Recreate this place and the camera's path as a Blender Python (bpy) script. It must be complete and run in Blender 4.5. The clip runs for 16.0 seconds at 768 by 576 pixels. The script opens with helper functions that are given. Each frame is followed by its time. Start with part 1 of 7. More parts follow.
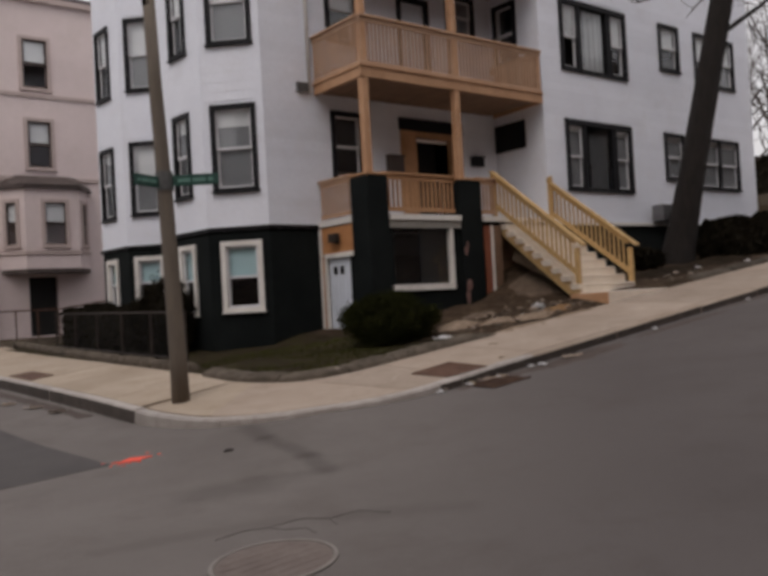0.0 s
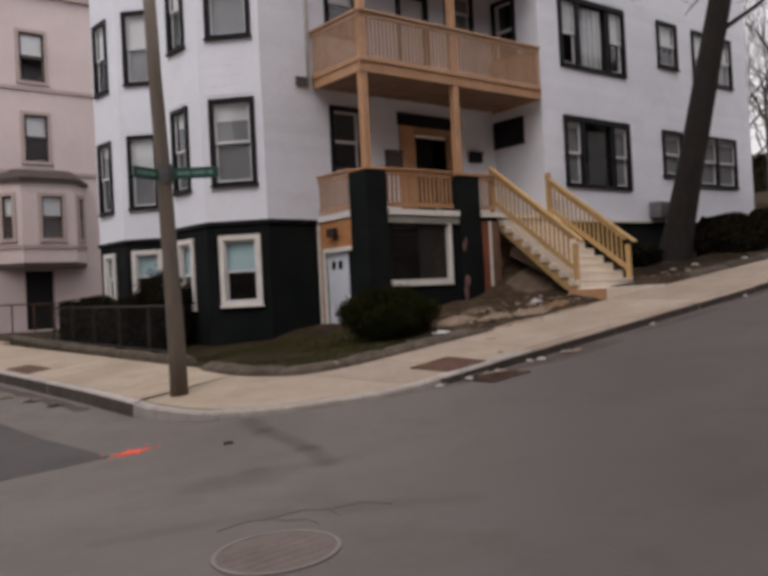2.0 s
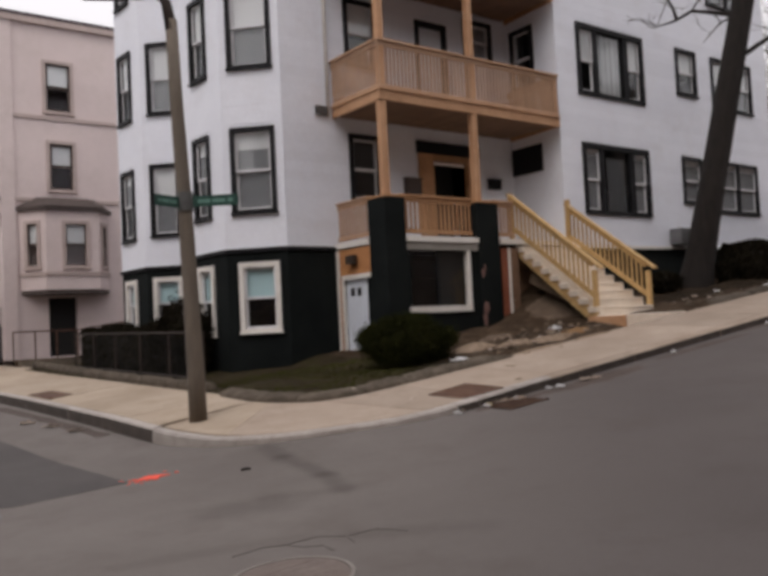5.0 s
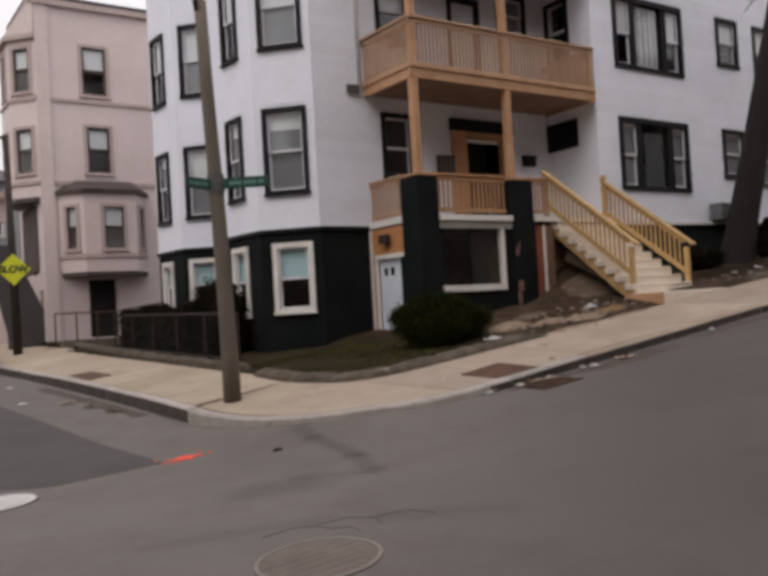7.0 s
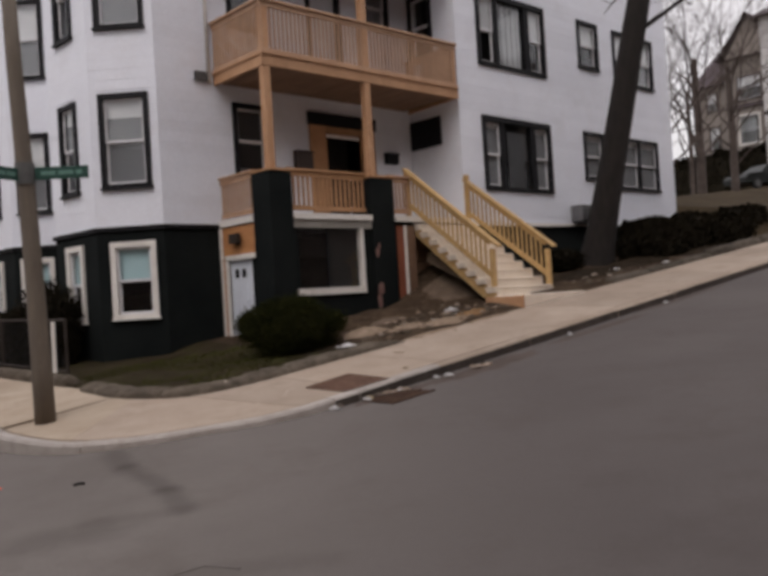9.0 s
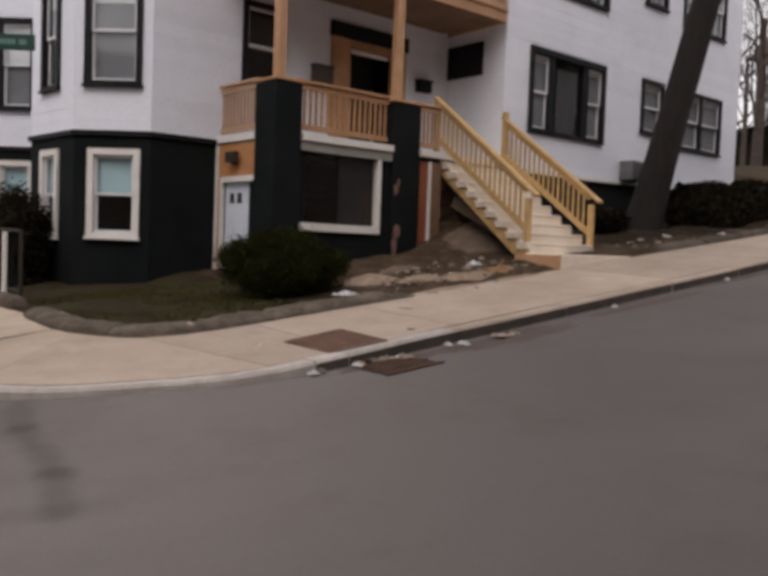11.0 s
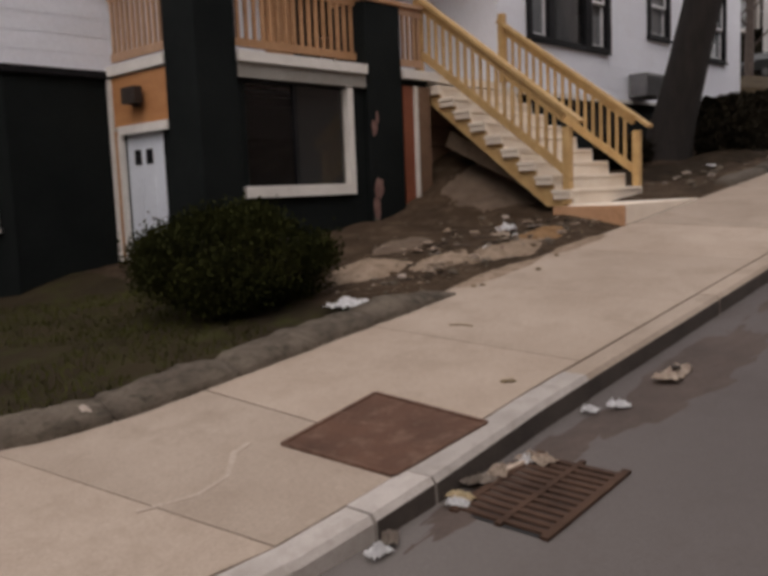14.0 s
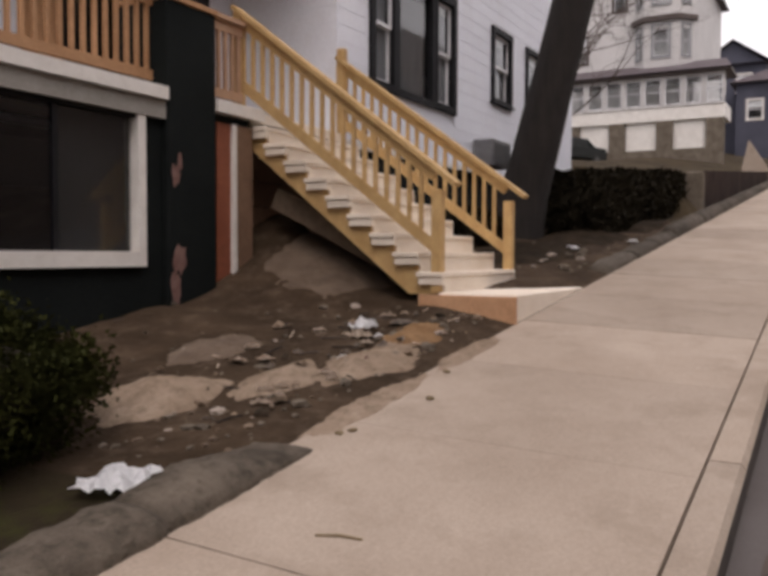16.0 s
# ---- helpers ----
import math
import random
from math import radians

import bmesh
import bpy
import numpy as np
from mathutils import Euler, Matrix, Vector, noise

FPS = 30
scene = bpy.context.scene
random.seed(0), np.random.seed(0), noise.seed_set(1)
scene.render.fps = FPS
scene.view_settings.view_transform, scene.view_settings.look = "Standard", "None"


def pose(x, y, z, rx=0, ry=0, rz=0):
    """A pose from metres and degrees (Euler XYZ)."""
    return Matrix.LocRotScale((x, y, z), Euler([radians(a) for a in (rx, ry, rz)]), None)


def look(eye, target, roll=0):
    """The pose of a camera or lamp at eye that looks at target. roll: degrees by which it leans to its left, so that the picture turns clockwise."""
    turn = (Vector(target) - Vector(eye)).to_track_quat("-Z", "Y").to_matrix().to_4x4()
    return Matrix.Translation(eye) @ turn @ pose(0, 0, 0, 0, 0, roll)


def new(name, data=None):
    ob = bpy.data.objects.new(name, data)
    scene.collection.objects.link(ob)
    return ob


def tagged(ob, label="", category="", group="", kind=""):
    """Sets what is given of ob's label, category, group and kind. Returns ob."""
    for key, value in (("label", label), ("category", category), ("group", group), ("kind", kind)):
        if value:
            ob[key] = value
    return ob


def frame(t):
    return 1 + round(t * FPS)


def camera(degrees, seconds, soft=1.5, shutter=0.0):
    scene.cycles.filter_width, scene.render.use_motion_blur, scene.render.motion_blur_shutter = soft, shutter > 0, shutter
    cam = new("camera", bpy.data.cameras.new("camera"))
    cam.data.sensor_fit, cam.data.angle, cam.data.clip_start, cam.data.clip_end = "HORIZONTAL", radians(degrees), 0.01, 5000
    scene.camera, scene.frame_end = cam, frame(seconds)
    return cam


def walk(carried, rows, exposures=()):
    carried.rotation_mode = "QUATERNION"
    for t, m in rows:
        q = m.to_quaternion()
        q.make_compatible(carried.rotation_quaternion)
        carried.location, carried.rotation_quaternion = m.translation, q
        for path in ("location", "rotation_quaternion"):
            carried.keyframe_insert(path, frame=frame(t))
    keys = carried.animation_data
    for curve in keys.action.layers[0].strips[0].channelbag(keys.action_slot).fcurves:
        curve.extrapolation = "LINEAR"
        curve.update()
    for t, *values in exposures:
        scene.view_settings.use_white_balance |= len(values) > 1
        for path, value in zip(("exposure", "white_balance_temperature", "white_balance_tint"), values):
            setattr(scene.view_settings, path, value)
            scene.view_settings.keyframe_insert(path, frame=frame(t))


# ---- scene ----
cam = camera(49.5, 16.0, soft=4.1)
PATH = [
    (0, (2.394, 1.651, 1.715), (3.625, 3.228, 1.749), -3.2),
    (0.5, (2.442, 1.632, 1.672), (3.786, 3.113, 1.688), -3.5),
    (1, (2.431, 1.653, 1.683), (3.762, 3.146, 1.673), -3.2),
    (1.5, (2.36, 1.677, 1.705), (3.606, 3.241, 1.725), -2.9),
    (2, (2.35, 1.688, 1.68), (3.589, 3.258, 1.706), -2.9),
    (2.5, (2.36, 1.633, 1.688), (3.599, 3.202, 1.731), -3.1),
    (3, (2.379, 1.65, 1.709), (3.605, 3.23, 1.723), -2.9),
    (5.5, (2.336, 1.626, 1.666), (3.517, 3.237, 1.777), -2.3),
    (6, (2.317, 1.591, 1.689), (3.351, 3.301, 1.778), 0.0),
    (6.5, (2.345, 1.563, 1.677), (3.347, 3.291, 1.782), -2.1),
    (7, (2.448, 1.617, 1.692), (3.575, 3.269, 1.738), -3.3),
    (7.5, (2.629, 1.65, 1.723), (3.803, 3.267, 1.797), -3.1),
    (8, (2.81, 1.71, 1.714), (4.001, 3.316, 1.766), -1.6),
    (8.5, (3.103, 1.918, 1.758), (4.497, 3.348, 1.868), -1.2),
    (9, (3.433, 2.134, 1.75), (4.788, 3.605, 1.778), -3.5),
    (9.5, (3.838, 2.3, 1.677), (5.07, 3.875, 1.655), -0.9),
    (12, (5.814, 4.93, 1.737), (7.204, 6.362, 1.611), 2.4),
    (12.5, (6.201, 5.545, 1.864), (7.604, 6.963, 1.723), 0.0),
    (13, (6.481, 6.206, 1.881), (7.934, 7.566, 1.683), 0.5),
    (13.5, (6.862, 6.92, 1.945), (8.35, 8.242, 1.754), 0.1),
    (14, (7.255, 7.5, 1.94), (8.705, 8.859, 1.709), -2.3),
    (14.5, (7.723, 8.068, 2.028), (9.243, 9.359, 1.877), -1.3),
    (15, (8.16, 8.586, 2.061), (9.748, 9.798, 1.952), -1.5),
    (15.5, (8.712, 9.125, 2.092), (10.338, 10.285, 1.983), -0.8),
    (16, (9.327, 9.52, 2.033), (11.075, 10.489, 1.952), 0.2),
]
walk(cam, [(t, look(eye, target, roll)) for t, eye, target, roll in PATH], [(0, -0.42, 6500, 16), (1.5, -0.20, 6500, 17), (3.0, -0.20, 6500, 17), (5.5, -0.13, 6500, 16), (7.0, -0.15, 6500, 16), (8.5, -0.22, 6500, 17), (9.5, -0.16, 6500, 17), (12.5, -0.02, 6550, 17), (14, -0.14, 6650, 17), (15, 0.04, 6620, 18), (16, 0.11, 6600, 19)])

# ---- world and light ----
world = bpy.data.worlds.new("overcast_sky")
scene.world = world
world.use_nodes = True
wn = world.node_tree
sky = wn.nodes.new("ShaderNodeTexSky")
sky.sky_type = 'NISHITA'
sky.sun_disc = False
sky.sun_elevation, sky.sun_rotation = radians(52), radians(240)
sky.air_density, sky.dust_density = 1.0, 4.0
veil = wn.nodes.new("ShaderNodeMix")
veil.data_type = 'RGBA'
veil.inputs[0].default_value = 0.8
geo_w = wn.nodes.new("ShaderNodeTexCoord")
sep_w = wn.nodes.new("ShaderNodeSeparateXYZ")
wn.links.new(geo_w.outputs["Generated"], sep_w.inputs[0])
cloud = wn.nodes.new("ShaderNodeValToRGB")
cloud.color_ramp.elements[0].position, cloud.color_ramp.elements[0].color = 0.05, (8.6, 8.4, 8.0, 1)
cloud.color_ramp.elements[1].position, cloud.color_ramp.elements[1].color = 0.85, (14.5, 14.3, 14.2, 1)
wn.links.new(sep_w.outputs[2], cloud.inputs[0])
wn.links.new(cloud.outputs[0], veil.inputs[7])
wn.links.new(sky.outputs[0], veil.inputs[6])
wn.links.new(veil.outputs[2], wn.nodes["Background"].inputs[0])
wn.nodes["Background"].inputs[1].default_value = 0.12
sun_data = bpy.data.lights.new("sun", 'SUN')
sun_data.energy, sun_data.angle, sun_data.color = 0.65, radians(30), (1.0, 0.95, 0.88)
sun = new("sun", sun_data)
sun.matrix_world = look((-24, -9, 60), (14, 13, 4))

# ---- helpers ----
ORG = {}


def bmn():
    return bmesh.new()


def box(bm, lo, hi, M=None):
    x0, y0, z0 = lo
    x1, y1, z1 = hi
    co = [(x0, y0, z0), (x1, y0, z0), (x1, y1, z0), (x0, y1, z0), (x0, y0, z1), (x1, y0, z1), (x1, y1, z1), (x0, y1, z1)]
    v = [bm.verts.new(M @ Vector(c) if M else c) for c in co]
    for f in ((3, 2, 1, 0), (4, 5, 6, 7), (0, 1, 5, 4), (1, 2, 6, 5), (2, 3, 7, 6), (3, 0, 4, 7)):
        bm.faces.new([v[i] for i in f])
    return v


def bbox(lo, hi, bev=0.008, M=None, seg=1):
    bm = bmn()
    box(bm, lo, hi, M)
    if bev:
        bmesh.ops.bevel(bm, geom=bm.edges[:], offset=bev, segments=seg, affect='EDGES')
    return bm


def beam(bm, a, b, w, h, up=(0, 0, 1)):
    """A straight board from a to b."""
    a, b = Vector(a), Vector(b)
    d = (b - a)
    L = d.length
    d.normalize()
    s = d.cross(Vector(up))
    if s.length < 1e-4:
        s = Vector((1, 0, 0))
    s.normalize()
    t = s.cross(d)
    M = Matrix(((s.x, d.x, t.x, a.x), (s.y, d.y, t.y, a.y), (s.z, d.z, t.z, a.z), (0, 0, 0, 1)))
    return box(bm, (-w / 2, 0, -h / 2), (w / 2, L, h / 2), M)


def prism(bm, poly, z0, z1):
    lo = [bm.verts.new((x, y, z0 if not callable(z0) else z0(x, y))) for x, y in poly]
    hi = [bm.verts.new((x, y, z1 if not callable(z1) else z1(x, y))) for x, y in poly]
    n = len(poly)
    bm.faces.new(hi)
    bm.faces.new(lo[::-1])
    for i in range(n):
        bm.faces.new((lo[i], lo[(i + 1) % n], hi[(i + 1) % n], hi[i]))


def tube(bm, pts, radii, n=8, cap=True):
    """A tapered round limb along points."""
    rings = []
    pts = [Vector(p) for p in pts]
    for i, p in enumerate(pts):
        d = (pts[min(i + 1, len(pts) - 1)] - pts[max(i - 1, 0)]).normalized()
        s = d.cross(Vector((0.3, 0.9, 0.1)))
        if s.length < 0.05:
            s = d.cross(Vector((1, 0, 0)))
        s.normalize()
        t = d.cross(s)
        r = radii[i] if hasattr(radii, "__len__") else radii
        rings.append([bm.verts.new(p + (s * math.cos(2 * math.pi * k / n) + t * math.sin(2 * math.pi * k / n)) * r) for k in range(n)])
    for a, b in zip(rings, rings[1:]):
        for k in range(n):
            bm.faces.new((a[k], a[(k + 1) % n], b[(k + 1) % n], b[k]))
    if cap:
        bm.faces.new(rings[0][::-1])
        bm.faces.new(rings[-1])
    return rings


def disc(bm, c, r, z0, z1, n=32):
    prism(bm, [(c[0] + r * math.cos(2 * math.pi * k / n), c[1] + r * math.sin(2 * math.pi * k / n)) for k in range(n)], z0, z1)


def thing(name, at, label, category, group="", kind=""):
    e = new(name)
    e.location = at
    ORG[e] = Vector(at)
    return tagged(e, label, category, group, kind)


def mesh_of(name, bm, mat, smooth=False, normals=True):
    if normals:
        bmesh.ops.recalc_face_normals(bm, faces=bm.faces[:])
    me = bpy.data.meshes.new(name)
    bm.to_mesh(me)
    bm.free()
    for m in (mat if isinstance(mat, (list, tuple)) else [mat]):
        me.materials.append(m)
    if smooth:
        for p in me.polygons:
            p.use_smooth = True
    return me


def part(name, bm, mat, parent, label="", smooth=False, kind=""):
    """One mesh object under a thing or a part; the bmesh is in world metres."""
    o = ORG[parent]
    bmesh.ops.translate(bm, verts=bm.verts[:], vec=-o)
    ob = new(name, mesh_of(name, bm, mat, smooth))
    ob.parent = parent
    ORG[ob] = o
    if label or kind:
        tagged(ob, label, kind=kind)
    return ob


def single(name, bm, mat, label, category, group="", kind="", smooth=False, at=(0, 0, 0)):
    """One top-level mesh object."""
    bmesh.ops.translate(bm, verts=bm.verts[:], vec=-Vector(at))
    ob = new(name, mesh_of(name, bm, mat, smooth))
    ob.location = at
    ORG[ob] = Vector(at)
    return tagged(ob, label, category, group, kind)


def piece(name, me, parent, M):
    """A piece that shares its mesh; M is its place in the world."""
    ob = new(name, me)
    ob.parent = parent
    ob.matrix_basis = Matrix.Translation(-ORG[parent]) @ M
    ORG[ob] = ORG[parent]
    return ob


# ---- materials ----
def mat_new(name):
    m = bpy.data.materials.new(name)
    m.use_nodes = True
    return m, m.node_tree, m.node_tree.nodes["Principled BSDF"]


def tex_coord(nt, scale=(1, 1, 1)):
    tc = nt.nodes.new("ShaderNodeTexCoord")
    geo = nt.nodes.new("ShaderNodeNewGeometry")
    mp = nt.nodes.new("ShaderNodeMapping")
    mp.inputs["Scale"].default_value = scale
    nt.links.new(geo.outputs["Position"], mp.inputs[0])
    return mp.outputs[0]


def noise_tex(nt, vec, scale, detail=4, rough=0.6):
    n = nt.nodes.new("ShaderNodeTexNoise")
    n.inputs["Scale"].default_value, n.inputs["Detail"].default_value, n.inputs["Roughness"].default_value = scale, detail, rough
    nt.links.new(vec, n.inputs["Vector"])
    return n.outputs[0]


def ramp(nt, fac, stops):
    r = nt.nodes.new("ShaderNodeValToRGB")
    el = r.color_ramp.elements
    while len(el) < len(stops):
        el.new(0.5)
    for e, (p, c) in zip(el, stops):
        e.position, e.color = p, (*c, 1)
    nt.links.new(fac, r.inputs[0])
    return r.outputs[0]


def mixc(nt, fac, a, b, mode='MIX'):
    m = nt.nodes.new("ShaderNodeMix")
    m.data_type, m.blend_type = 'RGBA', mode
    for sock, v in ((0, fac), (6, a), (7, b)):
        if isinstance(v, (int, float)):
            m.inputs[sock].default_value = v
        elif isinstance(v, tuple):
            m.inputs[sock].default_value = (*v, 1)
        else:
            nt.links.new(v, m.inputs[sock])
    return m.outputs[2]


def bump(nt, b, h, strength, dist=0.01):
    n = nt.nodes.new("ShaderNodeBump")
    n.inputs["Strength"].default_value, n.inputs["Distance"].default_value = strength, dist
    nt.links.new(h, n.inputs["Height"])
    nt.links.new(n.outputs[0], b.inputs["Normal"])


def surface(name, dark, light, big=0.6, fine=30, rough=0.8, bmp=0.3, dist=0.005, stretch=(1, 1, 1), stain=None, stain_amt=0.5, metal=0.0, vary=0.0, spec=0.5, grain=0.75):
    """Colour at two scales, stains and fine relief."""
    m, nt, b = mat_new(name)
    v = tex_coord(nt, stretch)
    n1 = noise_tex(nt, v, big, 5, 0.65)
    n2 = noise_tex(nt, v, fine, 4, 0.7)
    c = ramp(nt, n1, [(0.3, dark), (0.72, light)])
    g = ramp(nt, n2, [(0.25, (0.72, 0.72, 0.72)), (0.75, (1.18, 1.18, 1.18))])
    c = mixc(nt, grain, c, g, 'MULTIPLY')
    if stain:
        n3 = noise_tex(nt, v, big * 2.7, 6, 0.75)
        f = ramp(nt, n3, [(0.5, (0, 0, 0)), (0.68, (stain_amt,) * 3)])
        c = mixc(nt, f, c, stain)
    if vary:
        oi = nt.nodes.new("ShaderNodeObjectInfo")
        k = ramp(nt, oi.outputs["Random"], [(0, (1 - vary,) * 3), (1, (1 + vary,) * 3)])
        c = mixc(nt, 1.0, c, k, 'MULTIPLY')
    nt.links.new(c, b.inputs["Base Color"])
    b.inputs["Roughness"].default_value, b.inputs["Metallic"].default_value = rough, metal
    b.inputs["Specular IOR Level"].default_value = spec
    if bmp:
        bump(nt, b, n2, bmp, dist)
    return m


def worn_mark(nt, a, e, w):
    """A soft-edged strip between two points of the ground, 1 on its line and 0 past its width."""
    geo = nt.nodes.new("ShaderNodeNewGeometry")
    flat = nt.nodes.new("ShaderNodeVectorMath")
    flat.operation = 'MULTIPLY'
    flat.inputs[1].default_value = (1, 1, 0)
    nt.links.new(geo.outputs["Position"], flat.inputs[0])
    off = nt.nodes.new("ShaderNodeVectorMath")
    off.operation = 'SUBTRACT'
    nt.links.new(flat.outputs[0], off.inputs[0])
    off.inputs[1].default_value = (*a, 0)
    run = Vector(e) - Vector(a)
    d = run.normalized()
    dot = nt.nodes.new("ShaderNodeVectorMath")
    dot.operation = 'DOT_PRODUCT'
    nt.links.new(off.outputs[0], dot.inputs[0])
    dot.inputs[1].default_value = (d.x, d.y, 0)
    hold = nt.nodes.new("ShaderNodeClamp")
    hold.inputs[1].default_value, hold.inputs[2].default_value = 0.0, run.length
    nt.links.new(dot.outputs["Value"], hold.inputs[0])
    foot = nt.nodes.new("ShaderNodeVectorMath")
    foot.operation = 'SCALE'
    foot.inputs[0].default_value = (d.x, d.y, 0)
    nt.links.new(hold.outputs[0], foot.inputs["Scale"])
    gap = nt.nodes.new("ShaderNodeVectorMath")
    gap.operation = 'DISTANCE'
    nt.links.new(off.outputs[0], gap.inputs[0])
    nt.links.new(foot.outputs[0], gap.inputs[1])
    rag = nt.nodes.new("ShaderNodeMath")
    rag.operation = 'MULTIPLY_ADD'
    nt.links.new(noise_tex(nt, tex_coord(nt), 3.0, 4), rag.inputs[0])
    rag.inputs[1].default_value = -w * 1.2
    nt.links.new(gap.outputs["Value"], rag.inputs[2])
    fade = nt.nodes.new("ShaderNodeMapRange")
    fade.interpolation_type = 'SMOOTHSTEP'
    fade.inputs[1].default_value, fade.inputs[2].default_value = -w * 0.5, w * 0.5
    fade.inputs[3].default_value, fade.inputs[4].default_value = 1.0, 0.0
    nt.links.new(rag.outputs[0], fade.inputs[0])
    return fade.outputs[0]


def road_surface():
    """Asphalt that is paler at the crossing and passes into a darker tone on the hill."""
    m = surface("asphalt", (0.125, 0.110, 0.100), (0.165, 0.148, 0.135), 0.35, 90, 0.9, 0.5, 0.004, stain=(0.112, 0.096, 0.085), stain_amt=0.7, spec=0.3)
    nt = m.node_tree
    b = nt.nodes["Principled BSDF"]
    old = b.inputs["Base Color"].links[0].from_socket
    geo = nt.nodes.new("ShaderNodeNewGeometry")
    sep = nt.nodes.new("ShaderNodeSeparateXYZ")
    nt.links.new(geo.outputs["Position"], sep.inputs[0])
    sub = nt.nodes.new("ShaderNodeMath")
    sub.operation = 'SUBTRACT'
    nt.links.new(sep.outputs[0], sub.inputs[0])
    nt.links.new(sep.outputs[1], sub.inputs[1])
    wob = nt.nodes.new("ShaderNodeMath")
    wob.operation = 'MULTIPLY_ADD'
    nt.links.new(noise_tex(nt, tex_coord(nt), 0.35, 4), wob.inputs[0])
    wob.inputs[1].default_value = 4.0
    nt.links.new(sub.outputs[0], wob.inputs[2])
    mr = nt.nodes.new("ShaderNodeMapRange")
    mr.interpolation_type = 'SMOOTHSTEP'
    mr.inputs[1].default_value, mr.inputs[2].default_value = 0.2, 5.0
    nt.links.new(wob.outputs[0], mr.inputs[0])
    c = mixc(nt, mr.outputs[0], (1.0, 1.0, 1.0), (0.66, 0.64, 0.66))
    col = mixc(nt, 1.0, old, c, 'MULTIPLY')
    for a, e, w, k in (((7.3, 10.8), (7.0, 9.9), 0.19, 0.72), ((7.0, 9.9), (6.88, 8.8), 0.17, 0.72), ((6.88, 8.8), (6.66, 8.1), 0.15, 0.74), ((6.62, 8.15), (6.1, 8.5), 0.16, 0.86), ((5.62, 8.5), (6.0, 8.32), 0.42, 0.78), ((4.4, 7.7), (5.6, 7.2), 0.16, 0.88), ((5.9, 6.9), (6.6, 6.2), 0.22, 0.86)):
        col = mixc(nt, worn_mark(nt, a, e, w), col, mixc(nt, 1.0, col, (k, k * 0.99, k * 0.98), 'MULTIPLY'))
    nt.links.new(col, b.inputs["Base Color"])
    return m


ASPHALT = road_surface()
ASPHALT_NEW = surface("asphalt_patch", (0.064, 0.058, 0.056), (0.088, 0.080, 0.076), 0.8, 90, 0.9, 0.5, 0.004, spec=0.3)
TAR = surface("tar_seam", (0.106, 0.095, 0.087), (0.138, 0.123, 0.112), 2, 60, 0.8, 0.2, spec=0.3)
CONCRETE = surface("concrete", (0.295, 0.233, 0.180), (0.402, 0.331, 0.266), 0.7, 60, 0.9, 0.35, 0.003, stain=(0.25, 0.197, 0.15), stain_amt=0.7, vary=0.07, spec=0.25)
CONCRETE_SANDY = surface("sandy_concrete", (0.322, 0.257, 0.190), (0.44, 0.364, 0.282), 0.7, 60, 0.9, 0.35, 0.003, stain=(0.27, 0.21, 0.15), stain_amt=0.6, vary=0.06, spec=0.25)
GRANITE = surface("granite", (0.305, 0.272, 0.243), (0.455, 0.415, 0.378), 2.5, 120, 0.8, 0.4, 0.004, stain=(0.23, 0.195, 0.165), vary=0.12)
EDGING = surface("edging_stone", (0.066, 0.053, 0.040), (0.168, 0.138, 0.106), 3.0, 22, 0.95, 1.0, 0.03, stain=(0.038, 0.032, 0.022), stain_amt=0.85, vary=0.15, spec=0.2)
SIDING = surface("white_siding", (0.735, 0.757, 0.82), (0.81, 0.833, 0.89), 0.5, 25, 0.55, 0.08, 0.002, stretch=(1, 1, 1), stain=(0.68, 0.68, 0.71), stain_amt=0.4, vary=0.03, grain=0.3)
BLACKWALL = surface("black_painted_masonry", (0.0055, 0.0075, 0.0075), (0.0115, 0.0140, 0.0135), 1.2, 28, 0.85, 0.5, 0.006, spec=0.12)
BLACKTRIM = surface("black_trim_paint", (0.006, 0.006, 0.007), (0.011, 0.011, 0.013), 3, 40, 0.6, 0.1, spec=0.2)
WHITETRIM = surface("white_trim_paint", (0.66, 0.63, 0.58), (0.80, 0.77, 0.72), 3, 40, 0.55, 0.15, stain=(0.5, 0.46, 0.4), stain_amt=0.3, grain=0.3)
SASH = surface("sash_vinyl", (0.60, 0.60, 0.62), (0.72, 0.72, 0.73), 3, 30, 0.45, 0.05, grain=0.3)
BLIND = surface("window_blind", (0.74, 0.74, 0.75), (0.84, 0.84, 0.84), 2, 30, 0.7, 0.1, grain=0.3)
BLIND_TEAL = surface("teal_shade", (0.46, 0.66, 0.69), (0.56, 0.76, 0.79), 2, 30, 0.7, 0.1, grain=0.3)
SCREEN = surface("grey_insect_screen", (0.20, 0.205, 0.22), (0.27, 0.275, 0.285), 3, 30, 0.8, 0.1, grain=0.3)
DRAPE = surface("dim_drape", (0.075, 0.075, 0.08), (0.13, 0.13, 0.135), 4, 30, 0.9, 0.2, stretch=(6, 6, 0.6))
# Brown of the unseen blocks that cut off the low sky
CLOSING = surface("sky_block_brown", (0.13, 0.10, 0.085), (0.2, 0.16, 0.14), 0.4, 8, 0.9, 0.2)
CURTAIN = surface("grey_curtain", (0.52, 0.53, 0.54), (0.66, 0.67, 0.68), 4, 30, 0.8, 0.2, stretch=(6, 6, 0.6))
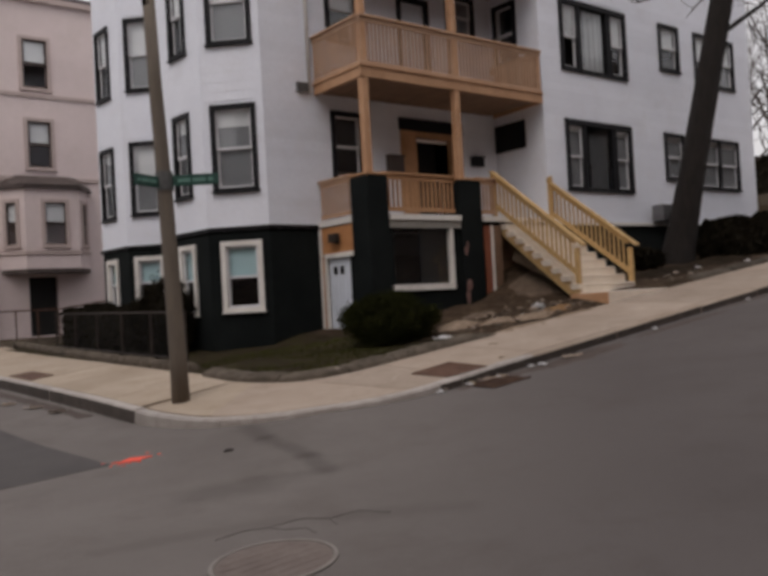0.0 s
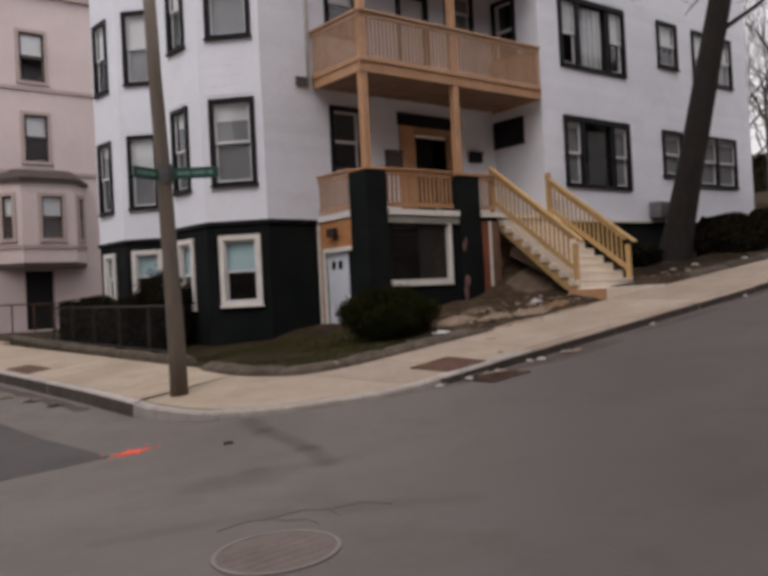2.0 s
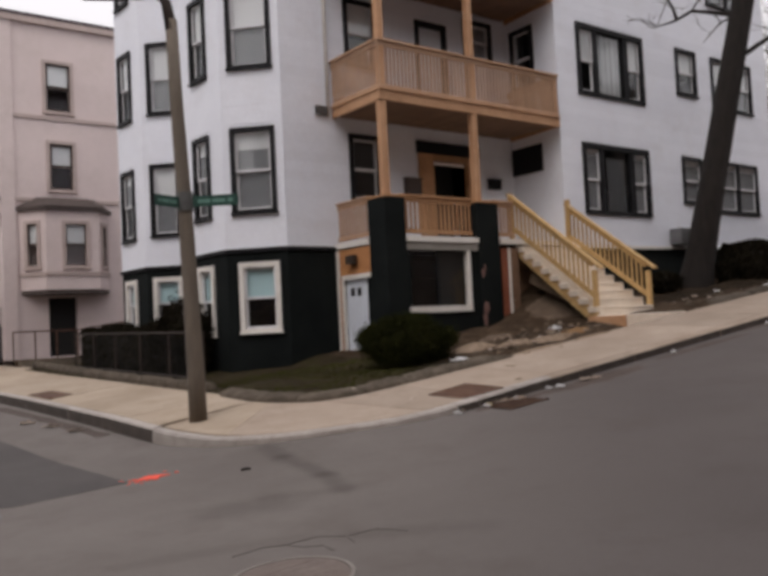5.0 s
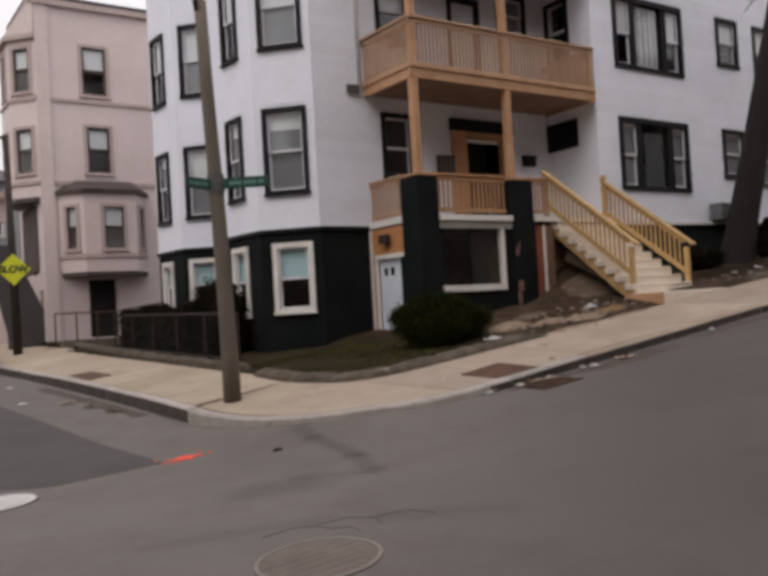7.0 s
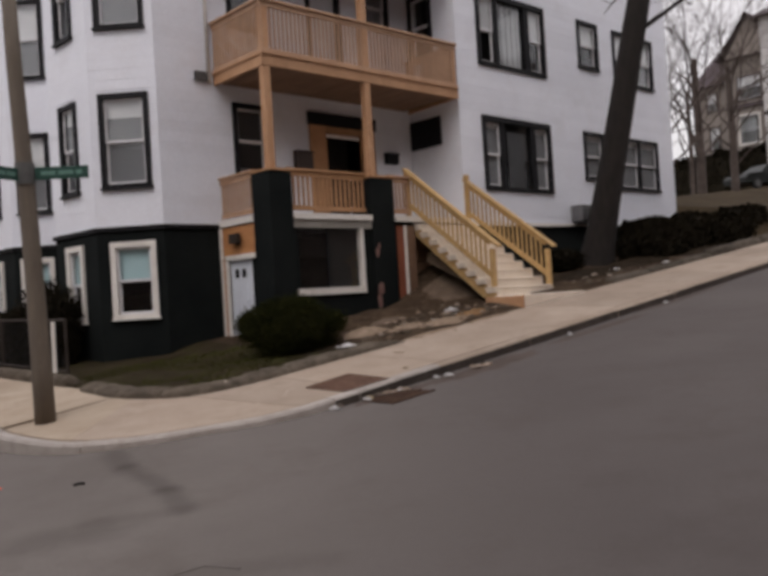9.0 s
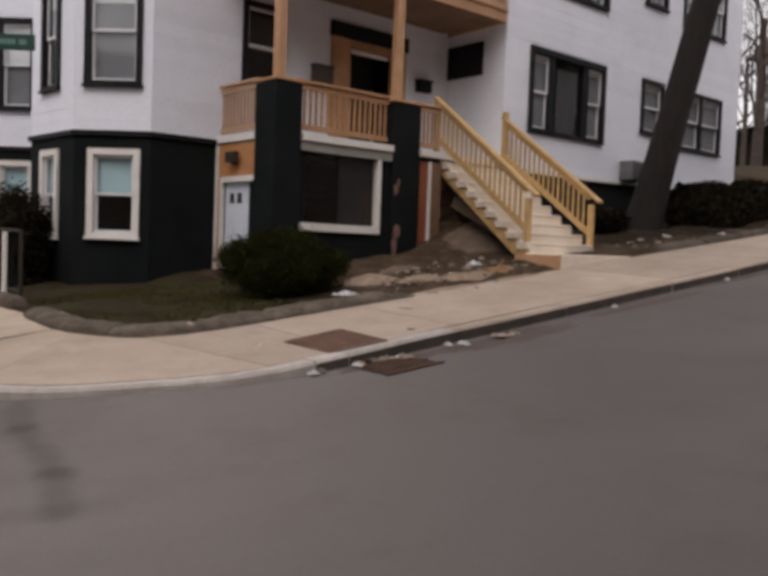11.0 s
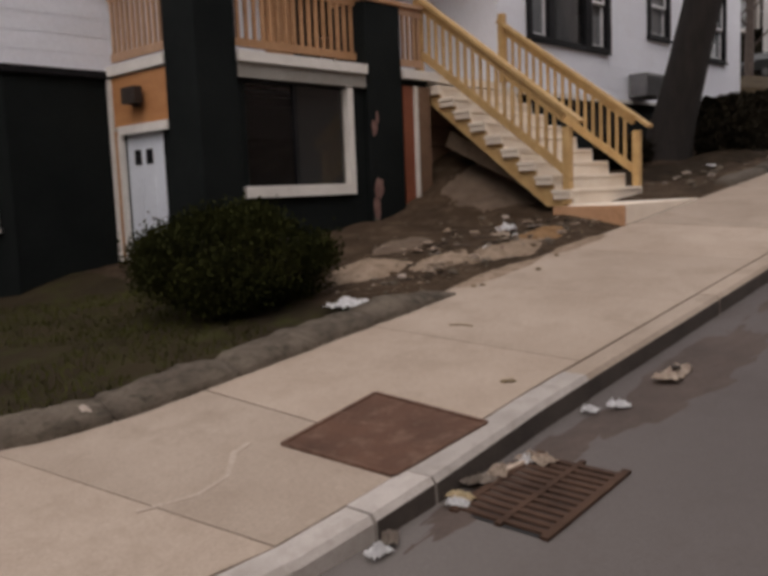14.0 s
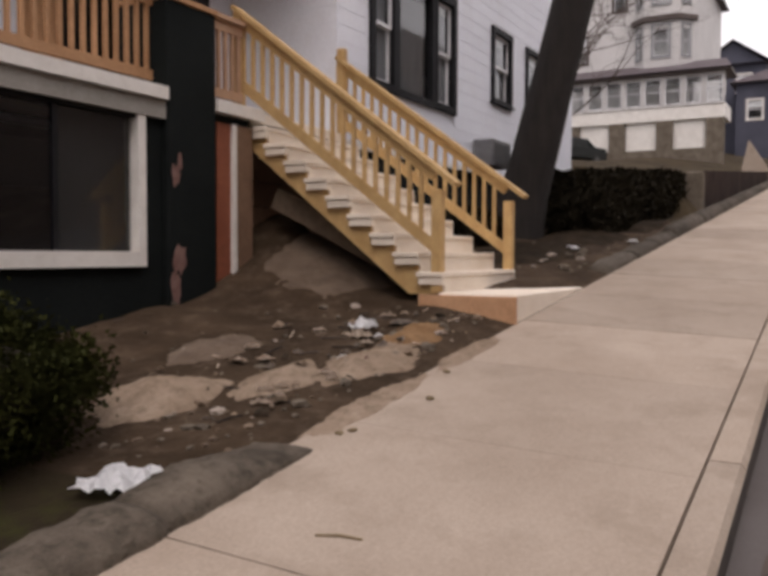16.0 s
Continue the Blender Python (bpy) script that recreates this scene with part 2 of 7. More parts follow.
WOOD = surface("new_lumber", (0.44, 0.275, 0.108), (0.60, 0.40, 0.172), 2.2, 40, 0.7, 0.25, 0.002, stretch=(2.5, 2.5, 2.5), stain=(0.36, 0.215, 0.10), stain_amt=0.45, vary=0.10)
WOOD_PEACH = surface("peach_lumber", (0.39, 0.235, 0.145), (0.51, 0.325, 0.205), 2.2, 40, 0.7, 0.25, 0.002, stain=(0.32, 0.19, 0.11), stain_amt=0.4, vary=0.08)
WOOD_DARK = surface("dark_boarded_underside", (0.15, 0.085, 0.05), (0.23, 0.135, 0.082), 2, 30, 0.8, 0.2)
WOOD_AMBER = surface("amber_lumber", (0.42, 0.225, 0.115), (0.54, 0.315, 0.175), 2.2, 40, 0.7, 0.25, 0.002, stain=(0.30, 0.155, 0.075), stain_amt=0.45, vary=0.08)
WOOD_RED = surface("cedar_lumber", (0.36, 0.185, 0.085), (0.50, 0.28, 0.14), 2.2, 40, 0.7, 0.25, 0.002, stain=(0.28, 0.14, 0.06), stain_amt=0.45, vary=0.10)
WOOD_PALE = surface("pale_tread_wood", (0.70, 0.61, 0.50), (0.82, 0.735, 0.625), 2, 40, 0.7, 0.2, 0.002, stain=(0.70, 0.58, 0.43), stain_amt=0.3, vary=0.05, grain=0.3)
PLYWOOD = surface("orange_plywood", (0.40, 0.17, 0.06), (0.52, 0.25, 0.10), 1.5, 30, 0.7, 0.2, stretch=(1, 1, 4))
# Near-black colour with the dark of unlit insides put into it
DARKROOM = surface("unlit_inside_black", (0.008, 0.008, 0.008), (0.014, 0.013, 0.012), 1, 10, 0.9, 0)
# Kerb's upright face: grime plus the shade it stands in, in one dark colour
KERBFACE = surface("grimy_shaded_granite", (0.032, 0.024, 0.019), (0.076, 0.060, 0.049), 2.5, 60, 0.9, 0.5, 0.006, vary=0.12)
DIRT = surface("bare_dirt", (0.026, 0.017, 0.010), (0.076, 0.051, 0.032), 1.6, 25, 0.95, 1.0, 0.02, stain=(0.125, 0.090, 0.063), stain_amt=0.55, spec=0.1)
GRASSY = surface("thin_winter_lawn", (0.024, 0.017, 0.010), (0.042, 0.032, 0.016), 1.3, 40, 0.95, 1.0, 0.02, stain=(0.042, 0.045, 0.012), stain_amt=0.8, spec=0.1)
GRASS = surface("grass_blades", (0.030, 0.028, 0.009), (0.072, 0.076, 0.017), 0.9, 30, 0.9, 0, spec=0.1)
BANK = surface("brown_grass_bank", (0.028, 0.021, 0.012), (0.066, 0.048, 0.027), 0.6, 12, 0.95, 0.8, 0.03, spec=0.1)
RUST = surface("rusty_iron", (0.070, 0.033, 0.019), (0.125, 0.060, 0.035), 3, 50, 0.75, 0.5, 0.004, stain=(0.20, 0.125, 0.085), stain_amt=0.6, metal=0.3)
IRON = surface("dark_iron", (0.035, 0.026, 0.021), (0.06, 0.045, 0.036), 4, 60, 0.7, 0.4, metal=0.4)
BRICK = surface("bared_brick", (0.13, 0.062, 0.05), (0.25, 0.15, 0.125), 8, 60, 0.9, 0.6, 0.006)
POLE = surface("weathered_pole", (0.115, 0.092, 0.072), (0.17, 0.14, 0.11), 1.5, 40, 0.85, 0.4, stretch=(4, 4, 0.6), stain=(0.2, 0.16, 0.11), stain_amt=0.4)
STEEL = surface("grey_steel", (0.10, 0.10, 0.10), (0.15, 0.15, 0.145), 3, 40, 0.6, 0.1, metal=0.5)
SIGN_GREEN = surface("sign_green", (0.006, 0.05, 0.036), (0.01, 0.07, 0.05), 3, 20, 0.5, 0)
SIGN_YELLOW = surface("sign_yellow", (0.62, 0.66, 0.02), (0.72, 0.76, 0.03), 3, 20, 0.5, 0)
SIGN_BLACK = surface("sign_black", (0.012, 0.012, 0.012), (0.02, 0.02, 0.02), 3, 20, 0.6, 0)
BARK = surface("tree_bark", (0.012, 0.0092, 0.0078), (0.028, 0.0215, 0.018), 3, 22, 0.95, 1.0, 0.03, stretch=(3, 3, 0.7))
TWIG = surface("bare_twig", (0.06, 0.045, 0.038), (0.10, 0.078, 0.066), 3, 10, 0.95, 0)
LEAF = surface("evergreen_leaf", (0.017, 0.020, 0.007), (0.047, 0.050, 0.014), 2.2, 8, 0.9, 0, spec=0.05)
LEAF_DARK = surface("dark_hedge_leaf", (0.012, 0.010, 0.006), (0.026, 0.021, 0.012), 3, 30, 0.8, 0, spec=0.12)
PINK = surface("pink_stucco", (0.61, 0.515, 0.495), (0.73, 0.625, 0.60), 0.25, 15, 0.9, 0.2, stain=(0.56, 0.48, 0.44), stain_amt=0.5, grain=0.3)
PINK_TRIM = surface("pink_trim", (0.42, 0.34, 0.31), (0.50, 0.41, 0.375), 1, 15, 0.8, 0.1)
BROWN_TRIM = surface("brown_trim", (0.055, 0.04, 0.035), (0.085, 0.063, 0.055), 2, 20, 0.7, 0.1)
ROOF = surface("roof_shingle", (0.065, 0.05, 0.055), (0.105, 0.083, 0.088), 1, 20, 0.9, 0.5)
TAN = surface("tan_clapboard", (0.19, 0.165, 0.145), (0.26, 0.228, 0.20), 0.5, 10, 0.85, 0.2)
GREYPAINT = surface("pale_grey_clapboard", (0.46, 0.445, 0.435), (0.57, 0.555, 0.54), 0.5, 10, 0.8, 0.2, grain=0.3)
GREYBLUE = surface("blue_grey_clapboard", (0.23, 0.235, 0.24), (0.31, 0.318, 0.325), 0.5, 10, 0.8, 0.2)
NAVY = surface("navy_clapboard", (0.045, 0.047, 0.07), (0.07, 0.073, 0.10), 0.5, 10, 0.8, 0.2)
STONE = surface("field_stone", (0.10, 0.082, 0.062), (0.20, 0.168, 0.132), 2.2, 14, 0.95, 0.8, 0.03, spec=0.15)
RUBBLE = surface("broken_concrete", (0.20, 0.165, 0.135), (0.36, 0.30, 0.25), 4, 30, 0.95, 0.8, 0.01, vary=0.25)
PAPER = surface("white_paper", (0.78, 0.78, 0.78), (0.88, 0.88, 0.88), 6, 30, 0.6, 0.3, 0.01)
STRAW = surface("dead_leaf", (0.12, 0.085, 0.045), (0.25, 0.185, 0.105), 12, 40, 0.9, 0.5)
CARD = surface("wet_cardboard", (0.42, 0.33, 0.25), (0.56, 0.46, 0.37), 6, 30, 0.8, 0.3)
LITTER_Y = surface("faded_litter", (0.55, 0.42, 0.2), (0.72, 0.6, 0.4), 8, 30, 0.7, 0.2, vary=0.25)
REDPAINT = surface("red_road_paint", (0.75, 0.06, 0.03), (0.85, 0.10, 0.05), 12, 60, 0.8, 0.1)
CARPAINT = surface("dark_car_paint", (0.006, 0.008, 0.007), (0.011, 0.013, 0.011), 1, 10, 0.4, 0, spec=0.25)
RUBBER = surface("rubber", (0.012, 0.012, 0.012), (0.02, 0.02, 0.02), 3, 30, 0.8, 0.1)
TAILRED = surface("tail_light_red", (0.05, 0.006, 0.006), (0.08, 0.01, 0.008), 3, 10, 0.2, 0)
DOORWHITE = surface("white_door_paint", (0.60, 0.64, 0.70), (0.70, 0.745, 0.80), 1.5, 20, 0.5, 0.1, grain=0.3)
REDDOOR = surface("red_brown_board", (0.20, 0.055, 0.025), (0.27, 0.085, 0.04), 2, 20, 0.7, 0.2)


def glass_mat():
    m, nt, b = mat_new("window_glass")
    nt.nodes.remove(b)
    tr = nt.nodes.new("ShaderNodeBsdfTransparent")
    tr.inputs[0].default_value = (0.94, 0.95, 0.95, 1)
    gl = nt.nodes.new("ShaderNodeBsdfGlossy")
    gl.inputs["Roughness"].default_value = 0.04
    lw = nt.nodes.new("ShaderNodeLayerWeight")
    lw.inputs["Blend"].default_value = 0.5
    pw = nt.nodes.new("ShaderNodeMath")
    pw.operation = 'POWER'
    nt.links.new(lw.outputs["Facing"], pw.inputs[0])
    pw.inputs[1].default_value = 4.0
    fr = nt.nodes.new("ShaderNodeMath")
    fr.operation = 'MULTIPLY_ADD'
    nt.links.new(pw.outputs[0], fr.inputs[0])
    fr.inputs[1].default_value, fr.inputs[2].default_value = 0.6, 0.05
    v = tex_coord(nt)
    bp = nt.nodes.new("ShaderNodeBump")
    bp.inputs["Strength"].default_value, bp.inputs["Distance"].default_value = 0.05, 0.02
    nt.links.new(noise_tex(nt, v, 1.5, 2), bp.inputs["Height"])
    nt.links.new(bp.outputs[0], gl.inputs["Normal"])
    mx = nt.nodes.new("ShaderNodeMixShader")
    nt.links.new(fr.outputs[0], mx.inputs[0])
    nt.links.new(tr.outputs[0], mx.inputs[1])
    nt.links.new(gl.outputs[0], mx.inputs[2])
    nt.links.new(mx.outputs[0], nt.nodes["Material Output"].inputs[0])
    return m


GLASS = glass_mat()


# ---- lie of the land ----
def softplus(x):
    return math.log1p(math.exp(x)) if x < 30 else x


def road_z(x, y):
    """The hill climbs along +x; the side street climbs gently along +y."""
    xc = max(-40.0, min(x, 150.0))
    z = 0.04 * xc + 0.075 * softplus(xc - 6.5) - 0.143
    side = max(0.0, min(y, 90.0) - 13.0) * 0.021
    k = max(0.0, min(1.0, (14.0 - x) / 6.0))
    return z + side * k


def road_top(x, y):
    """The paving rises a little where it meets the kerb of the corner."""
    return road_z(x, y) + 0.09 * math.exp(-((x - 7.9) ** 2 + (y - 10.6) ** 2) / 3.6)


def walk_z(x, y):
    k = max(0.0, min(1.0, (x - 6.5) / 2.0))
    return road_z(x, y) + 0.15 + 0.04 * (min(max(y, 10.0), 13.0) - 10.2) * (0.4 + 0.6 * k)


def yard_z(x, y):
    """Lawn, bare dirt and the mound under the stairs."""
    z = walk_z(x, 12.0) + max(0.0, y - 13.0) * 0.021 * max(0.0, min(1.0, (14.0 - x) / 6.0))
    k = max(0.0, min(0.075, (x - 11.0) * 0.022))
    z += k * max(0.0, y - 12.0) + 0.05 * min(1.0, max(0.0, y - 12.0) * 3)
    m = max(0.0, min(1.0, (x - 14.9) / 1.9)) * max(0.0, min(1.0, (18.7 - x) / 0.8)) * max(0.0, min(1.0, (y - 13.1) / 2.5))
    return z + 0.72 * m * m * (3 - 2 * m)


def kerb_y(x):
    k = max(0.0, min(1.0, (x - 9.6) / 1.7))
    return 9.80 + 0.08 * k * k * (3 - 2 * k) + 0.008 * max(0.0, x - 11.3)


KERB_PTS = [(5.6, 62), (6.1, 44), (6.35, 33), (6.55, 27), (6.76, 20), (6.80, 15.5), (6.77, 13.4), (6.77, 12.4), (6.94, 11.35), (7.43, 10.62), (8.3, 10.08), (8.75, 9.87), (9.2, 9.80), (9.6, 9.80)]


def smooth_line(pts, step=0.4):
    out = []
    for i in range(len(pts) - 1):
        p0, p1, p2, p3 = (Vector(pts[max(0, min(len(pts) - 1, k))]) for k in (i - 1, i, i + 1, i + 2))
        n = max(1, int((p2 - p1).length / step))
        for k in range(n):
            s = k / n
            out.append(0.5 * ((2 * p1) + (p2 - p0) * s + (2 * p0 - 5 * p1 + 4 * p2 - p3) * s * s + (3 * p1 - p0 - 3 * p2 + p3) * s ** 3))
    out.append(Vector(pts[-1]))
    return out


KERB = smooth_line(KERB_PTS, 0.25) + [Vector((x, kerb_y(x))) for x in np.arange(10.0, 130, 0.5)]


def offset_line(line, d):
    """The line moved d to its left (towards the houses)."""
    out = []
    for i, p in enumerate(line):
        t = (line[min(i + 1, len(line) - 1)] - line[max(i - 1, 0)]).normalized()
        out.append(p + Vector((-t.y, t.x)) * d)
    return out


# ---- ground and road: one sheet to the horizon ----
def grid_sheet(name, xs, ys, zf, mat, label, category, kind):
    bm = bmn()
    vs = [[bm.verts.new((x, y, zf(x, y))) for y in ys] for x in xs]
    for i in range(len(xs) - 1):
        for j in range(len(ys) - 1):
            bm.faces.new((vs[i][j], vs[i + 1][j], vs[i + 1][j + 1], vs[i][j + 1]))
    return single(name, bm, mat, label, category, kind=kind, smooth=True)


def spread(lo, hi, a, b, fine):
    """Coordinates that are fine between a and b and coarse outside."""
    v = list(np.arange(a, b, fine))
    s, x = fine, a
    while x > lo:
        s *= 1.35
        x -= s
        v.insert(0, x)
    s, x = fine, v[-1]
    while x < hi:
        s *= 1.35
        x += s
        v.append(x)
    return [float(q) for q in v]


grid_sheet("ground", spread(-900, 900, -4, 40, 0.5), spread(-900, 900, -6, 34, 0.5), road_top, ASPHALT, "worn grey-brown asphalt street climbing the hill", "road", "structure")

# ---- the white house ----
Z_BAND, Z_TOP, STOREY = 3.42, 12.75, 3.08


class Face:
    """A wall's outer plane: u runs left to right as seen from outside, d is outward."""

    def __init__(self, a, b):
        self.a, self.b = Vector(a), Vector(b)
        self.dir = (self.b - self.a)
        self.len = self.dir.length
        self.dir.normalize()
        self.n = Vector((self.dir.y, -self.dir.x))

    def M(self):
        return Matrix(((self.dir.x, self.n.x, 0, self.a.x), (self.dir.y, self.n.y, 0, self.a.y), (0, 0, 1, 0), (0, 0, 0, 1)))

    def box(self, bm, u0, u1, d0, d1, z0, z1):
        return box(bm, (u0, d0, z0), (u1, d1, z1), self.M())

    def u(self, x, y):
        return (Vector((x, y)) - self.a).dot(self.dir)


def wall_cells(bm, F, u0, u1, z0, z1, holes, t):
    """A wall with its openings as one closed shell."""
    us = sorted({u0, u1, *[h[0] for h in holes], *[h[1] for h in holes]})
    zs = sorted({z0, z1, *[h[2] for h in holes], *[h[3] for h in holes]})
    us, zs = [u for u in us if u0 <= u <= u1], [z for z in zs if z0 <= z <= z1]
    us[0] += 0.004
    us[-1] -= 0.004
    M, memo = F.M(), {}

    def vert(i, j, d):
        if (i, j, d) not in memo:
            memo[i, j, d] = bm.verts.new(M @ Vector((us[i], -t if d else 0, zs[j])))
        return memo[i, j, d]

    def solid(i, j):
        if not (0 <= i < len(us) - 1 and 0 <= j < len(zs) - 1):
            return False
        u, z = (us[i] + us[i + 1]) / 2, (zs[j] + zs[j + 1]) / 2
        return not any(h[0] < u < h[1] and h[2] < z < h[3] for h in holes)
    for i in range(len(us) - 1):
        for j in range(len(zs) - 1):
            if not solid(i, j):
                continue
            for d in (0, 1):
                bm.faces.new([vert(p, q, d) for p, q in ((i, j), (i + 1, j), (i + 1, j + 1), (i, j + 1))])
            for (p, q), (a, b), (c, e) in (((i - 1, j), (i, j), (i, j + 1)), ((i + 1, j), (i + 1, j), (i + 1, j + 1)), ((i, j - 1), (i, j), (i + 1, j)), ((i, j + 1), (i, j + 1), (i + 1, j + 1))):
                if not solid(p, q):
                    bm.faces.new((vert(a, b, 0), vert(c, e, 0), vert(c, e, 1), vert(a, b, 1)))


BOARD = 0.205
_bm = bmn()
_v = [_bm.verts.new(c) for c in ((0, 0, 0), (1, 0, 0), (1, 0.0075, 0.0), (0, 0.0075, 0.0), (0, 0, BOARD), (1, 0, BOARD), (1, 0.004, BOARD), (0, 0.004, BOARD))]
for _f in ((0, 1, 2, 3), (3, 2, 6, 7), (7, 6, 5, 4), (0, 3, 7, 4), (1, 5, 6, 2)):
    _bm.faces.new([_v[i] for i in _f])
BOARD_MESH = mesh_of("clapboard", _bm, SIDING)


def clapboards(F, z0, z1, holes, parent, single_pieces):
    """Lapped boards round the openings; near walls get a board each."""
    bm = None if single_pieces else bmn()
    k = 0
    z = z0
    while z < z1 - 0.05:
        ints = [(0.0, F.len)]
        for h in holes:
            if h[2] < z + BOARD - 0.02 and h[3] > z + 0.02:
                ints = [q for a, b in ints for q in ((a, min(b, h[0])), (max(a, h[1]), b)) if q[1] - q[0] > 0.03]
        for a, b in ints:
            cuts = [a]
            if single_pieces and b - a > 4.5:
                cuts.append(a + (b - a) * (0.35 + 0.3 * ((k * 7) % 5) / 5))
            cuts.append(b)
            for c, d in zip(cuts, cuts[1:]):
                M = F.M() @ Matrix.Translation((c + 0.001, 0.001, z)) @ Matrix.Diagonal((d - c - 0.002, 1, 1, 1))
                if single_pieces:
                    piece("clapboard", BOARD_MESH, parent, M)
                else:
                    vs = [bm.verts.new(M @ Vector(q)) for q in ((0, 0, 0), (1, 0, 0), (1, 0.0075, 0.0), (0, 0.0075, 0.0), (0, 0, BOARD), (1, 0, BOARD), (1, 0.004, BOARD), (0, 0.004, BOARD))]
                    for f in ((0, 1, 2, 3), (3, 2, 6, 7), (7, 6, 5, 4), (0, 3, 7, 4), (1, 5, 6, 2)):
                        bm.faces.new([vs[i] for i in f])
        z += BOARD
        k += 1
    if bm:
        part("siding", bm, SIDING, parent, "white lapped siding boards", kind="stuff")


def window(F, house, u0, u1, z0, z1, casing=BLACKTRIM, cw=0.10, sash=SASH, blind=None, blind_to=0.5, fixed=False, low_blind=None, name="window", label="", proud=0.055, sw=0.05):
    """Casing boards, two sliding sashes with panes, sill and a blind; u and z are the casing's outer edges."""
    bm = bmn()
    F.box(bm, u0, u0 + cw, -0.10, proud, z0, z1)
    F.box(bm, u1 - cw, u1, -0.10, proud, z0, z1)
    F.box(bm, u0 + cw, u1 - cw, -0.10, proud, z1 - cw, z1)
    F.box(bm, u0 + cw, u1 - cw, -0.10, proud - 0.003, z0, z0 + cw * 0.8)
    w = part(name, bm, casing, house, label)
    bm = bmn()
    F.box(bm, u0 - 0.02, u1 + 0.02, -0.02, proud + 0.03, z0 - 0.025, z0 + 0.02)
    part("window_sill", bm, casing, w)
    a, b, lo, hi = u0 + cw, u1 - cw, z0 + cw * 0.8, z1 - cw
    mid = (lo + hi) / 2
    spans = [("sash", lo, hi, 0.0)] if fixed else [("upper_sash", mid - 0.02, hi, 0.0), ("lower_sash", lo, mid + 0.02, -0.035)]
    for nm, s0, s1, d in spans:
        bm = bmn()
        F.box(bm, a, a + sw, d - 0.045, d - 0.01, s0, s1)
        F.box(bm, b - sw, b, d - 0.045, d - 0.01, s0, s1)
        F.box(bm, a + sw, b - sw, d - 0.044, d - 0.011, s1 - sw, s1)
        F.box(bm, a + sw, b - sw, d - 0.044, d - 0.011, s0, s0 + sw)
        part(nm, bm, sash, w)
        bm = bmn()
        F.box(bm, a + sw, b - sw, d - 0.030, d - 0.026, s0 + sw, s1 - sw)
        g = part("pane", bm, GLASS, w)
        g.visible_shadow = False
    if blind:
        bm = bmn()
        F.box(bm, a + 0.02, b - 0.02, -0.092, -0.086, hi - (hi - lo) * blind_to, hi - 0.01)
        part("blind", bm, blind, w)
    if low_blind:
        bm = bmn()
        F.box(bm, a + 0.02, b - 0.02, -0.103, -0.096, lo, hi)
        part("screen", bm, low_blind, w)
    return w


house = thing("apartment_house", (18, 19, 1.0), "white clapboard three-storey corner house with black trim and base", "house")
FACES = {
    "wing": Face((18.0, 15.0), (27.9, 15.0)),
    "wing_side": Face((18.0, 16.62), (18.0, 15.0)),
    "front": Face((11.17, 16.62), (18.0, 16.62)),
    "corner": Face((10.25, 17.55), (11.17, 16.62)),
    "side": Face((10.14, 19.3), (10.25, 17.55)),
    "return_a": Face((10.95, 20.05), (10.14, 19.3)),
    "between": Face((10.95, 20.95), (10.95, 20.05)),
    "bay": Face((10.13, 21.75), (10.95, 20.95)),
    "bay_side": Face((10.04, 23.27), (10.13, 21.75)),
    "return_b": Face((10.95, 24.1), (10.04, 23.27)),
    "side_back": Face((10.95, 25.5), (10.95, 24.1)),
    "back": Face((27.9, 25.5), (10.95, 25.5)),
    "uphill": Face((27.9, 15.0), (27.9, 25.5)),
}
W = {k: [] for k in FACES}   # upper windows: (u0, u1, z0, z1, options)
LOW = {k: [] for k in FACES}  # ground floor windows
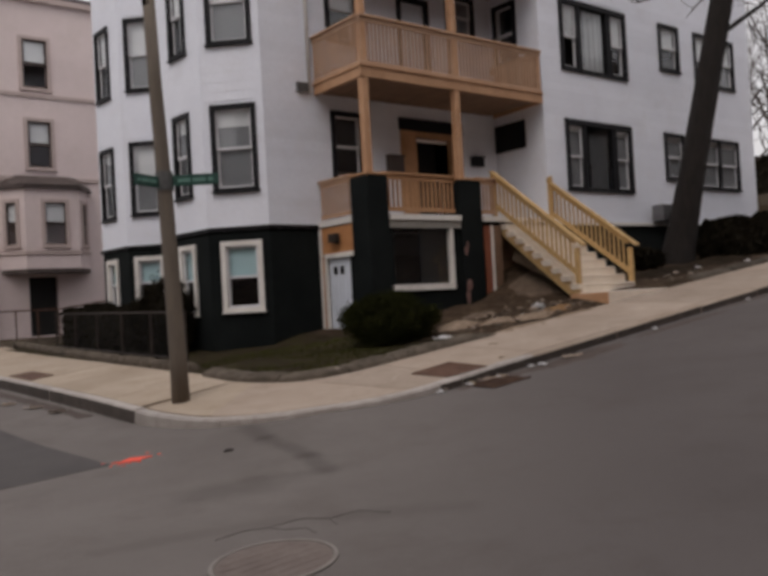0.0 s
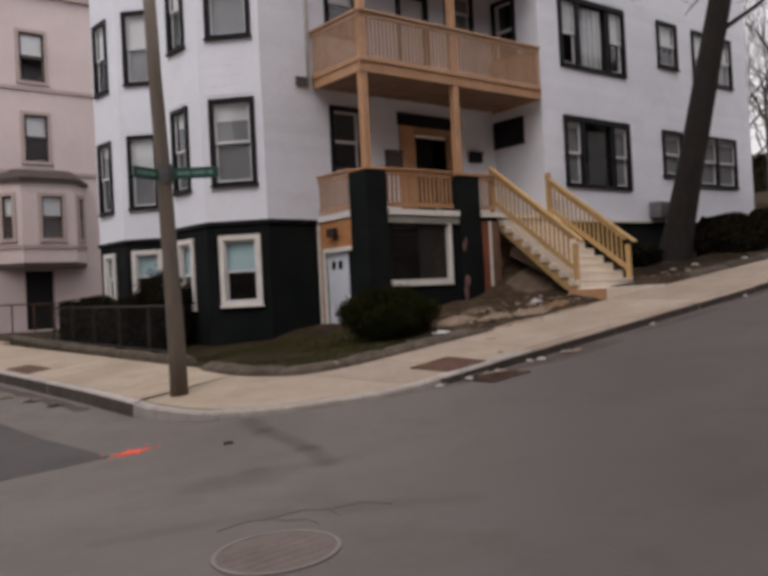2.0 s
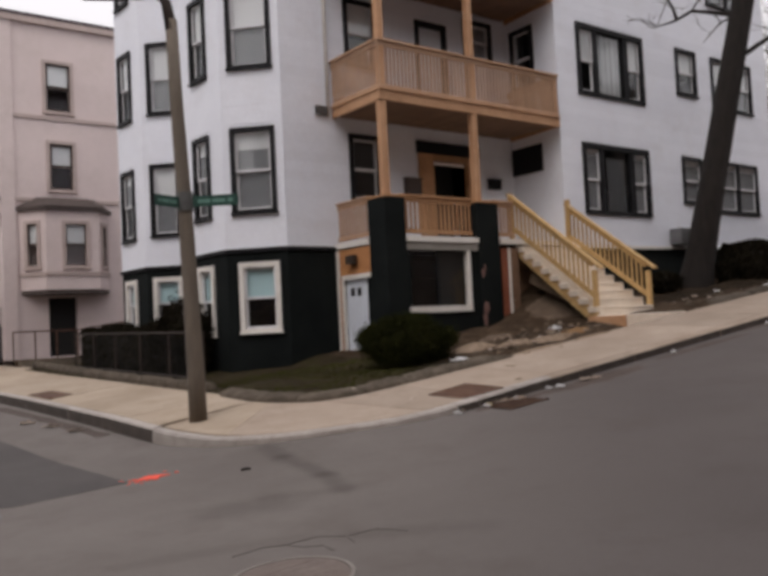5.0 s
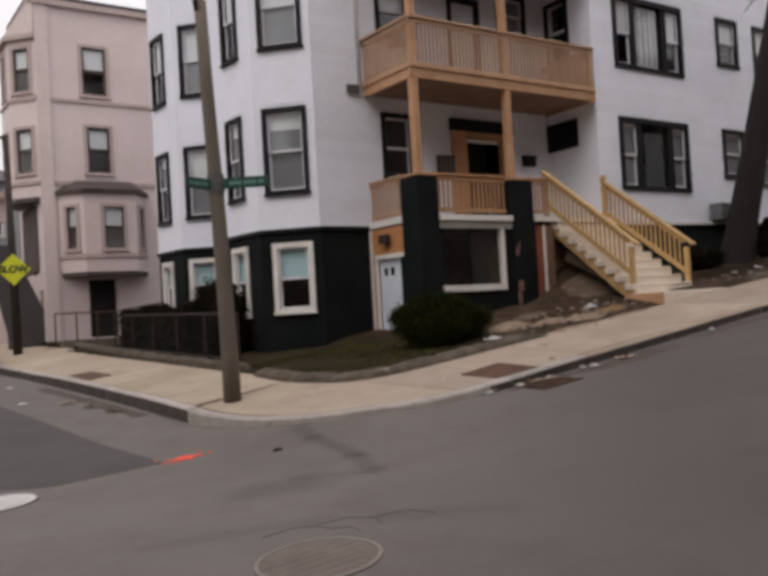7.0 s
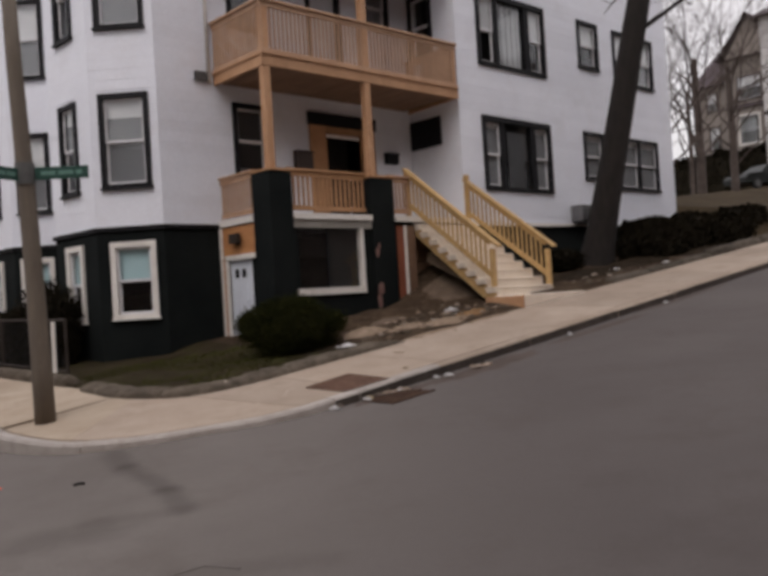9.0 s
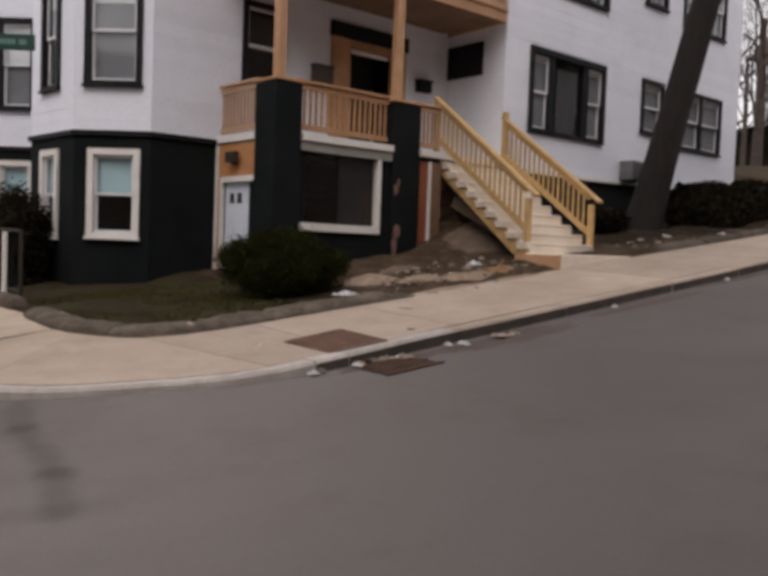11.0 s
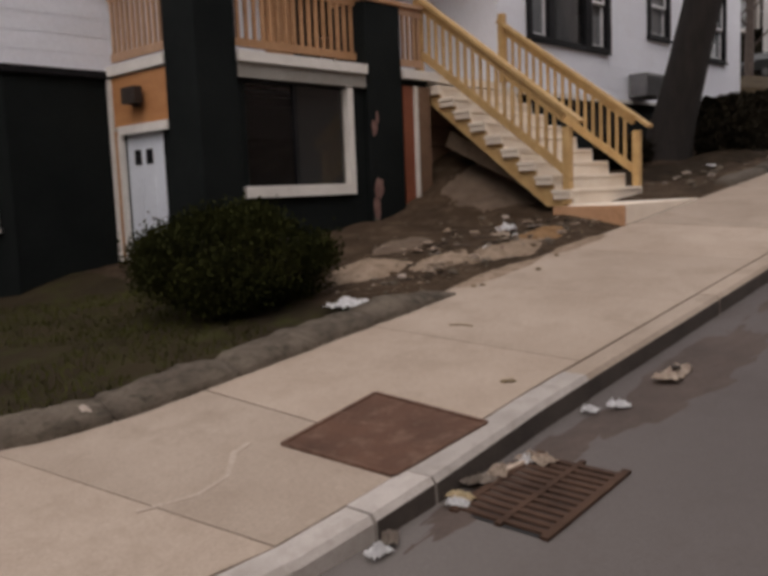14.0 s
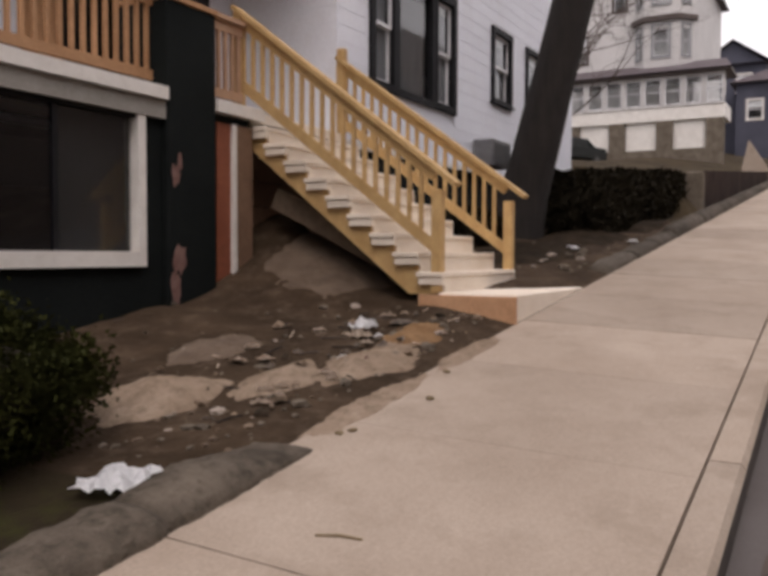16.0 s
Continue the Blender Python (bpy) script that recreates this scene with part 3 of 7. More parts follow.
for fl in range(3):
    dz = STOREY * fl
    F = FACES["wing"]
    W["wing"].append((0.77, 3.47, 4.22 + dz - 0.06 * (fl > 0), 6.02 + dz - 0.03 * (fl > 0), dict(triple=True)))
    W["wing"].append((5.0, 5.98, 4.70 + dz, 6.01 + dz, dict(blind=BLIND, blind_to=0.5) if fl else dict(blind=BLIND, blind_to=0.12, low_blind=SCREEN)))
    W["wing"].append((6.75, 8.94, 4.51 + dz, 6.01 + dz, dict(double=True, shade=0.5 if fl else 0.1)))
    F = FACES["corner"]
    W["corner"].append((F.u(10.37, 17.44), F.u(11.07, 16.76), 4.185 + dz, 6.011 + dz, dict(blind=BLIND, blind_to=(0.22, 0.5, 0.5)[fl], low_blind=SCREEN)))
    F = FACES["side"]
    W["side"].append((F.u(10.15, 18.82), F.u(10.2, 18.1), 4.185 + dz, 6.011 + dz, dict(blind=BLIND, blind_to=(0.18, 0.52, 0.5)[fl])))
    F = FACES["bay"]
    W["bay"].append((F.u(10.24, 21.64), F.u(10.80, 21.1), 4.185 + dz, 6.011 + dz, dict(blind=BLIND, blind_to=(0.5, 0.5, 0.5)[fl], low_blind=SCREEN)))
    F = FACES["bay_side"]
    W["bay_side"].append((F.u(10.05, 23.1), F.u(10.1, 22.3), 4.185 + dz, 6.011 + dz, dict(blind=BLIND, blind_to=(0.15, 0.52, 0.5)[fl])))
    F = FACES["front"]
    W["front"].append((F.u(12.84, 16.62), F.u(13.72, 16.62), 4.45 + dz, 5.98 + dz, dict(blind=BLIND if fl else None)))
    if fl:
        W["front"].append((F.u(16.45, 16.62), F.u(17.42, 16.62), 5.16 + dz, 6.16 + dz, dict(low_blind=SCREEN)))
        W["front"].append((F.u(14.9, 16.62), F.u(15.87, 16.62), 3.52 + dz, 5.85 + dz, dict(door=True)))
        F = FACES["wing_side"]
        W["wing_side"].append((F.u(18, 16.48), F.u(18, 15.7), 4.45 + dz, 6.0 + dz, dict()))
F = FACES["front"]
W["front"].append((F.u(14.8, 16.62), F.u(16.72, 16.62), 3.52, 5.74, dict(entry=True)))
LOW["corner"].append((FACES["corner"].u(10.425, 17.374), FACES["corner"].u(11.065, 16.754), 1.68, 3.155))
LOW["side"].append((FACES["side"].u(10.15, 18.8), FACES["side"].u(10.2, 18.1), 1.64, 3.17))
LOW["bay"].append((FACES["bay"].u(10.24, 21.64), FACES["bay"].u(10.80, 21.1), 1.9, 3.17))
LOW["bay_side"].append((FACES["bay_side"].u(10.05, 23.0), FACES["bay_side"].u(10.1, 22.35), 1.9, 3.17))

for key, F in FACES.items():
    holes = [(w[0] + 0.06, w[1] - 0.06, w[2] + 0.05, w[3] - 0.06) for w in W[key]]
    bm = bmn()
    wall_cells(bm, F, 0, F.len, Z_BAND, Z_TOP, holes, 0.2)
    wall = part("wall", bm, SIDING, house)
    boards = [(w[0], w[1], w[2], w[3]) for w in W[key]]
    clapboards(F, Z_BAND, Z_TOP, boards, wall, key in ("wing", "front"))
    bm = bmn()
    F.box(bm, -0.03, F.len + 0.03, 0.004, 0.05, Z_BAND - 0.05, Z_BAND + 0.03)
    part("belt_board", bm, BLACKTRIM if key not in ("wing", "wing_side") else WHITETRIM, house)
    lows = [(w[0] + 0.06, w[1] - 0.06, w[2] + 0.05, w[3] - 0.06) for w in LOW[key]]
    bm = bmn()
    if key == "front":
        wall_cells(bm, F, 0, F.u(12.42, 16.62), -0.2, Z_BAND - 0.05, lows, 0.3)
        part("foundation_wall", bm, BLACKWALL, house, "black-painted masonry ground floor")
        bm = bmn()
        wall_cells(bm, F, F.u(16.1, 16.62), F.len, 0.2, Z_BAND - 0.05, lows, 0.3)
    elif key != "wing_side":
        wall_cells(bm, F, 0, F.len, -0.2, Z_BAND - 0.05, lows, 0.3)
    else:
        wall_cells(bm, F, 0, F.len, 0.2, Z_BAND - 0.05, lows, 0.3)
    part("foundation_wall", bm, BLACKWALL, house, "black-painted masonry ground floor")
    for w in LOW[key]:
        window(F, house, *w, casing=WHITETRIM, cw=0.105, blind=BLIND_TEAL, blind_to=0.5, label="white-trimmed window with a teal shade")
    for u0, u1, z0, z1, o in W[key]:
        if o.get("triple"):
            k = (u1 - u0)
            bmx = bmn()
            F.box(bmx, u0, u0 + 0.11, -0.1, 0.06, z0, z1)
            F.box(bmx, u1 - 0.11, u1, -0.1, 0.06, z0, z1)
            F.box(bmx, u0 + 0.11, u1 - 0.11, -0.1, 0.06, z1 - 0.13, z1)
            F.box(bmx, u0 + 0.11, u1 - 0.11, -0.1, 0.06, z0, z0 + 0.09)
            big = part("window", bmx, BLACKTRIM, house, "black-cased picture window between two narrow sashes")
            for s0, s1 in ((u0 + 0.05, u0 + 0.72), (u1 - 0.72, u1 - 0.05)):
                window(F, big, s0, s1, z0 + 0.06, z1 - 0.08, cw=0.07, name="side_window", proud=0.04, blind=BLIND, blind_to=0.48 if z0 > 6 else 0.08, low_blind=None if z0 > 6 else SCREEN)
            s0, s1 = u0 + 0.72, u1 - 0.72
            for q in (s0, s1 - 0.11):
                bmx = bmn()
                F.box(bmx, q, q + 0.11, -0.1, 0.03, z0 + 0.09, z1 - 0.13)
                part("mullion", bmx, BLACKTRIM, big)
            bmx = bmn()
            F.box(bmx, s0 + 0.11, s1 - 0.11, -0.045, -0.04, z0 + 0.09, z1 - 0.13)
            g = part("pane", bmx, GLASS, big)
            g.visible_shadow = False
            bmx = bmn()
            for q in range(9 if z0 > 6 else 0):
                c = s0 + 0.16 + (s1 - s0 - 0.32) * q / 9
                F.box(bmx, c, c + (s1 - s0 - 0.32) / 9 * 0.94, -0.11 - 0.02 * (q % 2), -0.10 - 0.02 * (q % 2), z0 + 0.1, z1 - 0.14)
            if z0 > 6:
                part("curtain", bmx, CURTAIN, big)
            else:
                F.box(bmx, s0 + 0.34, s1 - 0.18, -0.11, -0.10, z0 + 0.1, z1 - 0.3)
                part("curtain", bmx, DRAPE, big, "dim grey drape inside the window")
        elif o.get("double"):
            m = (u0 + u1) / 2
            window(F, house, u0, m + 0.04, z0, z1, cw=0.09, blind=BLIND, blind_to=o["shade"], low_blind=SCREEN, label="black-cased double window")
            window(F, house, m - 0.035, u1, z0, z1, cw=0.09, blind=BLIND, blind_to=o["shade"], low_blind=SCREEN, proud=0.05, label="black-cased double window")
        elif o.get("door"):
            bmx = bmn()
            F.box(bmx, u0, u0 + 0.1, -0.1, 0.06, z0, z1)
            F.box(bmx, u1 - 0.1, u1, -0.1, 0.06, z0, z1)
            F.box(bmx, u0 + 0.1, u1 - 0.1, -0.1, 0.06, z1 - 0.12, z1)
            d = part("balcony_door", bmx, BLACKTRIM, house, "white balcony door in a black casing")
            bmx = bmn()
            F.box(bmx, u0 + 0.1, u1 - 0.1, -0.09, -0.05, z0, z1 - 0.12)
            part("door_leaf", bmx, DOORWHITE, d)
        elif o.get("entry"):
            bmx = bmn()
            F.box(bmx, u0 - 0.03, u1 + 0.03, 0.0, 0.09, z1 - 0.02, z1 + 0.26)
            d = part("front_door", bmx, BLACKTRIM, house, "open front entry with raw wood frame under a black lintel")
            for a, b in ((u0, u0 + 0.46), (u1 - 0.34, u1)):
                bmx = bmn()
                F.box(bmx, a, b, -0.1, 0.05, z0, z1 - 0.02)
                part("door_jamb", bmx, WOOD_RED, d, "raw orange-brown wood panel")
            bmx = bmn()
            F.box(bmx, u0 + 0.46, u1 - 0.34, -0.1, 0.04, z1 - 0.16, z1 - 0.02)
            part("door_head", bmx, WOOD_RED, d)
            bmx = bmn()
            F.box(bmx, u0 + 0.48, u1 - 0.36, -0.12, -0.10, z1 - 0.24, z1 - 0.165)
            part("transom_shade", bmx, BLIND, d)
            # Near-black leaf: the dark of the open entry is put into its colour
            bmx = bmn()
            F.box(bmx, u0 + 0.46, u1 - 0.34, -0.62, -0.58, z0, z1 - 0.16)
            part("door_leaf", bmx, DARKROOM, d, "near-black leaf painted as the dark inside the open entry")
        else:
            window(F, house, u0, u1, z0, z1, label="black-cased white sash window", **o)
# unseen slabs added inside to stop light between storeys, and the roof
outline = [(18.0, 16.62), (18.0, 15.0), (27.9, 15.0), (27.9, 25.5), (10.95, 25.5), (10.95, 24.1), (10.04, 23.27), (10.13, 21.75), (10.95, 20.95), (10.95, 20.05), (10.14, 19.3), (10.25, 17.55), (11.17, 16.62)]
inner = [(x + (0.22 if x < 14 else -0.22 if x > 27 else 0.15), y + (0.22 if y < 25 else -0.22)) for x, y in outline]
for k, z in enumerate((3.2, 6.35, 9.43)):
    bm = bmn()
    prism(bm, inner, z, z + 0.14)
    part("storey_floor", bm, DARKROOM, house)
bm = bmn()
prism(bm, [(x + (-0.35 if x < 14 else 0.35 if x > 27 else 0), y + (-0.35 if y < 25 else 0.35)) for x, y in outline], Z_TOP, Z_TOP + 0.3)
part("roof", bm, ROOF, house, "flat dark roof with a projecting cornice")
bm = bmn()
v = [bm.verts.new((x, y, z)) for y in (14.93, 14.985) for x, z in ((20.5, 3.36), (27.93, 3.36), (27.93, 3.57), (24.0, 3.42))]
bm.faces.new(v[:4])
bm.faces.new(v[:3:-1])
for k in range(4):
    bm.faces.new((v[k], v[(k + 1) % 4], v[4 + (k + 1) % 4], v[4 + k]))
part("foundation_cap", bm, BLACKWALL, house, "black base rising along the hill")
# downspout beside the porch
bm = bmn()
tube(bm, [(12.3, 16.55, 6.3), (12.3, 16.55, 12.6)], 0.035, 8)
part("downspout", bm, WHITETRIM, house, smooth=True)
bm = bmn()
FACES["front"].box(bm, 0.82, 1.1, 0.03, 0.1, 6.32, 6.5)
part("service_box", bm, STEEL, house, "small grey box on the siding")
# dark board, entry lamp boxes
F = FACES["wing_side"]
bm = bmn()
F.box(bm, F.u(18, 16.57), F.u(18, 15.58), 0.02, 0.07, 5.35, 6.03)
part("notice_board", bm, BLACKTRIM, house, "blank black board")
F = FACES["front"]
for x0, x1, z0, z1, nm in ((14.34, 14.76, 4.66, 5.06, "letter_box"), (17.03, 17.38, 4.98, 5.2, "letter_box")):
    bm = bmn()
    F.box(bm, F.u(x0, 16.62), F.u(x1, 16.62), 0.02, 0.16, z0, z1)
    F.box(bm, F.u(x0, 16.62) - 0.02, F.u(x1, 16.62) + 0.02, 0.02, 0.19, z1, z1 + 0.03)
    part(nm, bm, BROWN_TRIM if x0 < 15 else BLACKTRIM, house)

# ---- ground floor under the porch ----
GY = 14.86
FG = Face((12.42, GY), (16.12, GY))
bm = bmn()
wall_cells(bm, FG, 0, FG.len, -0.2, 3.38, [(FG.u(13.02, GY), FG.u(14.6, GY), 1.98, 3.2), (FG.u(15.62, GY), FG.u(15.98, GY), 1.0, 3.3)], 0.25)
g_wall = part("foundation_wall", bm, BLACKWALL, house, "black-painted wall under the porch")
bm = bmn()
FG.box(bm, FG.u(14.55, GY), FG.u(14.64, GY), -0.06, 0.05, 1.92, 3.22)
FG.box(bm, FG.u(12.93, GY), FG.u(14.56, GY), -0.06, 0.06, 1.92, 2.05)
gw = part("window", bm, WHITETRIM, house, "wide dark basement window in white trim")
bm = bmn()
FG.box(bm, FG.u(13.72, GY), FG.u(13.77, GY), -0.05, -0.01, 2.05, 3.19)
FG.box(bm, FG.u(12.93, GY), FG.u(14.56, GY), -0.06, 0.02, 3.19, 3.27)
part("meeting_stile", bm, BLACKTRIM, gw)
for a, b in ((12.95, 13.72), (13.77, 14.56)):
    bm = bmn()
    FG.box(bm, FG.u(a, GY), FG.u(b, GY), -0.035, -0.03, 2.05, 3.19)
    g = part("pane", bm, GLASS, gw)
    g.visible_shadow = False
# Near-black sheet behind the right pane in place of the unlit room
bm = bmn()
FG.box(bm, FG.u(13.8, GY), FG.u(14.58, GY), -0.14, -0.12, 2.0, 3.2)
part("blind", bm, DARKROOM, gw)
bm = bmn()
FG.box(bm, FG.u(15.6, GY), FG.u(15.80, GY), -0.1, 0.02, 1.3, 3.3)
rd = part("side_door", bm, REDDOOR, house, "red-brown boarded side door with white casing")
bm = bmn()
FG.box(bm, FG.u(15.80, GY), FG.u(15.865, GY), -0.1, 0.05, 1.75, 3.3)
part("door_casing", bm, WHITETRIM, rd)
bm = bmn()
FG.box(bm, FG.u(15.78, GY), FG.u(15.96, GY), -0.1, 0.07, 1.6, 1.75)
part("door_foot_block", bm, WHITETRIM, rd)
bm = bmn()
FG.box(bm, FG.u(15.865, GY), FG.u(16.12, GY), -0.1, 0.04, 1.3, 3.3)
part("brown_post", bm, WOOD_DARK, rd, "dark brown boarded post")
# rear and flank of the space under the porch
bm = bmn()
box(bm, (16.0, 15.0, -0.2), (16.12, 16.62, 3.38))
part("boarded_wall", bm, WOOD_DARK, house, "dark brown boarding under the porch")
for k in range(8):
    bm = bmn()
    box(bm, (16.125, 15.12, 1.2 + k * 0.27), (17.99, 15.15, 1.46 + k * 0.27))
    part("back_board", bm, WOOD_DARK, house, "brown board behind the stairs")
# garage-side wall facing the side street
FD = Face((12.42, 16.62), (12.42, 15.3))
bm = bmn()
wall_cells(bm, FD, 0, FD.len, -0.2, 3.38, [(0.2, 1.05, 0.86, 2.72)], 0.2)
part("foundation_wall", bm, BLACKWALL, house)
bm = bmn()
FD.box(bm, 0.03, 1.25, 0.0, 0.025, 2.80, 3.36)
pan = part("door_head_panel", bm, PLYWOOD, house, "raw orange plywood panel over the white door")
bm = bmn()
FD.box(bm, 0.0, 0.09, 0.005, 0.05, 0.85, 3.36)
FD.box(bm, 0.20, 1.24, 0.005, 0.06, 2.70, 2.80)
FD.box(bm, 0.17, 0.26, 0.005, 0.05, 0.85, 2.70)
dw = part("basement_door", bm, WHITETRIM, house, "white basement door with two small square lights")
bm = bmn()
FD.box(bm, 0.09, 0.17, 0.005, 0.04, 0.85, 2.75)
part("door_jamb", bm, WOOD_RED, dw)
bm = bmn()
FD.box(bm, 0.26, 1.05, -0.06, -0.02, 0.85, 2.70)
part("door_leaf", bm, DOORWHITE, dw)
for a in (0.42, 0.66):
    bm = bmn()
    FD.box(bm, a, a + 0.13, -0.02, -0.012, 2.35, 2.52)
    part("door_light", bm, BLACKTRIM, dw)
for a in (0.36, 0.62):
    for z0, z1 in ((1.75, 2.2), (1.0, 1.6)):
        bm = bmn()
        FD.box(bm, a, a + 0.2, -0.02, -0.012, z0, z1)
        part("door_panel", bm, DOORWHITE, dw)
bm = bmn()
FD.box(bm, 0.62, 0.70, 0.025, 0.09, 2.99, 3.10)
FD.box(bm, 0.52, 0.80, 0.07, 0.17, 3.02, 3.20)
part("flood_lamp", bm, IRON, house, "dark flood lamp on the plywood panel")

# ---- front porch ----
# Paint greyed down to carry the shade under the deck edge
SHADEGREY = surface("shade_darkened_grey", (0.24, 0.225, 0.20), (0.32, 0.30, 0.27), 3, 30, 0.8, 0.2)
porch = thing("front_porch", (14.5, 15.6, 3.4), "open timber porch with raw lumber rails on black pillars", "porch")
DECK = 3.50
for x0, x1 in ((12.37, 12.89), (14.88, 15.53)):
    bm = bbox((x0, 14.79, 0.2), (x1, 15.38, 4.28), 0.012)
    p = part("pillar", bm, BLACKWALL, porch, "black-painted masonry pillar")
    bm = bbox((x0 - 0.02, 14.77, 4.28), (x1 + 0.02, 15.40, 4.33), 0.006)
    part("pillar_cap", bm, WOOD_RED, p)
bm = bmn()
prism(bm, [(12.4, 16.6), (12.4, 15.0), (15.0, 14.9), (18.0, 14.93), (18.0, 16.6)], 3.40, DECK)
part("deck", bm, WOOD_PALE, porch)
bm = bmn()
box(bm, (12.90, 14.76, 3.385), (14.87, 14.86, 3.50))
part("fascia", bm, WHITETRIM, porch, "white painted edge board")
bm = bmn()
box(bm, (12.36, 15.39, 3.385), (12.45, 16.60, 3.50))
part("fascia", bm, WHITETRIM, porch)
bm = bmn()
box(bm, (15.54, 14.76, 3.385), (16.26, 14.86, 3.50))
part("fascia", bm, WHITETRIM, porch)
bm = bmn()
box(bm, (12.90, 14.80, 3.22), (14.87, 14.855, 3.38))
part("soffit_board", bm, SHADEGREY, porch, "board below the deck edge, greyed for the deck's shade")
for x in (12.45, 14.97):
    part("post", bbox((x, 14.87, 4.33), (x + 0.16, 15.03, 6.27), 0.012), WOOD_AMBER, porch)
_b = bbox((-0.018, -0.018, 0), (0.018, 0.018, 1), 0)
BALUSTER = mesh_of("baluster", _b, WOOD)
_b = bbox((-0.018, -0.018, 0), (0.018, 0.018, 1), 0)
BALUSTER_PEACH = mesh_of("baluster", bbox((-0.018, -0.018, 0), (0.018, 0.018, 1), 0), WOOD_PEACH)
BALUSTER_RED = mesh_of("baluster", _b, WOOD_RED)


def railing(parent, a, b, z0, z1, n, mesh, mat, slope=0.0):
    """Rails and separate balusters between two points; slope lifts the far end."""
    a, b = Vector(a), Vector(b)
    for zz, w, h in ((z1, 0.13, 0.045), (z1 - 0.075, 0.045, 0.10), (z0, 0.045, 0.09)):
        bm = bmn()
        beam(bm, (a.x, a.y, zz), (b.x, b.y, zz + slope), w, h)
        part("rail", bm, mat, parent)
    for k in range(n):
        s = (k + 0.5) / n
        p = a.lerp(b, s)
        piece("baluster", mesh, parent, Matrix.Translation((p.x, p.y, z0 + slope * s + 0.03)) @ Matrix.Diagonal((1, 1, z1 - z0 - 0.11, 1)))


railing(porch, (12.89, 14.98), (14.88, 14.98), DECK + 0.12, 4.36, 17, BALUSTER_RED, WOOD_RED)
railing(porch, (12.46, 16.58), (12.46, 15.38), DECK + 0.1, 4.36, 11, BALUSTER_PEACH, WOOD_PEACH)
railing(porch, (15.53, 14.98), (16.15, 14.98), DECK + 0.12, 4.36, 6, BALUSTER_PEACH, WOOD_PEACH)

# ---- staircase ----
stairs = thing("staircase", (17.1, 13.8, 1.69), "raw yellow lumber staircase with pale treads and open side rails", "stairs")
SX0, SX1, RISE, RUN, SY, SZ = 16.17, 18.065, 0.181, 0.2475, 12.70, 1.69
for k in range(1, 10):
    y, z = SY + RUN * (k - 1), SZ + RISE * k
    part("tread", bbox((SX0 - 0.05, y - 0.014, z - 0.045), (SX1 - 0.07, y + RUN + 0.012, z), 0.006), WOOD_PALE, stairs)
    part("tread_return", bbox((SX0 - 0.035, y - 0.012, z - 0.115), (SX0 + 0.018, y + RUN * 0.97, z - 0.047), 0.004), WOOD_PALE, stairs)
    bm = bmn()
    box(bm, (SX0 + 0.04, y, z - RISE), (SX1 - 0.04, y + 0.02, z - 0.046))
    part("riser", bm, WOOD_PALE, stairs)
for x in (SX0 + 0.02, SX1 - 0.06):
    bm = bmn()
    pts = [(SY + 0.02, SZ - 0.02)]
    for k in range(1, 10):
        pts += [(SY + RUN * (k - 1) + 0.02, SZ + RISE * k - 0.046), (SY + RUN * k + 0.02, SZ + RISE * k - 0.046)]
    pts += [(SY + RUN * 9 + 0.1, SZ + RISE * 9 + 0.1), (SY + RUN * 9 + 0.1, SZ + RISE * 9 - 0.11), (SY + 0.36, SZ - 0.02)]
    lo = [bm.verts.new((x, y, z)) for y, z in pts]
    hi = [bm.verts.new((x + 0.045, y, z)) for y, z in pts]
    bm.faces.new(lo)
    bm.faces.new(hi[::-1])
    for i in range(len(pts)):
        j = (i + 1) % len(pts)
        bm.faces.new((lo[i], hi[i], hi[j], lo[j]))
    part("stringer", bm, WOOD, stairs)
for x, top_y in ((SX0 + 0.03, 15.1), (SX1 - 0.05, 14.98)):
    part("newel_post", bbox((x - 0.05, SY + 0.02, SZ), (x + 0.05, SY + 0.12, SZ + 0.93), 0.008), WOOD, stairs)
    part("newel_post", bbox((x - 0.05, top_y - 0.1, DECK), (x + 0.05, top_y, 4.52), 0.008), WOOD, stairs)
    sl = (4.57 if x < 17 else 4.50) - 2.66
    a, b = Vector((x, SY - 0.12)), Vector((x, 15.1))
    for z, w, h in ((2.66, 0.15, 0.042), (2.585, 0.042, 0.11), (1.93, 0.042, 0.10)):
        bm = bmn()
        y0 = SY - 0.12 if w > 0.1 else SY + 0.1
        s0 = (y0 - a.y) / (b.y - a.y)
        beam(bm, (x, y0, z + sl * s0), (x, top_y, z + sl * (top_y - a.y) / (b.y - a.y)), w, h)
        part("handrail" if w > 0.1 else "rail", bm, WOOD, stairs)
    n = 18
    for k in range(n):
        s = 0.12 + 0.86 * (k + 0.5) / n
        y = a.y + (b.y - a.y) * s
        piece("baluster", BALUSTER, stairs, Matrix.Translation((x, y, 1.96 + sl * s)) @ Matrix.Diagonal((1, 1, 0.60, 1)))
landing = single("stair_landing", bbox((16.1, 11.98, 1.2), (18.15, 12.72, 1.688), 0.01), [WOOD_PALE], "pale landing slab edged with raw timber below the stairs", "landing")
bm = bbox((16.06, 11.97, 1.15), (16.10, 12.9, 1.67), 0.004)
part("edge_board", bm, WOOD_AMBER, landing)

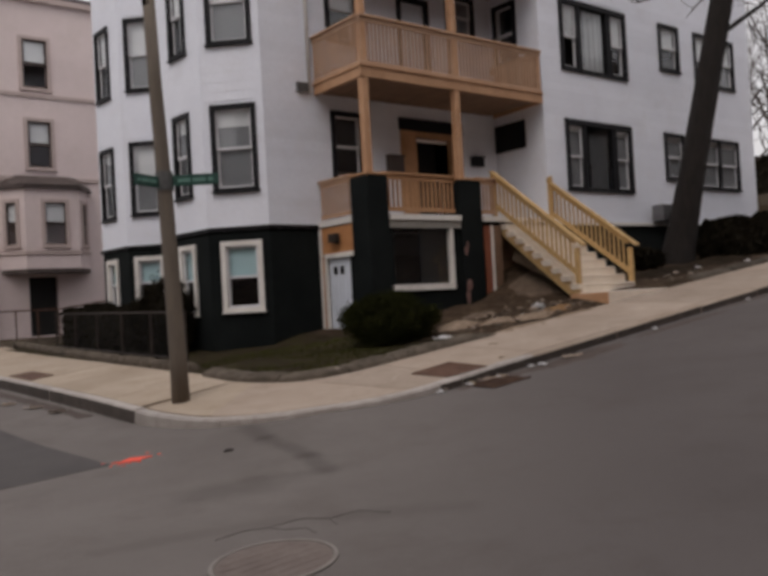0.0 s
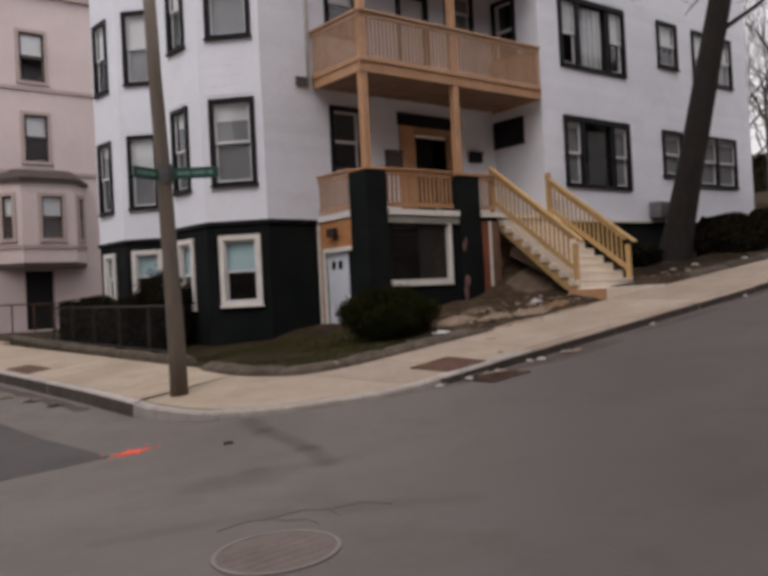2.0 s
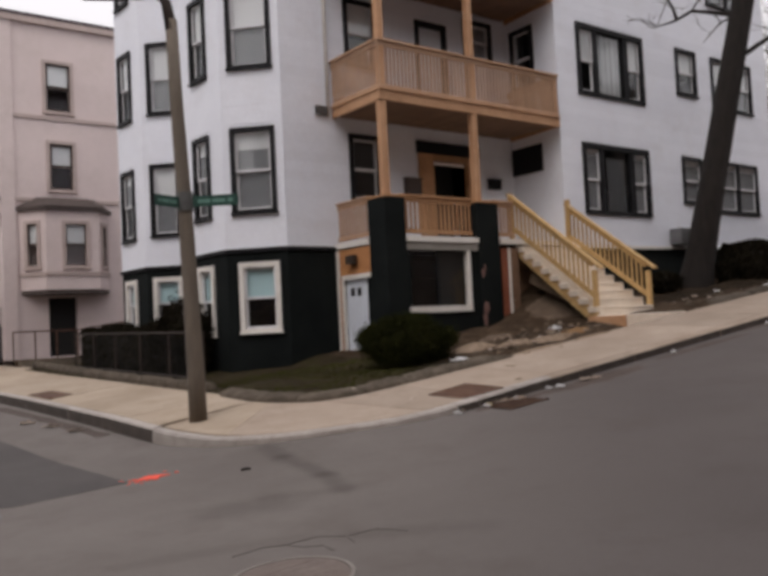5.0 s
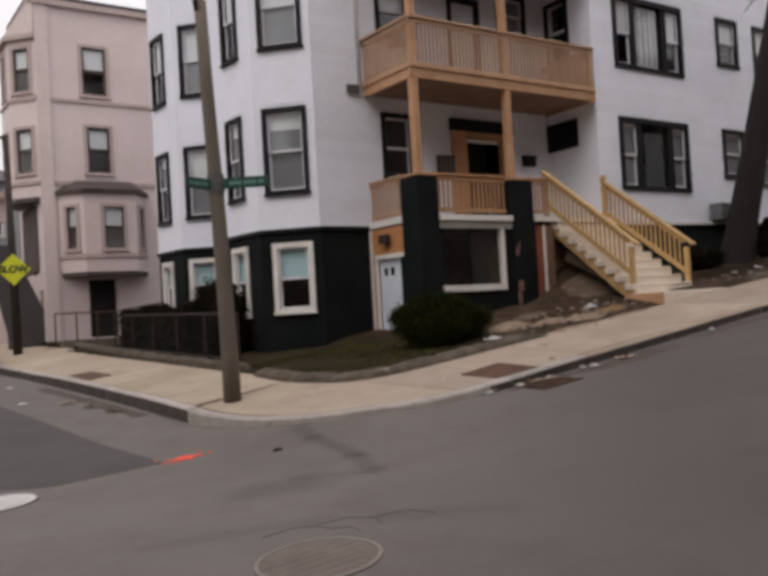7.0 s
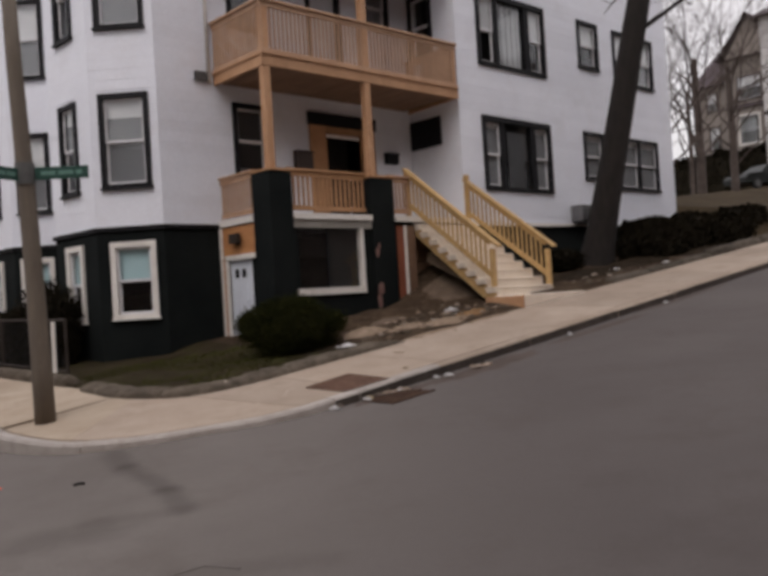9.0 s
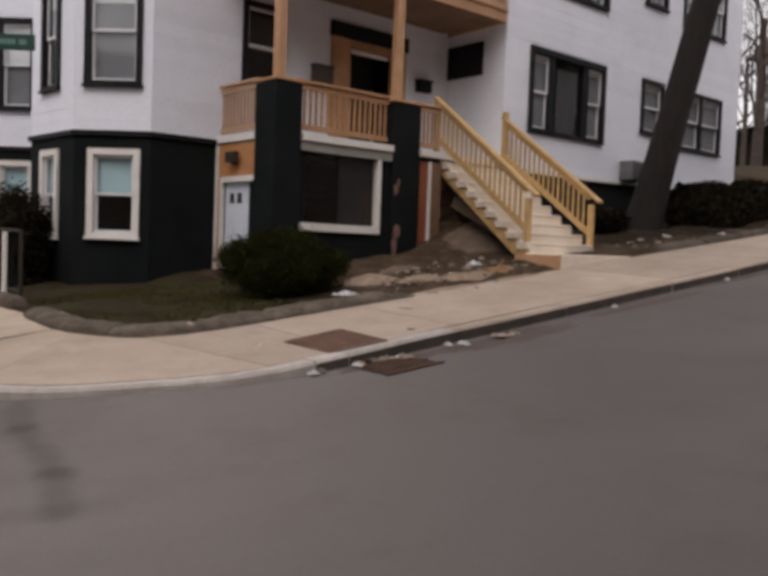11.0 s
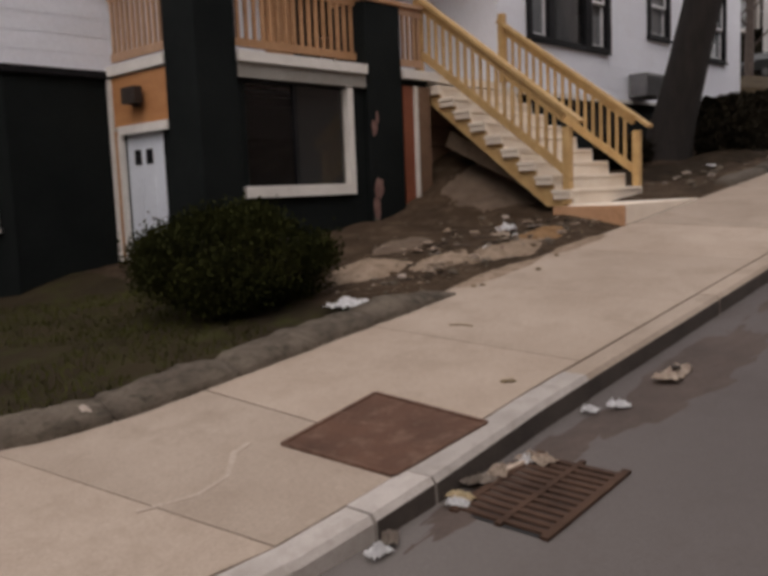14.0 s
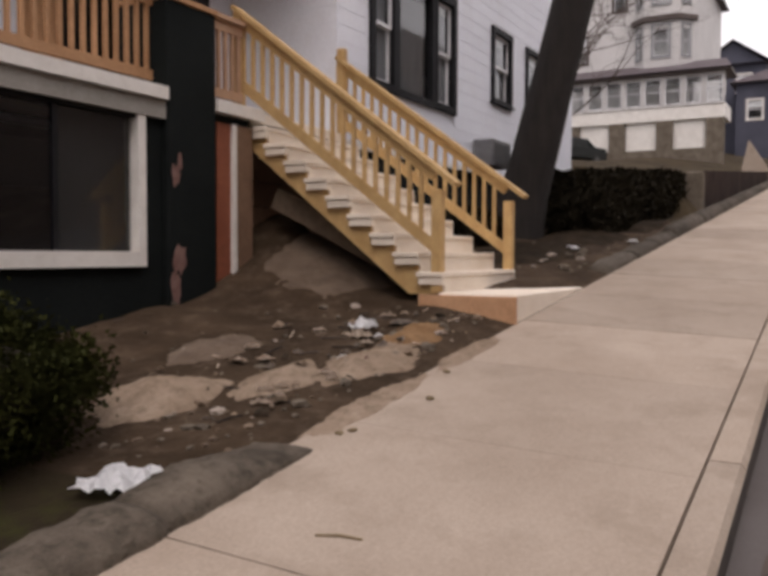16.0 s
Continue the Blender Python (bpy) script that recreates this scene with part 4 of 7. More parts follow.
# ---- balconies ----
for z, nm in ((6.27, "second"), (9.35, "third")):
    bal = thing("balcony", (15, 15.6, z), "cantilevered raw lumber balcony with close-set balusters above the porch", "balcony", "balconies of the white house")
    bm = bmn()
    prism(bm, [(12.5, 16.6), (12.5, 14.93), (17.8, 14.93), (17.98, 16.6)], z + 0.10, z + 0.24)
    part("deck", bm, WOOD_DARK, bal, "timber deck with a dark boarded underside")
    for a, b in (((12.46, 16.6), (12.46, 14.9)), ((12.42, 14.88), (17.84, 14.88)), ((17.82, 14.9), (17.95, 16.6))):
        bm = bmn()
        beam(bm, (*a, z + 0.115), (*b, z + 0.115), 0.05, 0.23)
        part("rim_joist", bm, WOOD_AMBER, bal)
        bm = bmn()
        beam(bm, (*a, z + 0.226), (*b, z + 0.226), 0.115, 0.032)
        part("deck_edge", bm, WOOD_AMBER, bal)
        L = (Vector(b) - Vector(a)).length
        railing(bal, a, b, z + 0.285, z + 1.24, int(L / 0.098), BALUSTER_PEACH, WOOD_PEACH)
    for x in (12.46, 14.97, 17.72):
        top = 9.35 if z < 7 else 12.6
        part("post", bbox((x, 14.86, z + 0.24), (x + (0.155 if x < 17 else 0.1), 15.015, top if x < 17 else z + 1.24), 0.012), WOOD_AMBER, bal)
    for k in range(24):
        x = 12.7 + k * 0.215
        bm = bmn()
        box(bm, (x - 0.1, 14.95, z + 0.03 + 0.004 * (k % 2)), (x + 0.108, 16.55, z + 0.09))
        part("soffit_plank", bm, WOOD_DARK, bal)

# ---- yard: lawn, bare dirt ----
def rough_yard(x, y):
    z = yard_z(x, y)
    e = min(1.0, max(0.0, (y - 12.2) * 2))
    return z + e * (0.05 * noise.noise((x * 0.9, y * 0.9, 3)) + 0.028 * noise.noise((x * 3.1, y * 3.1, 7)))


def yard_front(x):
    return 11.975 if x > 9.25 else 11.975 + (9.25 - x) * 1.9


def yard_sheet(name, x0, x1, step, mat, label, far=28.0):
    bm = bmn()
    xs = list(np.arange(x0, x1 + step / 2, step))
    rows = []
    for x in xs:
        f = yard_front(x)
        ys = [f + (far - f) * (k / 60) ** 1.6 for k in range(61)]
        rows.append([bm.verts.new((x, y, rough_yard(x, y))) for y in ys])
    for a, b in zip(rows, rows[1:]):
        for k in range(60):
            bm.faces.new((a[k], b[k], b[k + 1], a[k + 1]))
    return single(name, bm, mat, label, "yard", kind="structure", smooth=True)


# retaining wall that carries on the hedge line up the hill
rw = thing("retaining_wall", (37, 12.5, 3.6), "low dark red-brown retaining wall under the grass bank", "wall")
RETAIN = surface("sooty_brown_masonry", (0.030, 0.021, 0.018), (0.062, 0.044, 0.037), 1.2, 22, 0.95, 0.8, 0.015, vary=0.15, spec=0.05)
for k in range(18):
    x = 29.5 + k
    top = 3.86 + (x - 28.3) * 0.086
    bm = bmn()
    prism(bm, [(x, 12.42), (x + 0.985, 12.42), (x + 0.985, 12.75), (x, 12.75)], lambda a, b: walk_z(a, 12.0) - 0.2, lambda a, b: 3.86 + (a - 28.3) * 0.086)
    part("block", bm, RETAIN, rw)
part("end_pier", bbox((29.15, 12.36, 2.5), (29.47, 12.74, 3.92), 0.03), STONE, rw, "pale weathered end pier")
ck = thing("stair_cheek", (50, 13.2, 5.4), "pale sloping stone cheek wall of garden steps", "wall")
bm = bmn()
a = [bm.verts.new(p) for p in ((50, 12.6, 5.2), (50, 13.75, 5.2), (50, 13.7, 6.0), (50, 13.45, 7.2), (50, 12.65, 5.9))]
b = [bm.verts.new(v.co + Vector((0.8, 0, 0))) for v in a]
bm.faces.new(a)
bm.faces.new(b[::-1])
for k in range(5):
    bm.faces.new((a[k], b[k], b[(k + 1) % 5], a[(k + 1) % 5]))
part("cheek", bm, CONCRETE, ck)

yard_sheet("lawn", 8.62, 11.92, 0.15, GRASSY, "thin brown and green winter lawn at the corner")
yard_sheet("dirt_yard", 11.92, 26.02, 0.15, DIRT, "bare rubble-strewn dirt yard beside the stairs")
bm = bmn()
rows = []
for x in np.arange(26.0, 130.1, 1.0):
    rows.append([bm.verts.new((x, y, yard_z(min(x, 130), 12.2) + (0.0 if x < 29 else max(0.0, min(1.0, (y - 12.4) / 0.8)) * max(0.25, 0.85 - (x - 29) * 0.035) + 0.16 * max(0.0, min(y, 19.0) - 13.2)) + 0.1 * noise.noise((x * 0.5, y * 0.5, 2)))) for y in (11.98, 12.4, 13.2, 14.2, 15.5, 17.0, 19.0, 24.0, 32.0, 60.0)])
for a, b in zip(rows, rows[1:]):
    for k in range(9):
        bm.faces.new((a[k], b[k], b[k + 1], a[k + 1]))
single("grass_bank", bm, BANK, "brown winter grass bank rising beside the uphill pavement", "ground", kind="structure", smooth=True)

# ---- pavement slabs and kerb stones ----
pavement = thing("pavement", (8, 11, 0), "buff concrete pavement round the corner and up the hill", "pavement", kind="structure")
kerb = thing("kerb", (8, 10, 0), "worn granite kerb along the gutter", "kerb", kind="structure")
INNER = offset_line(KERB, 0.175)


def kerb_at(y):
    return min((p for p in INNER if p.x < 7.5), key=lambda p: abs(p.y - y))


def slab(cells, mat=CONCRETE):
    """A slab from rows of (kerb side, back side) points."""
    bm = bmn()
    n = 5
    dz = random.uniform(-0.004, 0.004)
    top, low = [], []
    for a, b in cells:
        pts = [Vector(a).lerp(Vector(b), k / n) for k in range(n + 1)]
        top.append([bm.verts.new((p.x, p.y, walk_z(p.x, p.y) + dz)) for p in pts])
        low.append([bm.verts.new((p.x, p.y, walk_z(p.x, p.y) - 0.14)) for p in pts])
    m = len(cells)
    for i in range(m - 1):
        for k in range(n):
            bm.faces.new((top[i][k], top[i + 1][k], top[i + 1][k + 1], top[i][k + 1]))
        bm.faces.new((top[i][0], low[i][0], low[i + 1][0], top[i + 1][0]))
        bm.faces.new((top[i][n], top[i + 1][n], low[i + 1][n], low[i][n]))
    for i in (0, m - 1):
        for k in range(n):
            bm.faces.new((top[i][k], top[i][k + 1], low[i][k + 1], low[i][k]))
    part("paving_slab", bm, mat, pavement)


x = 10.18
while x < 118:
    w = 1.53 if x < 40 else 4.5
    q = np.linspace(x + 0.006, x + w - 0.006, 4)
    slab([((c, kerb_y(c) + 0.182), (c, 11.985)) for c in q])
    x += w
y = 58.0
while y > 13.5:
    w = 1.5 if y < 36 else 3.2
    w = min(w, y - 13.3)
    q = np.linspace(y - 0.006, y - w + 0.006, 4)
    slab([((kerb_at(c).x, c), (8.62 + max(0, c - 24) * 0.08, c)) for c in q], CONCRETE_SANDY)
    y -= w
corner_k = [p for p in INNER if p.x < 10.1 and p.y < 13.3] + [Vector((10.17, kerb_y(10.17) + 0.182))]
corner_o = smooth_line([(8.62, 13.29), (8.66, 12.95), (8.85, 12.5), (9.15, 12.12), (9.61, 11.985), (10.17, 11.985)], 0.1)
kerb_cuts = [0, next(k for k, p in enumerate(corner_k) if p.y < 11.6), next(k for k, p in enumerate(corner_k) if p.x > 8.87), len(corner_k) - 1]
back_cuts = [0, next(k for k, p in enumerate(corner_o) if p.y < 12.97), next(k for k, p in enumerate(corner_o) if p.y < 12.48), len(corner_o) - 1]


def along(line, f):
    k = min(len(line) - 2, int(f))
    return line[k].lerp(line[k + 1], f - k)


for j in range(3):
    rows = []
    for q in np.linspace(0.0012, 0.9988, 9):
        rows.append((along(corner_k, kerb_cuts[j] + q * (kerb_cuts[j + 1] - kerb_cuts[j])), along(corner_o, back_cuts[j] + q * (back_cuts[j + 1] - back_cuts[j]))))
    slab(rows, CONCRETE_SANDY if j < 1 else CONCRETE)

# kerb stones
run, stone, k = 0.0, [], 0
lens = (2.1, 1.35, 1.15, 1.6, 2.2, 1.9)


def kerb_stone(pts):
    bm = bmn()
    rings = []
    dz, dd = random.uniform(-0.006, 0.008), random.uniform(-0.008, 0.008)
    for i, p in enumerate(pts):
        t = (pts[min(i + 1, len(pts) - 1)] - pts[max(i - 1, 0)]).normalized()
        n = Vector((-t.y, t.x))
        if i == 0:
            p = p + t * 0.006
        if i == len(pts) - 1:
            p = p - t * 0.006
        g = p + n * 0.1
        top, bot = walk_z(g.x, g.y) + dz, road_z(p.x, p.y) - 0.15
        rings.append([bm.verts.new((q.x, q.y, z)) for q, z in ((p + n * (dd - 0.012), bot), (p + n * dd, top - 0.03), (p + n * (dd + 0.025), top), (p + n * 0.168, top), (p + n * 0.168, bot))])
    for a, b in zip(rings, rings[1:]):
        for q in range(5):
            f = bm.faces.new((a[q], b[q], b[(q + 1) % 5], a[(q + 1) % 5]))
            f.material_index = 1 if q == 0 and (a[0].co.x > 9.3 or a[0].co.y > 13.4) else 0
    bm.faces.new(rings[0])
    bm.faces.new(rings[-1][::-1])
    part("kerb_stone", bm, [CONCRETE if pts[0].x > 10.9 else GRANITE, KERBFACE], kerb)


for i, p in enumerate(KERB):
    if stone:
        run += (p - stone[-1]).length
    stone.append(p)
    far = p.y > 36 or p.x > 45
    drain_side = p.y < 10.4 and 8.7 < p.x < 11.3
    cut = i and drain_side and any(KERB[i - 1].x < c <= p.x for c in (9.4, 9.82, 11.15))
    if cut or (run > (lens[k % 6] if not far else 6.0) and not drain_side) or i == len(KERB) - 1:
        if len(stone) > 1:
            kerb_stone(stone)
        stone, run = [p], 0.0
        k += 1

# ---- road marks ----
def flat_patch(name, poly, mat, label, category, h=0.005, zf=road_top, sub=0.35):
    """A thin sheet laid on the sloping ground."""
    bm = bmn()
    vs = [bm.verts.new((x, y, 0)) for x, y in poly]
    f = bm.faces.new(vs)
    bmesh.ops.triangulate(bm, faces=[f])
    for _ in range(4):
        long = [e for e in bm.edges if e.calc_length() > sub]
        if long:
            bmesh.ops.subdivide_edges(bm, edges=long, cuts=1)
            bmesh.ops.triangulate(bm, faces=bm.faces[:])
    for v in bm.verts:
        v.co.z = zf(v.co.x, v.co.y) + h
    rim = bmesh.ops.extrude_edge_only(bm, edges=[e for e in bm.edges if e.is_boundary])
    for v in rim["geom"]:
        if isinstance(v, bmesh.types.BMVert):
            v.co.z -= 0.02
    return single(name, bm, mat, label, category, kind="structure")


def wobbly(cx, cy, rx, ry, n=22, amt=0.18, rot=0.0, seed=1):
    out = []
    for k in range(n):
        a = 2 * math.pi * k / n
        r = 1 + amt * noise.noise((math.cos(a) * 2 + seed, math.sin(a) * 2, seed * 3.3))
        x, y = rx * r * math.cos(a), ry * r * math.sin(a)
        out.append((cx + x * math.cos(rot) - y * math.sin(rot), cy + x * math.sin(rot) + y * math.cos(rot)))
    return out


def ribbon(pts, w):
    line = smooth_line(pts, 0.2)
    wv = [w * (0.75 + 0.5 * noise.noise((p.x * 2, p.y * 2, 1))) for p in line]
    left = offset_line(line, 1.0)
    L = [p + (q - p) * a for p, q, a in zip(line, left, wv)]
    R = [p - (q - p) * a for p, q, a in zip(line, left, wv)]
    return [tuple(p) for p in L] + [tuple(p) for p in reversed(R)]


SILT = surface("gutter_silt", (0.050, 0.036, 0.029), (0.088, 0.064, 0.052), 2, 40, 0.95, 0.6, 0.006)
flat_patch("road_patch", [(5.54, 10.66), (5.47, 13.2), (5.42, 15.5), (5.2, 21.7), (4.3, 25.0), (3.5, 21.0), (3.66, 15.4), (3.9, 14.0), (3.83, 12.0), (3.71, 11.3), (4.37, 10.72)], ASPHALT_NEW, "dark newer asphalt patch in the side street", "road patch")
for pts in ([(5.05, 7.18), (5.3, 7.2), (5.42, 7.12), (5.72, 7.08), (5.85, 6.9), (5.8, 6.72)], [(5.45, 7.1), (5.5, 6.95), (5.62, 6.85), (5.6, 6.7)], [(5.85, 6.9), (6.1, 6.85), (6.2, 6.6)]):
    flat_patch("road_crack", ribbon(pts, 0.009), TAR, "thin crack in the worn asphalt", "road crack", 0.006)
flat_patch("paint_mark", wobbly(5.77, 10.60, 0.15, 0.10, 30, 0.7, -0.45, 2), REDPAINT, "fluorescent red survey paint mark on the road", "paint mark", 0.008)
random.seed(31)
for k in range(16):
    d, a = abs(random.gauss(0.12, 0.09)), random.uniform(0, 6.28)
    flat_patch("paint_mark", wobbly(5.77 + 1.5 * d * math.cos(a), 10.60 + 0.9 * d * math.sin(a), 0.022, 0.016, 8, 0.6, a, k), REDPAINT, "fleck of red survey paint on the road", "paint mark", 0.007)
flat_patch("gutter_dirt", ribbon([(6.45, 21.0), (6.55, 17.5), (6.58, 14.6)], 0.14), SILT, "strip of dirt along the side street kerb", "dirt", 0.005)


def manhole(cx, cy, r, ring, cover, label):
    t = thing("manhole_cover", (cx, cy, road_top(cx, cy)), label, "manhole")
    bm = bmn()
    n = 40
    for k in range(n):
        a0, a1 = 2 * math.pi * k / n, 2 * math.pi * (k + 1) / n
        v = []
        for h in (0.012, -0.03):
            for a, q in ((a0, r), (a1, r), (a1, r * 0.93), (a0, r * 0.93)):
                x, y = cx + q * math.cos(a), cy + q * math.sin(a)
                v.append(bm.verts.new((x, y, road_top(x, y) + h)))
        bm.faces.new(v[:4])
        bm.faces.new((v[0], v[1], v[5], v[4]))
        bm.faces.new((v[2], v[3], v[7], v[6]))
    part("rim", bm, ring, t, "worn bright iron rim")
    bm = bmn()
    disc(bm, (cx, cy), r * 0.92, lambda x, y: road_top(x, y) - 0.03, lambda x, y: road_top(x, y) + 0.009, 40)
    part("lid", bm, cover, t)
    for k in range(-3, 4):
        y = cy + k * r * 0.24
        L = math.sqrt(max(0.01, (r * 0.82) ** 2 - (k * r * 0.24) ** 2))
        bm = bmn()
        prism(bm, [(cx - L, y - 0.018), (cx + L, y - 0.018), (cx + L, y + 0.018), (cx - L, y + 0.018)], lambda a, b: road_top(a, b) + 0.008, lambda a, b: road_top(a, b) + 0.0105)
        part("rib", bm, cover, t)


MH = surface("worn_manhole_iron", (0.12, 0.092, 0.078), (0.18, 0.145, 0.125), 5, 50, 0.75, 0.5, metal=0.2)
MH_RIM = surface("polished_iron_rim", (0.20, 0.18, 0.16), (0.26, 0.235, 0.21), 5, 50, 0.5, 0.3, metal=0.3)
manhole(5.09, 6.42, 0.42, MH_RIM, MH, "worn round iron manhole cover in the asphalt")
manhole(3.80, 10.42, 0.40, STEEL, surface("pale_cover", (0.42, 0.41, 0.39), (0.60, 0.59, 0.57), 3, 40, 0.6, 0.3), "pale whitish round cover in the side street")

# vault plates in the pavement
def vault(poly, label):
    cx, cy = sum(p[0] for p in poly) / 4, sum(p[1] for p in poly) / 4
    t = thing("vault_cover", (cx, cy, walk_z(cx, cy)), label, "utility cover")
    bm = bmn()
    prism(bm, poly, lambda x, y: walk_z(x, y) - 0.02, lambda x, y: walk_z(x, y) + 0.010)
    part("plate", bm, RUST, t)
    for i in range(4):
        a, b = Vector(poly[i]), Vector(poly[(i + 1) % 4])
        bm = bmn()
        beam(bm, (*a, walk_z(*a) + 0.008), (*b, walk_z(*b) + 0.008), 0.03, 0.014)
        part("rim", bm, RUST, t)


vault([(9.92, 9.985), (10.63, 9.985), (10.66, 10.79), (9.885, 10.71)], "square rusty brown iron cover in the pavement")
vault([(6.99, 19.1), (7.45, 19.2), (7.42, 20.6), (6.99, 20.7)], "dull brown iron cover in the side street pavement")

GRATE = surface("rust_brown_grate", (0.04, 0.022, 0.014), (0.085, 0.048, 0.031), 5, 50, 0.85, 0.5, spec=0.2)
# storm drain grate
dr = thing("storm_drain", (10.5, 9.55, road_top(10.5, 9.55)), "rusty iron storm drain grate clogged with litter in the gutter", "drain")
# Solid plate flush with the road, near black for the shade below the bars
bm = bmn()
prism(bm, [(9.98, 9.22), (10.68, 9.24), (10.68, 9.71), (9.98, 9.69)], lambda x, y: road_top(x, y) - 0.06, lambda x, y: road_top(x, y) + 0.004)
part("pit", bm, DARKROOM, dr, "near-black plate painted as the shaded hollow under the bars")
for k in range(12):
    x = 10.0 + k * 0.057
    bm = bmn()
    prism(bm, [(x, 9.24), (x + 0.030, 9.24), (x + 0.030, 9.69), (x, 9.69)], lambda a, b: road_top(a, b) + 0.003, lambda a, b: road_top(a, b) + 0.016)
    part("bar", bm, GRATE, dr)
for y0, y1 in ((9.21, 9.25), (9.44, 9.47), (9.67, 9.71)):
    bm = bmn()
    prism(bm, [(9.97, y0), (10.70, y0 + 0.012), (10.70, y1 + 0.012), (9.97, y1)], lambda a, b: road_top(a, b) + 0.003, lambda a, b: road_top(a, b) + 0.018)
    part("cross_bar", bm, GRATE, dr)

# ---- stone edging of the lawn ----
edging = thing("lawn_edging", (9, 12.1, 0.7), "low weathered stone edging of the lawn, broken at its end", "edging")
EDGE = smooth_line([(8.72, 14.55), (8.68, 13.9), (8.66, 13.2), (8.82, 12.65), (9.08, 12.22), (9.6, 12.02), (10.6, 12.0), (11.6, 12.01), (12.75, 12.0)], 0.13)


def edge_stone(pts, w, h, parent, mat=EDGING, worn=0.0):
    """A rough low stone with rounded shoulders and a crumbled face; worn is the length over which its far end has crumbled away."""
    bm = bmn()
    rings = []
    fine = [a.lerp(b, q / 3) for a, b in zip(pts, pts[1:]) for q in range(3)] + [pts[-1]]
    for i, p in enumerate(fine):
        t = (fine[min(i + 1, len(fine) - 1)] - fine[max(i - 1, 0)]).normalized()
        n = Vector((-t.y, t.x))
        z = walk_z(p.x, p.y)
        end = min(1.0, 0.78 + 0.12 * min(i, len(fine) - 1 - i))
        if worn:
            end *= min(1.0, 0.12 + (pts[-1] - p).length / worn)
        hh = (h + noise.noise((p.x * 2.2, p.y * 2.2, 9)) * 0.022) * end
        ring = []
        for k, (d, u) in enumerate(((-0.60, -0.1), (-0.56, 0.25), (-0.45, 0.62), (-0.25, 0.93), (0.0, 1.05), (0.3, 1.0), (0.48, 0.6), (0.5, -0.1))):
            j = noise.noise((p.x * 7, p.y * 7 + k, 2)) * 0.024 + noise.noise((p.x * 19, p.y * 19, k)) * 0.010
            q = p + n * (d * w * (0.9 + 0.1 * end) + j)
            ring.append(bm.verts.new((q.x, q.y, z + (u * hh if u > 0 else u) + (j * 0.7 if u > 0 else 0))))
        rings.append(ring)
    m = len(rings[0])
    for a, b in zip(rings, rings[1:]):
        for q in range(m):
            bm.faces.new((a[q], b[q], b[(q + 1) % m], a[(q + 1) % m]))
    bm.faces.new(rings[0])
    bm.faces.new(rings[-1][::-1])
    part("edging_stone", bm, mat, parent, smooth=True)


i = 0
for n in (7, 8, 6, 6, 9, 8, 7, 9, 12):
    if i + 2 < len(EDGE):
        edge_stone(EDGE[i:i + n + 1], 0.36, 0.10, edging, worn=0.7 if i + n >= len(EDGE) - 1 else 0.0)
    i += n
edging2 = thing("lawn_edging", (8.7, 19, 0.8), "low stone edging along the side street yard", "edging")
line = smooth_line([(8.72, 15.3), (8.75, 18), (8.85, 21.5), (9.05, 25.5), (9.4, 29.5)], 0.3)
i = 0
while i + 2 < len(line):
    edge_stone(line[i:i + 7], 0.26, 0.16, edging2)
    i += 6
MOSSY = surface("sooty_field_stone", (0.055, 0.046, 0.036), (0.12, 0.102, 0.083), 2.2, 14, 0.95, 0.8, 0.03, vary=0.2, spec=0.1)
wall3 = thing("low_stone_wall", (28, 12.1, 2.6), "low rough stone wall beside the uphill pavement", "wall")
line = [Vector((x, 12.12)) for x in np.arange(19.3, 60, 0.5)]
i = 0
while i + 2 < len(line):
    edge_stone(line[i:i + 4], 0.26, 0.11 if line[i].x < 23 else 0.19, wall3, MOSSY)
    i += 3

# ---- shrubs ----
def leaf_cloud(bm, n, place, size, flat=0.5):
    for _ in range(n):
        c, out = place()
        d = Vector((random.gauss(0, 1), random.gauss(0, 1), random.gauss(0, 1))) + Vector(out) * 1.2
        d.normalize()
        s = d.cross(Vector((random.random(), random.random(), random.random() + 0.1))).normalized()
        r = size * random.uniform(0.6, 1.4)
        c = Vector(c)
        v = [bm.verts.new(c + s * r * 0.45), bm.verts.new(c + d * r), bm.verts.new(c - s * r * 0.45), bm.verts.new(c - d * r * 0.4)]
        bm.faces.new(v)


